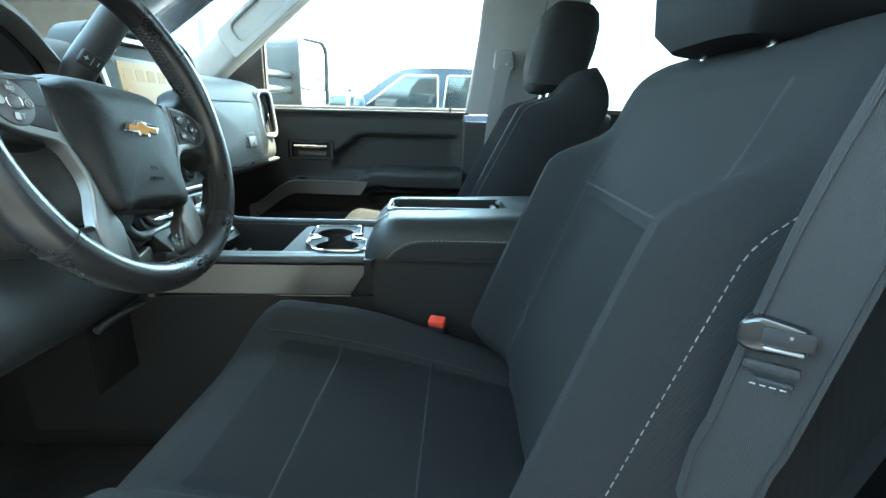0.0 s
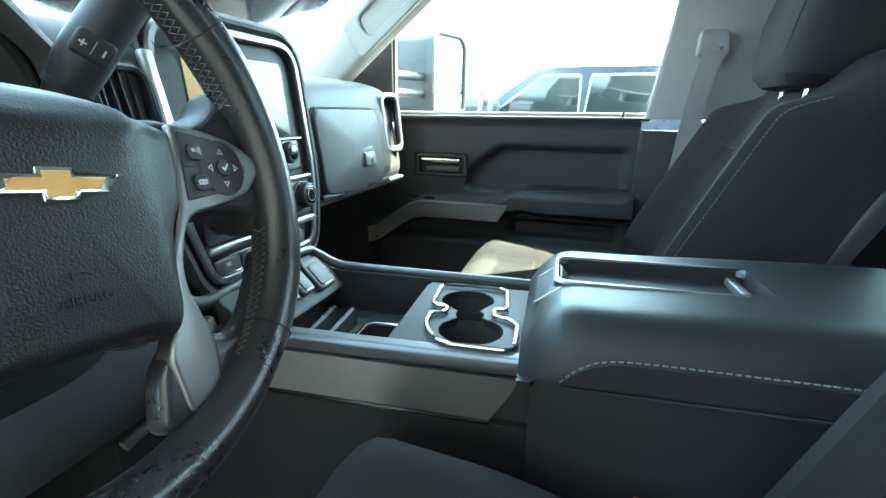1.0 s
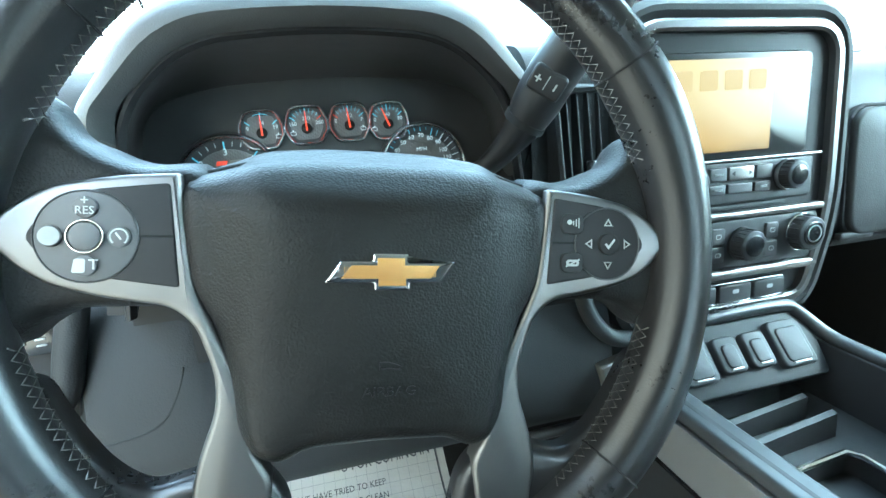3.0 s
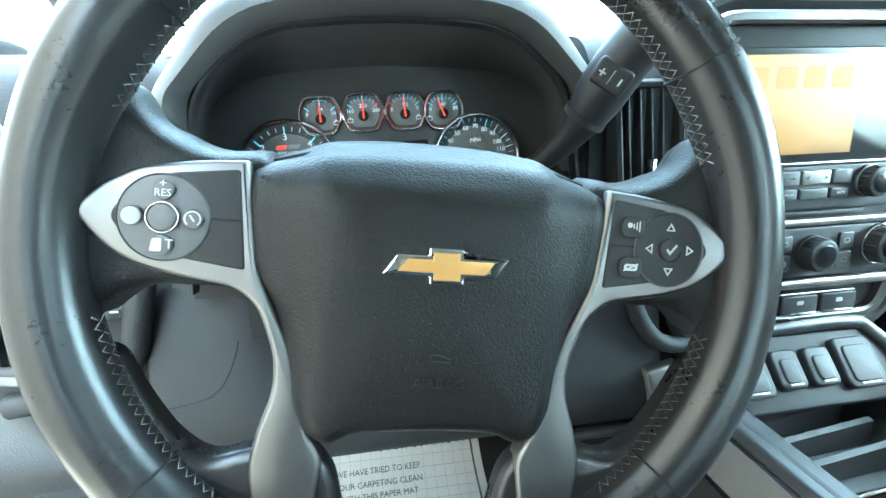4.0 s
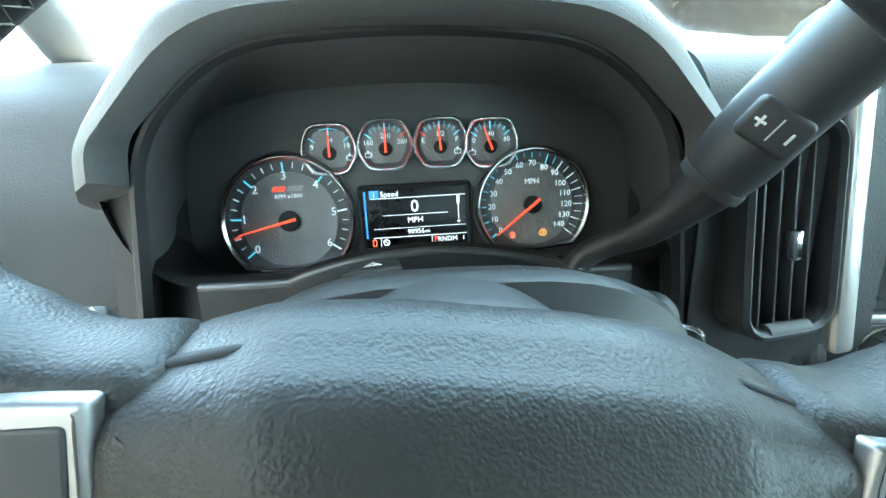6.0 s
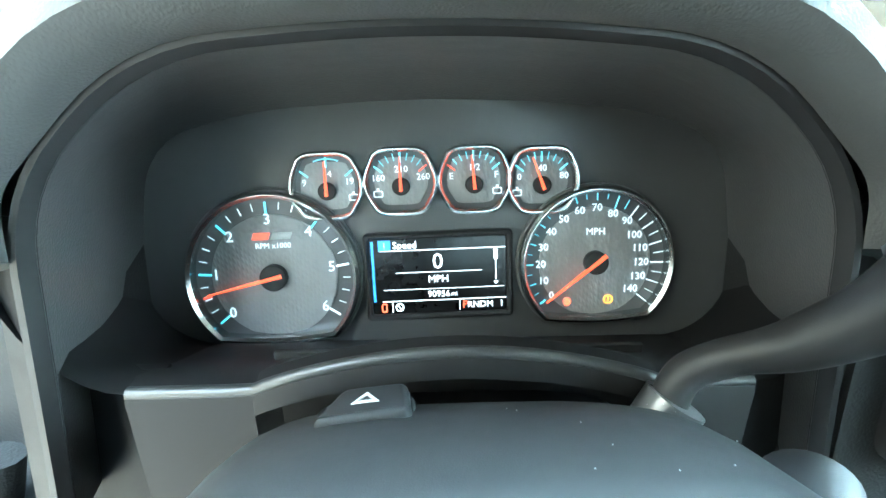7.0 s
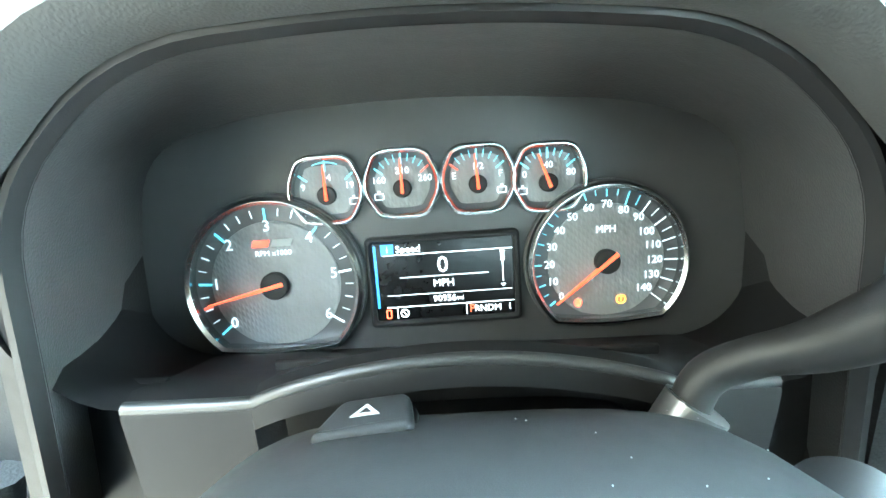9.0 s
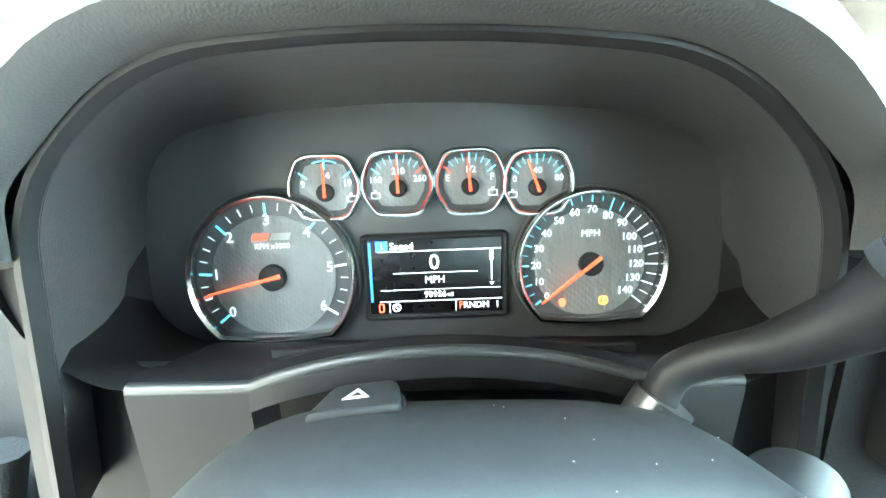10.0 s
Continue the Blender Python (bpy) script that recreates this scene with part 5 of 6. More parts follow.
speedo, spm = dial(0.1115, 0.0006, 0.0498, -0.0360, cluster, "speedometer", "speedometer dial at zero")
SA0, SA1 = 217, -39
for i in range(15):
    a = SA0 + (SA1 - SA0) * i / 14
    tick(spm, a, 0.0415 if i < 8 else 0.0375, 0.0460, 0.0007 if i else 0.0012, "tick" if i < 9 else "tick_white", speedo)
    r_ = 0.0365 if i < 8 else 0.0340 if i < 10 else 0.0310
    words(str(i * 10), 0.0050, spm @ at(r_ * math.cos(radians(a)), r_ * math.sin(radians(a)), -0.0020), "tick_white", speedo, "numeral")
    if i < 14:
        tick(spm, a + (SA1 - SA0) / 28, 0.0425 if i < 8 else 0.0395, 0.0460, 0.0004, "tick" if i < 9 else "tick_white", speedo)
words("MPH", 0.0046, spm @ at(0, 0.0205, -0.0020), "tick_white", speedo)
needle(spm, 218, 0.008, 0.0420, 0.0015, speedo)
part("tell_tale", plate(circle(0.0026, 16), circle(0.0020, 16), -0.0022, -0.0017, spm @ at(-0.0185, -0.0265), 0.0), "lcd_red", speedo, "lit red seat belt lamp")
part("tell_tale", prism(rounded([(-0.0016, -0.003), (0.0016, -0.003), (0.0010, 0.0026), (-0.0010, 0.0026)], 0.0006), -0.0022, -0.0017, 0.0, spm @ at(-0.0185, -0.0265)), "lcd_red", speedo)
part("tell_tale", plate(rrect(0.0062, 0.0058, 0.0024, 4), rrect(0.0048, 0.0044, 0.0018, 4), -0.0022, -0.0017, spm @ at(0.0095, -0.0262), 0.0), "lcd_amber", speedo, "lit amber tyre pressure lamp")
part("tell_tale", box((0.0008, 0.0030, 0.0005), (0.0095, -0.0258, -0.0019), 0.0002, spm), "lcd_amber", speedo)

# four small gauges
small = ((-0.0626, 0.0545, 90, ("9", "14", "19"), -29), (-0.0152, 0.0558, 90, ("160", "210", "260"), 0), (0.0318, 0.0553, 94, ("E", "1/2", "F"), 0), (0.0757, 0.0532, 110, ("0", "40", "80"), 0))
for k, (gx, gy, ang, labs, _) in enumerate(small):
    m = CM @ at(gx, gy)
    oct_o = rounded([(-0.0228, 0.008), (-0.0168, 0.0215), (-0.010, 0.0240), (0.010, 0.0240), (0.0168, 0.0215), (0.0228, 0.008), (0.0228, -0.003), (0.0150, -0.0158), (0.0085, -0.0174), (-0.0085, -0.0174), (-0.0150, -0.0158), (-0.0228, -0.003)], 0.006, 3)
    gname = ("volt_gauge", "coolant_gauge", "fuel_gauge", "oil_gauge")[k]
    gd = part(gname, prism(inset(oct_o, 0.001), -0.010, -0.0045, 0.0005, m), "face_ring", cluster, ("battery gauge", "coolant temperature gauge", "fuel gauge at half", "oil pressure gauge")[k])
    part("dial_face", prism(inset(oct_o, 0.0055), -0.006, -0.0030, 0.0005, m), "face", gd)
    part("bezel", plate(inset(oct_o, -0.0012), inset(oct_o, 0.0021), -0.008, 0.0036, m, 0.0014), "bezel", gd, "chrome bezel ring")
    part("dial_hub", prism(circle(0.0058, 20), -0.003, 0.0010, 0.0008, m), "dark", gd)
    for j in range(9 if k else 3):
        a = 142 - (104 * j / 8 if k else 52 * j)
        big = j % 4 == 0 if k else True
        col_ = "tick_red" if (k == 1 and j == 8) or (k == 2 and j == 0) else "tick"
        tick(m, a, 0.0150 if big else 0.0168, 0.0215, 0.0010 if big else 0.0005, col_, gd, -0.0026)
    if k == 0:
        part("arc_mark", tube([(m @ Vector((0.0205 * math.cos(radians(a)), 0.0205 * math.sin(radians(a)), -0.0024))) for a in range(112, 66, -5)], 0.00035, 5), "tick", gd)
    for j, lab in enumerate(labs):
        a = (150, 90, 30)[j]
        words(lab, 0.0042, m @ at((0.0145, 0.0005, 0.0145)[j] * (-1, 1, 1)[j], (0.0056, 0.0108, 0.0056)[j], -0.0024), "tick_white", gd, "numeral")
    # pictogram, as a plain outlined shape
    px_ = (0.0165, -0.0150, 0.0150, -0.0160)[k]
    part("pictogram", plate(rrect(0.0060, 0.0042, 0.0008, 2), rrect(0.0048, 0.0030, 0.0005, 2), -0.003, -0.0023, m @ at(px_, -0.0045), 0.0), "tick_white", gd)
    part("pictogram", box((0.0016, 0.0014, 0.0005), (px_, -0.0016, -0.0025), 0.0002, m), "tick_white", gd)
    needle(m, ang, 0.003, 0.0188, 0.0010, gd)

# driver display
dp = part("driver_display", prism(rrect(0.0880, 0.0500, 0.0015, 2), -0.010, -0.0030, 0.0005, CM @ at(0.0069, -0.0042) @ Matrix.Scale(1.03, 4)), "lcd", cluster, "lit driver display showing a speed of zero")
part("display_frame", plate(rrect(0.0960, 0.0580, 0.003, 3), rrect(0.0884, 0.0504, 0.0015, 3), -0.010, -0.0005, CM @ at(0.0069, -0.0042) @ Matrix.Scale(1.03, 4), 0.0015), "dark", dp)
DZ = -0.0026


def dm(x, y):
    return CM @ at(0.0069 + 1.03 * x, -0.0042 + 1.03 * y, DZ) @ Matrix.Scale(1.03, 4)


def bar(x, y, w, h, material="lcd_white"):
    part("display_bar", box((w, h, 0.0004), (0, 0, 0), 0.0001, dm(x, y), seg=1), material, dp)


words("Speed", 0.0046, dm(-0.0215, 0.0205), "lcd_white", dp, align="CENTER")
words("0", 0.0105, dm(-0.0005, 0.0090), "lcd_white", dp)
words("MPH", 0.0048, dm(-0.0005, -0.0025), "lcd_white", dp)
words("90956", 0.0042, dm(-0.0005, -0.0125), "lcd_white", dp)
words("mi", 0.0030, dm(0.0095, -0.0127), "lcd_white", dp)
words("P", 0.0050, dm(0.0165, -0.0205), "lcd_red", dp)
words("RNDM", 0.0042, dm(0.0265, -0.0207), "lcd_white", dp)
words("1", 0.0042, dm(0.0405, -0.0207), "lcd_white", dp)
bar(0.003, 0.0172, 0.081, 0.0005)
bar(0.0, 0.0025, 0.056, 0.0004)
bar(0.003, -0.0088, 0.079, 0.0003)
bar(0.003, -0.0165, 0.081, 0.0005)
bar(0.0130, -0.0205, 0.0004, 0.0070)
bar(-0.0310, -0.0205, 0.0004, 0.0070)
bar(-0.0424, 0.0035, 0.0016, 0.0400, "lcd_blue")
bar(-0.0345, 0.0207, 0.0080, 0.0070, "lcd_blue")
words("i", 0.0045, dm(-0.0345, 0.0207), "lcd_white", dp)
bar(0.0370, 0.0060, 0.0005, 0.0200)
bar(0.0370, 0.0125, 0.0022, 0.0060)
part("scroll_mark", prism([(-0.0016, 0.0008), (0.0016, 0.0008), (0.0, -0.0012)], 0, 0.0003, 0.0, dm(0.0370, -0.0060)), "lcd_white", dp)
part("scroll_mark", prism([(-0.0016, -0.0008), (0.0016, -0.0008), (0.0, 0.0012)], 0, 0.0003, 0.0, dm(0.0370, 0.0160)), "lcd_white", dp)
part("door_lamp", plate(rrect(0.0036, 0.0062, 0.0012, 3), rrect(0.0020, 0.0044, 0.0006, 3), 0, 0.0003, dm(-0.0365, -0.0207), 0.0), "lcd_red", dp, "red open-door symbol")
part("cruise_lamp", plate(circle(0.0028, 18), circle(0.0021, 18), 0, 0.0003, dm(-0.0265, -0.0207), 0.0), "lcd_white", dp)
part("cruise_lamp", box((0.0045, 0.0006, 0.0003), (0, 0, 0.0002), 0.0001, dm(-0.0265, -0.0207) @ pose(0, 0, 0, 0, 0, 130)), "lcd_white", dp)


# centre console
con = thing("centre_console", "black centre console with silver side trim and cup holders", "console", (0.465, 0.0, 0.72))
TOP = 1.094
# hollow upper tub: walls and floor
for nm, xa, xb in (("near_wall", 0.330, 0.352), ("far_wall", 0.598, 0.618)):
    part(nm, loft([[(x + 0.006 * (y + 0.2) * (-1 if nm == "near_wall" else 0), y, z) for x, z in rounded([(xa + 0.008, 0.70), (xa, 1.03), (xa, TOP), (xb, TOP), (xb, 0.70)], 0.004)] for y in lin(-0.235, 0.20, 14)]), "hard", con)
part("lower_body", box((0.262, 1.06, 0.36), (0.466, 0.20, 0.83), 0.02), "dark", con)
part("near_skirt", loft([[(0.330, y, 0.70), (0.322, y, 0.86), (0.318, y, 1.012), (0.345, y, 1.012), (0.345, y, 0.70)] for y in lin(-0.60, 0.50, 14)]), "dark", con)
part("near_edge", loft([[(x, y, z) for x, z in rounded([(0.318, TOP - 0.016), (0.320, TOP - 0.001), (0.352, TOP + 0.001), (0.352, TOP - 0.016)], 0.005)] for y in lin(-0.205, 0.175, 10)]), "satin", con, "satin grey upper edge")
tr = loft([[(0.316, y + 0.034 * k, z) for k, z in ((0, TOP - 0.018), (0.25, 1.056), (0.7, 1.034), (1, 1.018))] + [(0.330, y + 0.034, 1.018), (0.330, y, TOP - 0.018)] for y in lin(-0.203, 0.19, 12)])
part("side_trim", tr, "silver", con, "satin silver side trim panel")
part("trim_groove", tube([(0.317, -0.170, 1.014), (0.317, 0.20, 1.014)], 0.003, 8), "gloss", con)
# bin floor with ribs
part("bin_floor", box((0.25, 0.26, 0.01), (0.475, 0.085, 1.012), 0.002), "rubber", con)
for yy in (0.092, 0.126, 0.160):
    part("bin_rib", loft([[(0.352, yy - 0.004, 1.014), (0.352, yy, 1.036), (0.352, yy + 0.006, 1.038), (0.352, yy + 0.010, 1.014)], [(0.540, yy - 0.004, 1.014), (0.540, yy, 1.046), (0.540, yy + 0.006, 1.048), (0.540, yy + 0.010, 1.014)]]), "hard", con)
bt = part("phone_bin", plate(rrect(0.140, 0.095, 0.014, 5), rrect(0.126, 0.082, 0.010, 5), 0.0, 0.028, frame_m((0.430, 0.008, 1.014), (1, 0, 0), (0, 1, 0)), 0.002), "hard", con)
part("chrome_rim", tube([(0.367, -0.028, 1.044), (0.367, 0.038, 1.044), (0.377, 0.050, 1.044), (0.483, 0.050, 1.044), (0.493, 0.038, 1.044), (0.493, -0.028, 1.044)], 0.0032, 8), "chrome", bt, "chrome rim of the small bin")
part("bin_pad", box((0.12, 0.075, 0.004), (0.430, 0.008, 1.016), 0.001), "dark", bt)
part("tub_floor", box((0.27, 0.22, 0.02), (0.475, -0.105, 0.99), 0.004), "dark", con)

part("bin_wall", loft([[(x, -0.030, 1.086), (x, -0.040, 1.086), (x, -0.040, 1.00), (x, -0.022, 1.00)] for x in (0.350, 0.600)]), "dark", con)
# cup holders
cm_ = frame_m((0.455, -0.121, TOP), (1, 0, 0), (0, 1, 0))
N = 64
outer = []
wells = ((-0.052, -0.010, 0.043), (0.056, 0.012, 0.040))
for i in range(N):
    a = 2 * math.pi * i / N
    c, s = math.cos(a), math.sin(a)
    k = min(0.1225 / max(1e-6, abs(c)), (0.090 if s > 0 else 0.092) / max(1e-6, abs(s)))
    outer.append((c * k, s * k))
inner = []
for i in range(N):
    a = 2 * math.pi * i / N
    c, s = math.cos(a), math.sin(a)
    best = 0.020
    for wx, wy, wr in wells:
        b = wx * c + wy * s
        disc = b * b - (wx * wx + wy * wy - wr * wr)
        if disc > 0:
            best = max(best, b + math.sqrt(disc))
    inner.append((c * best, s * best))
cup = part("cup_holder", plate(outer, inner, -0.012, -0.001, cm_, 0.001), "dark", con, "twin cup holder plate")
for wx, wy, wr in wells:
    rg = [[(wx + r_ * math.cos(2 * math.pi * j / 40), wy + r_ * math.sin(2 * math.pi * j / 40), z_) for j in range(40)] for r_, z_ in ((wr + 0.001, -0.006), (wr, -0.03), (wr - 0.004, -0.070), (wr - 0.008, -0.074), (0.002, -0.075))]
    part("cup_well", loft(rg, caps=False, m=cm_), "rubber", cup, "dark rubber cup well")
trim = rounded([(-0.108, -0.074), (-0.108, 0.030), (-0.060, 0.058), (-0.016, 0.058), (-0.012, 0.036), (0.010, 0.036), (0.014, 0.062), (0.106, 0.064), (0.108, -0.030), (0.104, -0.050), (0.020, -0.056), (0.016, -0.036), (-0.008, -0.038), (-0.012, -0.060), (-0.030, -0.074)], 0.022, 6)
part("chrome_trim", tube([cm_ @ Vector((x, y * 0.93 + 0.12 * x * 0.3, 0.0035)) for x, y in trim], 0.0030, 8, cyclic=True), "chrome", cup, "chrome outline round the cup wells")

# armrest with a tray in its lid
arm = thing("armrest", "black padded console armrest with a tray in the lid", "armrest", (0.45, -0.42, 0.72))


def lid_half(y):
    return 0.160 * (1 - max(0.0, (y + 0.235) / 0.045) ** 2.2) ** 0.5 if y > -0.235 else 0.160


def lid_top(x, y):
    d = abs(x - 0.452)
    hw = 0.162
    e = max(0.0, (d - (hw - 0.055)) / 0.055)
    z = 1.172 - 0.050 * min(1, e) ** 2.4
    f = max(0.0, (y + 0.262) / 0.062)
    z -= 0.052 * min(1, f) ** 2.3
    z += 0.006 * sstep(-0.30, -0.60, y)
    if 0.418 < x < 0.520 and -0.478 < y < -0.243:
        z -= 0.022
    return z


xs_a = sorted(set(lin(0.290, 0.614, 30)) | {0.4175, 0.4185, 0.5195, 0.5205})
ys_a = sorted(set(lin(-0.66, -0.201, 34)) | {-0.4785, -0.4775, -0.2435, -0.2425})
lid = part("lid", heightfield(xs_a, ys_a, lid_top, lambda x, y: 1.100, ID), "lidskin", arm, "black vinyl padded lid")
part("tray_frame", plate(rrect(0.122, 0.255, 0.020, 6), rrect(0.104, 0.237, 0.014, 6), -0.006, 0.004, frame_m((0.469, -0.3605, 1.171), (1, 0, 0), (0, 1, 0)), 0.003), "darksilver", arm, "satin silver tray rim")
part("tray_floor", box((0.106, 0.24, 0.004), (0.469, -0.3605, 1.153), 0.001), "dark", arm)
part("tray_rest", box((0.10, 0.012, 0.012), (0.469, -0.462, 1.158), 0.003), "silver", arm)
base = []
for y in lin(-0.66, -0.215, 12):
    k = sstep(-0.215, -0.26, y)
    hw = 0.140 + 0.008 * k
    base.append([(0.455 + px, y, pz) for px, pz in rounded([(-hw, 0.70), (-hw - 0.010, 1.085), (-hw - 0.004, 1.112), (hw + 0.004, 1.112), (hw + 0.010, 1.085), (hw, 0.70)], 0.01)])
part("base", loft(base), "dark", arm, "black console base under the lid")
lm_ = frame_m((0.452, -0.2285, 1.1555), (-1, 0, 0), (0, -0.80, 0.60))
lt = part("lid_latch", prism(rrect(0.100, 0.042, 0.008, 4), -0.012, 0.003, 0.003, lm_), "hard", arm, "black lid release lever")
for sg, ln in ((-1, 0.034), (1, 0.040)):
    part("latch_edge", box((0.0050, ln, 0.006), (sg * 0.049, 0, 0.001), 0.002, lm_), "silver", lt, "satin silver edge of the release lever")
sd = spline([(0.286, -0.245, 1.106), (0.287, -0.262, 1.122), (0.288, -0.285, 1.133), (0.288, -0.33, 1.137), (0.288, -0.50, 1.136), (0.288, -0.655, 1.134)])
flap = []
for p in sd:
    flap.append([(0.2925, p.y, 1.101), (0.2865, p.y, 1.104), (0.2865, p.y, max(1.105, p.z - 0.003)), (0.2925, p.y, max(1.106, p.z))])
part("side_pad", loft(flap), "dark", arm)
part("stitching", stitches([q + Vector((-0.0005, 0, 0.001)) for q in sd], 0.0009, 0.005, 0.003), "thread", arm, "pale stitching")
part("lid_seam", tube([(0.286, y, 1.1005) for y in lin(-0.245, -0.655, 20)], 0.0018, 6), "seam", arm)

nudge(con, -0.024, 0.0, 0.0, 4.0, (0.46, 0.15, 0), 0.95)
nudge(arm, -0.012, 0.0, 0.0, 4.0, (0.46, -0.20, 0), 0.96)


# seats
def cushion_shape(L, hw, th, bol, bw, crown=0.015, nose=0.06, taper=0.0, lip=0.0, rear=0.0, fade=0.6):
    """Returns z(x, y) for an upholstered pad of length L along y; x across."""
    def half(y):
        return hw - taper * (y / L) - 0.03 * max(0.0, (y - (L - nose)) / nose) ** 3

    def z(x, y):
        h = half(y)
        d = min(1.0, abs(x) / h)
        f = (abs(x) - (h - bw)) / bw
        b = bol * (sstep(-0.15, 0.55, f)) * (1 - lip * sstep(fade, fade + (0.17 if lip == 1.0 else 0.4), y / L)) * (1 - rear * sstep(0.75, 0.1, y / L))
        edge = (1 - max(0.0, (d - 0.80) / 0.20) ** 2.6 * 0.75)
        endn = 1 - 0.85 * max(0.0, (y - (L - nose)) / nose) ** 2.4
        endb = 1 - 0.7 * max(0.0, (0.04 - y) / 0.04) ** 2
        return (th + b + crown * (1 - (x / h) ** 2) * math.sin(math.pi * min(1, max(0, y / L)))) * edge * endn * endb
    return z, half


def upholstered(L, hw, th, bol, bw, m, nx=41, ny=36, back=-0.02, **kw):
    z, half = cushion_shape(L, hw, th, bol, bw, **kw)
    bm = bmesh.new()
    top, bot = [], []
    for j in range(ny):
        y = L * j / (ny - 1)
        h = half(y)
        top.append([bm.verts.new(m @ Vector((h * (2 * i / (nx - 1) - 1), y, max(0.0, z(h * (2 * i / (nx - 1) - 1), y))))) for i in range(nx)])
        bot.append([bm.verts.new(m @ Vector((0.96 * h * (2 * i / (nx - 1) - 1), y * (1 - 0.02 * (y / L) ** 6), back * (1 - 0.65 * max(0.0, (y - (L - 1.4 * kw.get("nose", 0.06))) / (1.4 * kw.get("nose", 0.06))) ** 2)))) for i in range(nx)])
    for g in (top, bot):
        for j in range(ny - 1):
            for i in range(nx - 1):
                bm.faces.new((g[j][i], g[j][i + 1], g[j + 1][i + 1], g[j + 1][i]))
    rim_ = [(0, i) for i in range(nx - 1)] + [(j, nx - 1) for j in range(ny - 1)] + [(ny - 1, i) for i in range(nx - 1, 0, -1)] + [(j, 0) for j in range(ny - 1, 0, -1)]
    for a in range(len(rim_)):
        (i, j), (k, l) = rim_[a], rim_[(a + 1) % len(rim_)]
        bm.faces.new((top[i][j], top[k][l], bot[k][l], bot[i][j]))
    return bm, z, half


def seat_line(z, m, pts, r, sink=0.0):
    return [m @ Vector((x, y, z(x, y) + sink)) for x, y in pts]


def seg(a, b, n=16):
    return [(a[0] + (b[0] - a[0]) * i / n, a[1] + (b[1] - a[1]) * i / n) for i in range(n + 1)]


def insert_patch(z, m, hw0, hw1, y0, y1, nx=15, ny=18):
    bm = bmesh.new()
    rows_ = [[m @ Vector(((hw0 + (hw1 - hw0) * j / (ny - 1)) * (2 * i / (nx - 1) - 1), y0 + (y1 - y0) * j / (ny - 1), z((hw0 + (hw1 - hw0) * j / (ny - 1)) * (2 * i / (nx - 1) - 1), y0 + (y1 - y0) * j / (ny - 1)) + (0.0022 if 0 < i < nx - 1 and 0 < j < ny - 1 else -0.001))) for i in range(nx)] for j in range(ny)]
    loft(rows_, bm, closed=False)
    return bm


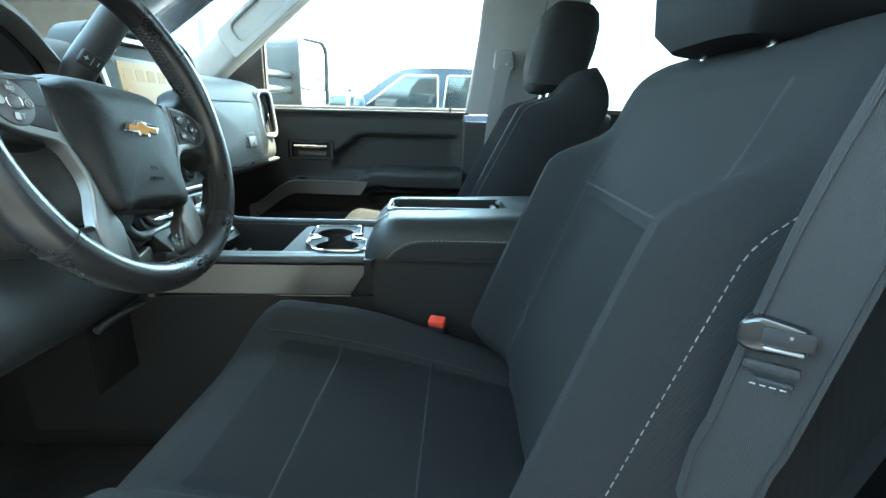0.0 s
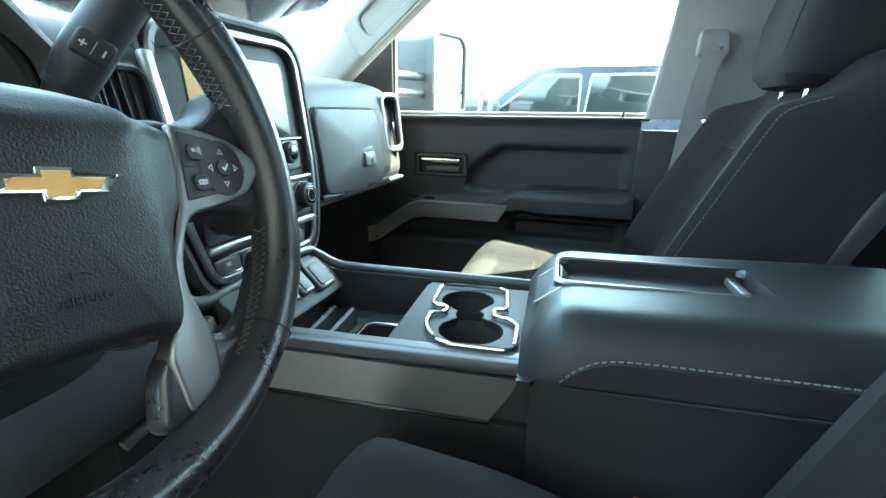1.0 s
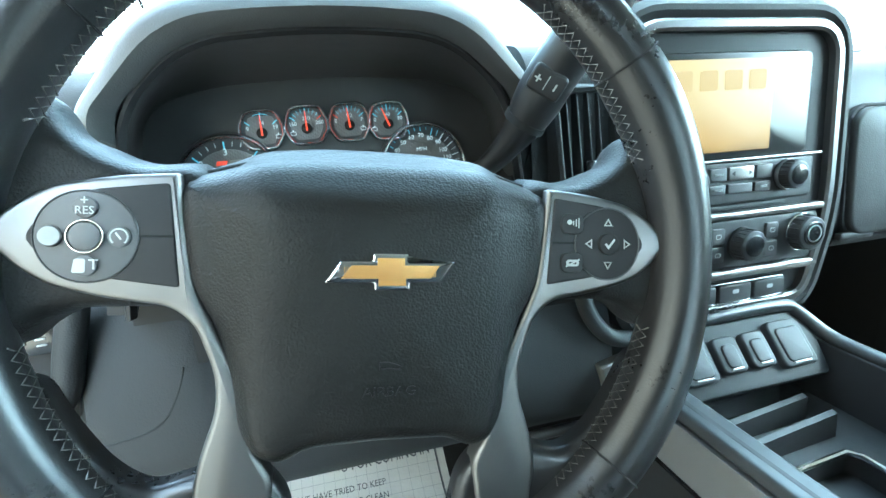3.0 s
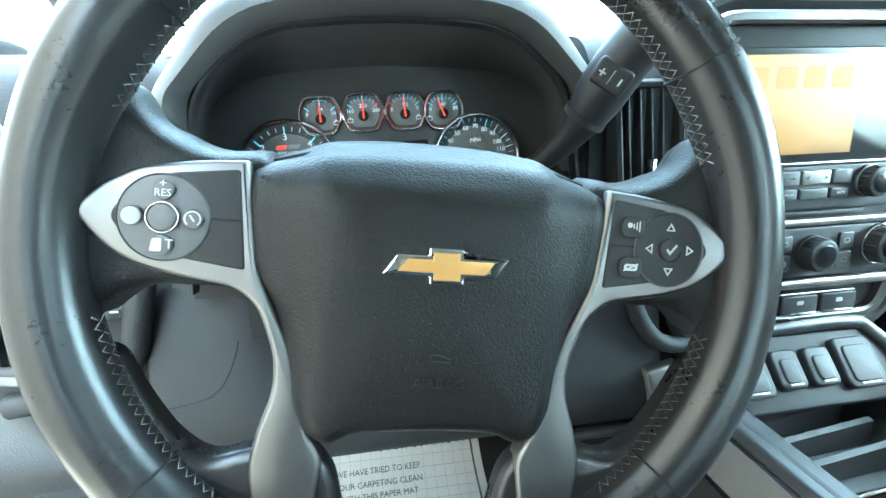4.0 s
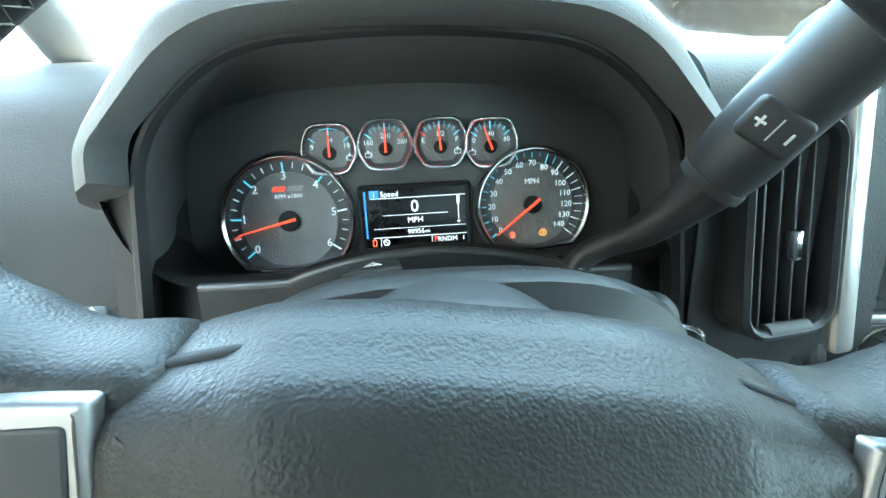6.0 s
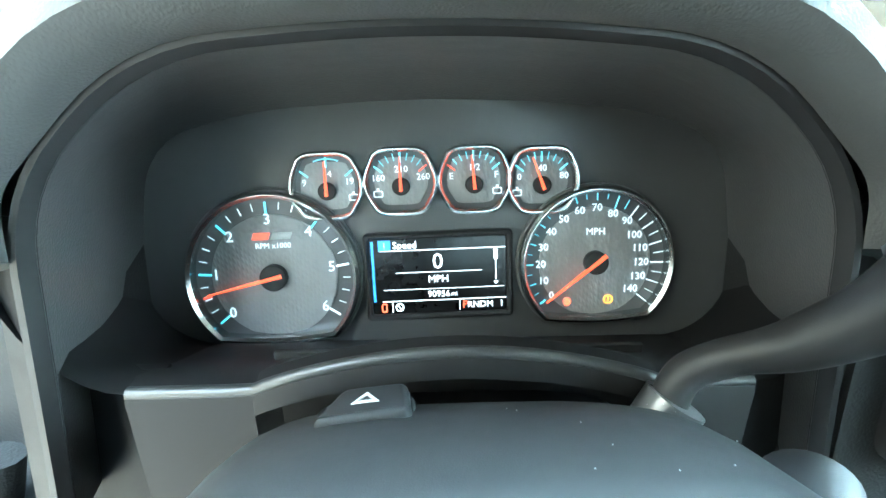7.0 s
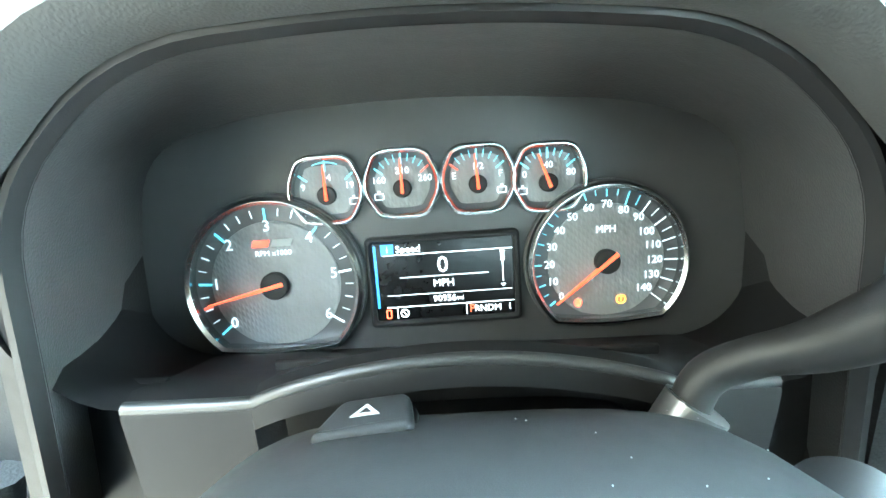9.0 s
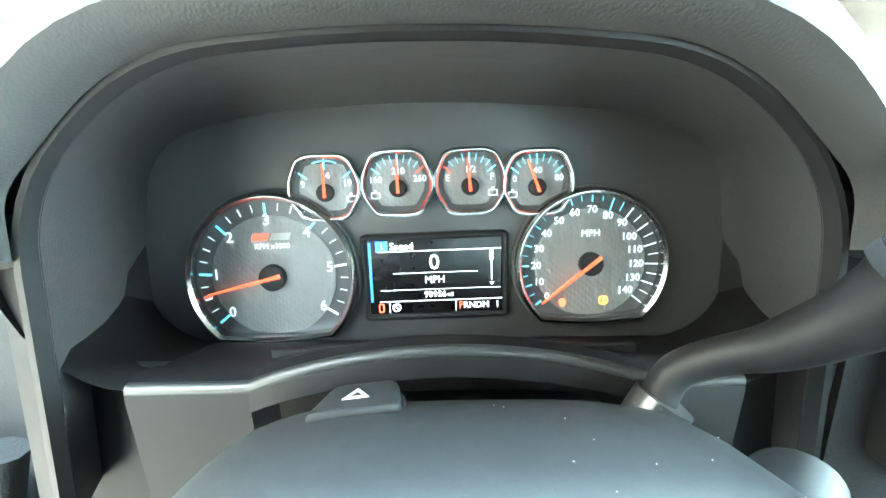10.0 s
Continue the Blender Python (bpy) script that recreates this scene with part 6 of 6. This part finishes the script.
def front_seat(x0, name, label, yo=0.0, yb=0.0, height=0.0, recline=21.5, up=0.0, back_up=0.0, fade=0.50, tall=0.515, bolster=0.036, head=1.0, head_y=0.0, cx=0.0, crest=0.070):
    s = thing(name, label, "seat", (x0, -0.35 + yo, FLOOR), "front seats")
    # cushion: its nose towards +y
    mc = Matrix.Translation((x0 + cx, -0.60 + yo, 0.845 + height)) @ pose(0, 0, 0, 9.5, 0, 0)
    bm, z, half = upholstered(0.60, 0.268, 0.050, crest, 0.115, mc, nose=0.07, back=-0.08, lip=0.15, rear=0.6)
    part("seat_cushion", bm, "fabric", s, "dark grey cloth cushion")
    for yy in (0.27, 0.42):
        part("seam", tube(seat_line(z, mc, seg((-0.165, yy + 0.0), (0.165, yy)), 0.001, 0.0016), 0.0016, 6), "seam", s)
    for sg in (-1, 1):
        part("seam", tube(seat_line(z, mc, seg((sg * 0.168, 0.06), (sg * 0.172, 0.545)), 0.001, -0.0004), 0.0014, 6), "seam", s)
    part("cushion_insert", insert_patch(z, mc, 0.160, 0.166, 0.05, 0.52), "fabric2", s, "dark ribbed cloth insert")
    part("cushion_base", box((0.50, 0.54, 0.16), (x0, -0.33 + yo, 0.80 + height), 0.03), "hard", s)
    part("seat_track", box((0.40, 0.50, 0.10), (x0, -0.35 + yo, 0.67), 0.01), "dark", s)
    # backrest: local y up along the back, local z towards the front
    lean = radians(recline)
    mb = frame_m((x0, -0.545 + yb, 0.935 + back_up), (-1, 0, 0), (0, -math.sin(lean), math.cos(lean)))
    bm, zb, hb = upholstered(tall, 0.272 if x0 == 0.0 else 0.262, 0.050, bolster, 0.092, mb, nose=0.075, taper=0.035, back=-0.075, lip=1.0, fade=fade)
    part("backrest", bm, "fabric", s, "dark grey cloth backrest")
    part("backrest_shell", prism(rounded([(-0.245, 0.02), (0.245, 0.02), (0.235, 0.38), (0.19, 0.485), (-0.19, 0.485), (-0.235, 0.38)], 0.05), -0.10, -0.06, 0.02, mb), "hard", s)
    part("backrest_insert", insert_patch(zb, mb, 0.155, 0.150, 0.03, 0.328), "fabric2", s, "dark ribbed cloth insert")
    part("seam", tube(seat_line(zb, mb, seg((-0.158, 0.335), (0.158, 0.335), 20), 0.001, -0.0004), 0.0016, 6), "seam", s)
    for sg in (-1, 1):
        part("seam", tube(seat_line(zb, mb, seg((sg * 0.160, 0.03), (sg * 0.152, 0.47), 24), 0.001, -0.0004), 0.0016, 6), "seam", s)
        part("seam", tube(seat_line(zb, mb, seg((sg * 0.156, 0.13), (sg * 0.070, 0.012), 14), 0.001, 0.0014), 0.0015, 6), "seam", s)
        edge_pts = [(sg * (hb(y) * (0.958 if x0 == 0.0 else 0.90)), y) for y in lin(0.04, 0.44, 40)]
        part("stitching", stitches(seat_line(zb, mb, edge_pts, 0.001, 0.0008), 0.0005, 0.0045, 0.003), "thread", s, "pale edge stitching")
    # headrest with posts
    hm = frame_m((x0, -0.545 + yb + head_y - 0.52 * math.sin(lean) + 0.065, 0.935 + back_up + up + (tall + 0.005) * math.cos(lean)), (-1, 0, 0), (0, -0.10, 1))
    rings = []
    for yy, hw, d in ((-0.035, 0.095, 0.050), (-0.015, 0.125, 0.070), (0.03, 0.140, 0.080), (0.09, 0.146, 0.084), (0.15, 0.142, 0.080), (0.185, 0.130, 0.070), (0.205, 0.105, 0.054), (0.212, 0.07, 0.035)):
        ring = []
        for i in range(36):
            a = 2 * math.pi * i / 36
            c, sn = math.cos(a), math.sin(a)
            ring.append((hw * math.copysign(abs(c) ** 0.55, c), yy * head + 0.012, d * math.copysign(abs(sn) ** 0.6, sn) - 0.045 - 0.02 * (yy / 0.2)))
        rings.append(ring)
    part("headrest", loft(rings, m=hm), "fabric", s, "dark grey cloth headrest")
    part("seam", tube([hm @ Vector((sg * 0.104, yy, 0.034 - 0.02 * yy / 0.2)) for sg in (1,) for yy in lin(0.02, 0.20, 8)], 0.001, 5), "seam", s)
    for sg in (-1, 1):
        part("headrest_post", tube([hm @ Vector((sg * 0.06, -0.06, -0.035)), hm @ Vector((sg * 0.06, 0.02, -0.035))], 0.006, 10), "chrome", s)
    return s


front_seat(0.0, "front_seat", "dark grey cloth driver's seat with pale edge stitching", 0.0, 0.043, up=0.014, tall=0.540, bolster=0.066, fade=0.62)
front_seat(0.935, "front_seat", "dark grey cloth passenger seat beside the console, sunlit cushion", 0.05, 0.080, cx=-0.035, crest=0.045, height=0.005, recline=27, up=-0.036, tall=0.56, back_up=0.042, fade=0.68, bolster=0.075, head=0.95, head_y=0.045)

# rear bench
rb_ = thing("rear_bench", "dark grey cloth rear bench seat, sunlit", "seat", (0.465, -1.45, FLOOR))
for x0 in (0.06, 0.465, 0.87):
    bm, z, half = upholstered(0.48, 0.205 if x0 != 0.465 else 0.19, 0.05, 0.02, 0.06, Matrix.Translation((x0, -1.60, 0.93)) @ pose(0, 0, 0, 4, 0, 0), nx=21, ny=18, back=-0.09)
    part("seat_cushion", bm, "fabric", rb_)
    bm, z, half = upholstered(0.55, 0.205 if x0 != 0.465 else 0.19, 0.05, 0.02, 0.06, frame_m((x0, -1.62, 0.96), (-1, 0, 0), (0, -0.22, 1)), nx=21, ny=18, back=-0.12)
    part("backrest", bm, "fabric", rb_)
part("bench_base", box((1.3, 0.5, 0.26), (0.465, -1.38, 0.77), 0.02), "hard", rb_)


# belts
def ribbon(pts, side, w, th=0.0014):
    side = Vector(side)
    rings = []
    pts = [Vector(p) for p in pts]
    for i, p in enumerate(pts):
        t = (pts[min(i + 1, len(pts) - 1)] - pts[max(i - 1, 0)]).normalized()
        sd_ = (side - t * side.dot(t)).normalized()
        nn = t.cross(sd_) * th
        rings.append([p - sd_ * w / 2 - nn, p + sd_ * w / 2 - nn, p + sd_ * w / 2 + nn, p - sd_ * w / 2 + nn])
    return loft(rings)


belt = thing("seat_belt", "black webbing belt with plastic tongue beside the driver's seat", "seat belt", (-0.30, -0.58, FLOOR))
bp = spline([(-0.335, -0.690, 1.74), (-0.315, -0.630, 1.55), (-0.296, -0.582, 1.38), (-0.288, -0.566, 1.31), (-0.282, -0.557, 1.25), (-0.275, -0.548, 1.18), (-0.270, -0.540, 1.12), (-0.272, -0.53, 0.90), (-0.295, -0.53, 0.68)], 8)
part("webbing", ribbon(bp, (0.55, 0.83, 0.0), 0.046), "belt", belt)
for o in (-0.019, 0.019):
    part("webbing_edge", tube([p + Vector((o * 0.55, o * 0.83, 0)) + Vector((-0.0016, 0.0011, 0)) for p in bp], 0.0008, 5), "belt", belt)
bm_ = frame_m((-0.2775, -0.5475, 1.245), (-0.55, -0.83, 0.03), (0.02, 0.04, 1)) @ Matrix.Diagonal((0.64, 0.8, 0.8, 1))
tg = part("tongue", prism(rounded([(-0.030, -0.009), (-0.018, -0.015), (0.024, -0.012), (0.026, 0.008), (-0.014, 0.014), (-0.028, 0.008)], 0.006), 0.0, 0.009, 0.004, bm_), "gloss", belt, "glossy black belt tongue")
part("tongue_plate", box((0.038, 0.013, 0.003), (0.010, 0.001, 0.0095), 0.001, bm_), "dark", tg)
part("tongue_lip", box((0.030, 0.003, 0.004), (0.008, -0.0085, 0.009), 0.0012, bm_), "darksilver", tg)
part("tongue_hole", prism(circle(0.0014, 12), 0.0108, 0.0114, 0.0002, bm_ @ at(0.012, 0.003)), "silver", tg)
part("webbing_fold", box((0.044, 0.009, 0.006), (0.002, -0.026, 0.002), 0.003, bm_), "belt", belt)
part("webbing_fold", box((0.030, 0.005, 0.005), (0.006, -0.037, 0.002), 0.002, bm_), "belt", belt)
part("stitching", stitches([bm_ @ Vector((-0.012, -0.040, 0.0045)), bm_ @ Vector((0.020, -0.040, 0.0045))], 0.0004, 0.003, 0.002), "grey_print", belt)
part("belt_guide", prism(rrect(0.07, 0.035, 0.012, 4), 0, 0.016, 0.005, frame_m((-0.325, -0.68, 1.745), (0, -1, 0), (0, 0, 1))), "dark", belt)
nudge(belt, 0.0, -0.016)
belt2 = thing("seat_belt", "grey webbing belt on the passenger door pillar", "seat belt", (1.235, -0.50, FLOOR))
bp2 = spline([(1.175, -0.47, 1.50), (1.19, -0.45, 1.40), (1.215, -0.43, 1.15), (1.225, -0.42, 0.90), (1.228, -0.41, 0.68)], 8)
part("webbing", ribbon(bp2, (0, 1, 0), 0.047), "belt_grey", belt2)
gd_ = part("belt_guide", prism(rounded([(-0.035, -0.03), (0.035, -0.03), (0.03, 0.03), (-0.03, 0.03)], 0.012), 0, 0.022, 0.006, frame_m((1.20, -0.465, 1.515), (0, -1, 0), (0.15, 0, 1))), "pillar", belt2, "grey belt guide")
part("guide_bolt", prism(circle(0.006, 14), 0.02, 0.026, 0.001, frame_m((1.195, -0.478, 1.50), (0, -1, 0), (0.15, 0, 1))), "chrome", gd_)
nudge(belt2, 0.0, -0.055, 0.02)
# buckle between seat and console
bk = thing("seat_belt_buckle", "black belt buckle with red release button beside the console", "buckle", (0.285, -0.36, 0.90))
bkm = frame_m((0.262, -0.352, 0.965), (0.25, 0.95, 0.0), (-0.20, 0.22, 0.95))
part("buckle_body", box((0.034, 0.085, 0.022), (0, -0.012, 0), 0.006, bkm), "dark", bk)
part("release_button", box((0.030, 0.014, 0.020), (0, 0.034, 0.0), 0.003, bkm), "red_plastic", bk, "red release button")
part("buckle_strap", ribbon([bkm @ Vector((0, -0.05, 0)), (0.283, -0.40, 0.88), (0.285, -0.43, 0.80), (0.285, -0.44, 0.68)], (0, 1, 0), 0.04), "belt", bk)
part("anchor_cover", box((0.03, 0.10, 0.03), (0.282, -0.45, 0.905), 0.008), "hard", bk)

# pedals
pk = thing("parking_brake_pedal", "black rubber parking brake pedal reading push on push off", "pedal", (-0.255, 0.40, 0.78))
pkm = frame_m((-0.262, 0.36, 0.925), (1, 0, 0), (0, 0.45, 0.9))
part("pedal_pad", prism(rounded([(-0.042, -0.055), (0.040, -0.055), (0.036, 0.045), (-0.028, 0.045)], 0.010), -0.008, 0.004, 0.003, pkm), "rubber", pk)
for k in range(3):
    part("pedal_rib", box((0.055, 0.003, 0.003), (0.003, 0.036 - 0.009 * k, 0.005), 0.001, pkm), "rubber", pk)
for k in range(3):
    part("pedal_rib", box((0.064, 0.005, 0.004), (0.0, -0.026 - 0.010 * k, 0.005), 0.001, pkm), "rubber", pk)
words("PUSH ON", 0.0062, pkm @ at(0.002, 0.004, 0.0046), "grey_print", pk)
words("PUSH OFF", 0.0062, pkm @ at(0.002, -0.008, 0.0046), "grey_print", pk)
part("pedal_arm", tube([(-0.255, 0.372, 0.93), (-0.25, 0.46, 1.0), (-0.25, 0.55, 1.05)], 0.010, 8), "steel", pk)
nudge(pk, -0.058, 0.0, -0.018)
br = thing("brake_pedal", "black rubber brake pedal", "pedal", (0.03, 0.55, 0.75))
part("pedal_pad", box((0.13, 0.055, 0.016), (0, 0, 0), 0.008, frame_m((0.03, 0.50, 0.82), (1, 0, 0), (0, 0.5, 0.85))), "rubber", br)
part("pedal_arm", tube([(0.04, 0.51, 0.83), (0.05, 0.58, 0.98), (0.05, 0.62, 1.10)], 0.010, 8), "steel", br)
ac = thing("accelerator_pedal", "black rubber accelerator pedal on the floor", "pedal", (0.17, 0.60, 0.75))
part("pedal_pad", box((0.05, 0.13, 0.014), (0, 0, 0), 0.008, frame_m((0.17, 0.565, 0.80), (1, 0, 0), (0, 0.5, 0.85))), "rubber", ac)
part("pedal_arm", tube([(0.17, 0.585, 0.83), (0.17, 0.66, 0.98)], 0.009, 8), "steel", ac)

# paper floor mat
pmt = thing("paper_floor_mat", "white printed paper mat lying on the driver's floor", "floor mat", (0.0, 0.35, FLOOR))


def mat_z(x, y):
    return FLOOR + 0.45 * sstep(0.5, 1.05, y) + 0.006 + 0.003 * math.sin(9 * x + 5 * y)


mw = bmesh.new()
heightfield(lin(-0.19, 0.165, 12), lin(0.10, 0.68, 30), mat_z, lambda x, y: mat_z(x, y) - 0.002, ID, mw)
part("paper_sheet", mw, "paper", pmt)


def on_mat(x, y):
    y2 = y + 0.01
    return frame_m((x, y, mat_z(x, y) + 0.0012), (1, 0, 0), (0, 0.01, mat_z(x, y2) - mat_z(x, y)))


grid = bmesh.new()
for i in range(15):
    xx = -0.16 + 0.022 * i
    tube([(xx, y, mat_z(xx, y) + 0.0005) for y in lin(0.13, 0.64, 12)], 0.0004, 4, bm=grid)
for j in range(24):
    yy = 0.13 + 0.022 * j
    tube([(x, yy, mat_z(x, yy) + 0.0005) for x in lin(-0.17, 0.15, 8)], 0.0004, 4, bm=grid)
tagged(part("printed_grid", grid, "grey_print", pmt), kind="stuff")
for t_, yy, hh, xx in (("THANK YOU FOR COMING IN", 0.612, 0.026, -0.02), ("WE HAVE TRIED TO KEEP", 0.572, 0.013, -0.058), ("YOUR CARPETING CLEAN", 0.548, 0.013, -0.058), ("WITH THIS PAPER MAT", 0.524, 0.013, -0.058)):
    words(t_, hh, on_mat(xx, yy), "ink", pmt, wide=0.62 if hh > 0.02 else 0.85)
part("printed_border", tube([(0.147, y, mat_z(0.147, y) + 0.0008) for y in lin(0.50, 0.67, 14)], 0.0022, 4, flat=0.4, up=(0, 0, 1)), "ink", pmt)
part("printed_border", box((0.004, 0.40, 0.0006), (0.145, 0.30, FLOOR + 0.010), 0.0002), "ink", pmt)


# door mirror outside the passenger's window
mir = thing("door_mirror", "large dark towing mirror on the passenger's door", "mirror", (1.40, 0.44, 1.40))
mo = rounded([(-0.105, -0.150), (0.105, -0.150), (0.110, 0.125), (0.075, 0.160), (-0.075, 0.160), (-0.105, 0.125)], 0.035, 5)
mm_ = frame_m((1.72, 0.295, 1.508), (0.955, -0.295, 0), (0, 0, 1)) @ Matrix.Diagonal((1.06, 0.95, 1, 1))
part("housing_rim", plate(inset(mo, -0.006), inset(mo, 0.010), -0.02, 0.012, mm_, 0.005), "hard", mir)
part("housing", prism(mo, -0.17, 0.0, 0.006, mm_), "hard", mir, "dark plastic mirror housing")
MIRROR = mat("mirror_glass", (0.9, 0.92, 0.93), 0.03, metal=1.0, vary=0.01, rvary=0.01)
part("upper_mirror", prism(rrect(0.185, 0.205, 0.03, 5, 0, 0.042), 0.0, 0.004, 0.001, mm_), MIRROR, mir, "silvered mirror glass")
part("lower_mirror", prism(rrect(0.185, 0.070, 0.015, 4, 0, -0.105), 0.0, 0.004, 0.001, mm_), MIRROR, mir, "silvered wide-angle glass")
for zz in (1.44, 1.50):
    part("mirror_arm", tube([(1.34, 0.44, zz - 0.02), (1.48, 0.44, zz), (1.62, 0.37, zz)], 0.016, 10), "hard", mir)


# neighbouring pickup
def pickup(x0, y0, name, label, paint, sc=1.0):
    t = thing(name, label, "car", (x0 + 0.95, y0 - 0.6, 0))
    # body side profile (y, z)
    body = rounded([(2.35, 0.55), (2.45, 0.95), (2.40, 1.18), (1.15, 1.28), (0.95, 1.32), (-3.4, 1.30), (-3.45, 0.6)], [0.1, 0.1, 0.1, 0.1, 0.1, 0.1, 0.1], 4)
    part("body", loft([[(x0 + x, y0 + y * (1 if 0.1 < x < 1.8 else 0.985), z) for y, z in body] for x in (0.0, 0.06, 0.12, 1.78, 1.84, 1.90)]), paint, t)
    cab = rounded([(1.10, 1.28), (0.30, 1.84), (0.10, 1.89), (-1.20, 1.89), (-1.36, 1.82), (-1.46, 1.28)], [0.05, 0.08, 0.08, 0.1, 0.08, 0.05], 4)
    part("cab", loft([[(x0 + x, y0 + y, z) for y, z in cab] for x in (0.16, 1.74)]), paint, t)
    for wy0, wy1, slant in ((0.80, -0.22, 0.62), (-0.30, -1.24, 0.06)):
        w = rounded([(wy0, 1.34), (wy0 - slant * 0.92, 1.76), (wy0 - slant, 1.79), (wy1, 1.79), (wy1, 1.34)], 0.03, 3)
        wn_ = part("side_window", prism([(-(y), z) for y, z in w], 0, 0.014, 0.004, frame_m((x0 + 0.160, y0, 0), (0, -1, 0), (0, 0, 1))), "auto_glass", t, "tinted side window")
        part("window_trim", plate([(-(y), z) for y, z in inset(w, -0.018)], [(-(y), z) for y, z in w], 0, 0.016, frame_m((x0 + 0.160, y0, 0), (0, -1, 0), (0, 0, 1)), 0.003), "chrome", wn_)
    part("mirror", box((0.20, 0.12, 0.20), (x0 - 0.06, y0 + 0.72, 1.42), 0.04), paint, t)
    part("windscreen", prism([(-0.68, -0.44), (0.68, -0.44), (0.62, 0.44), (-0.62, 0.44)], 0, 0.006, 0.001, frame_m((x0 + 0.95, y0 + 0.71, 1.575), (1, 0, 0), (0, -0.82, 0.575))), "auto_glass", t)
    for wx, wy in ((0.10, 1.55), (1.80, 1.55), (0.10, -2.2), (1.80, -2.2)):
        whl = part("tyre", prism(circle(0.40, 28), -0.13, 0.13, 0.04, frame_m((x0 + wx, y0 + wy, 0.40), (0, 1, 0), (0, 0, 1))), "tyre", t)
        part("rim", prism(circle(0.25, 24), -0.135, 0.135, 0.02, frame_m((x0 + wx, y0 + wy, 0.40), (0, 1, 0), (0, 0, 1))), "silver", whl)
    part("door_handle", box((0.03, 0.18, 0.03), (x0 - 0.01, y0 - 0.10, 1.20), 0.01), "chrome", t)
    return t


pickup(5.6, 0.15, "pickup_truck", "dark blue four-door pickup parked across an empty bay", "paint")
pickup(14.5, 3.4, "pickup_truck", "grey pickup parked further along the lot", "bodywhite")
pickup(15.5, -9.0, "pickup_truck", "dark blue pickup parked far behind", "paint")


# canopy posts ahead
for px, py in ((9.92, 6.25), (10.47, 5.30)):
    pst = thing("canopy_post", "tall thin dark steel post on the lot", "post", (px, py, 0), "canopy posts")
    part("shaft", box((0.17, 0.17, 9.0), (px, py, 4.5), 0.02), "steel", pst)
    part("base_plate", box((0.3, 0.3, 0.03), (px, py, 0.015), 0.01), "steel", pst)


# trees along the edge of the lot
def leaf_clump(bm, c, r, n):
    for _ in range(n):
        d = Vector((random.gauss(0, 1), random.gauss(0, 1), random.gauss(0, 0.8)))
        d = d.normalized() * r * random.uniform(0.45, 1.0)
        p = Vector(c) + d
        s = random.uniform(0.10, 0.24)
        a = Vector((random.gauss(0, 1), random.gauss(0, 1), random.gauss(0, 1))).normalized()
        b = a.orthogonal().normalized()
        vs = [bm.verts.new(p + a * s), bm.verts.new(p + b * s * 0.6), bm.verts.new(p - a * s), bm.verts.new(p - b * s * 0.6)]
        bm.faces.new(vs)


def tree(x, y, h):
    t = thing("tree", "leafy green tree at the edge of the lot", "tree", (x, y, 0), "trees beyond the lot")
    tb = tube([(x, y, 0), (x + 0.1, y, h * 0.3), (x, y + 0.1, h * 0.6)], lambda f: 0.20 - 0.12 * f, 8)
    tips = []
    for k in range(6):
        a = k * 1.05 + random.random()
        tip = Vector((x + math.cos(a) * h * 0.22, y + math.sin(a) * h * 0.22, h * random.uniform(0.55, 0.8)))
        tips.append(tip)
        tube([(x, y, h * 0.30), tuple((Vector((x, y, h * 0.45)) + tip) / 2), tuple(tip)], lambda f: 0.07 - 0.05 * f, 6, bm=tb)
    part("trunk", tb, "bark", t)
    cr = bmesh.new()
    for tip in tips:
        leaf_clump(cr, tip, h * 0.17, 90)
    leaf_clump(cr, (x, y, h * 0.80), h * 0.20, 110)
    part("crown", cr, "leaf", t, smooth=False)


random.seed(4)
for tx, ty, th in ((60, 14, 5.0), (62, 19, 4.6), (58, 9, 5.2), (61, 2, 5.0), (63, -6, 5.4), (57, 25, 4.4), (30, -22, 4.4), (31, -27, 4.8), (29, -17, 4.0), (40, -26, 5.2)):
    tree(tx, ty, th)
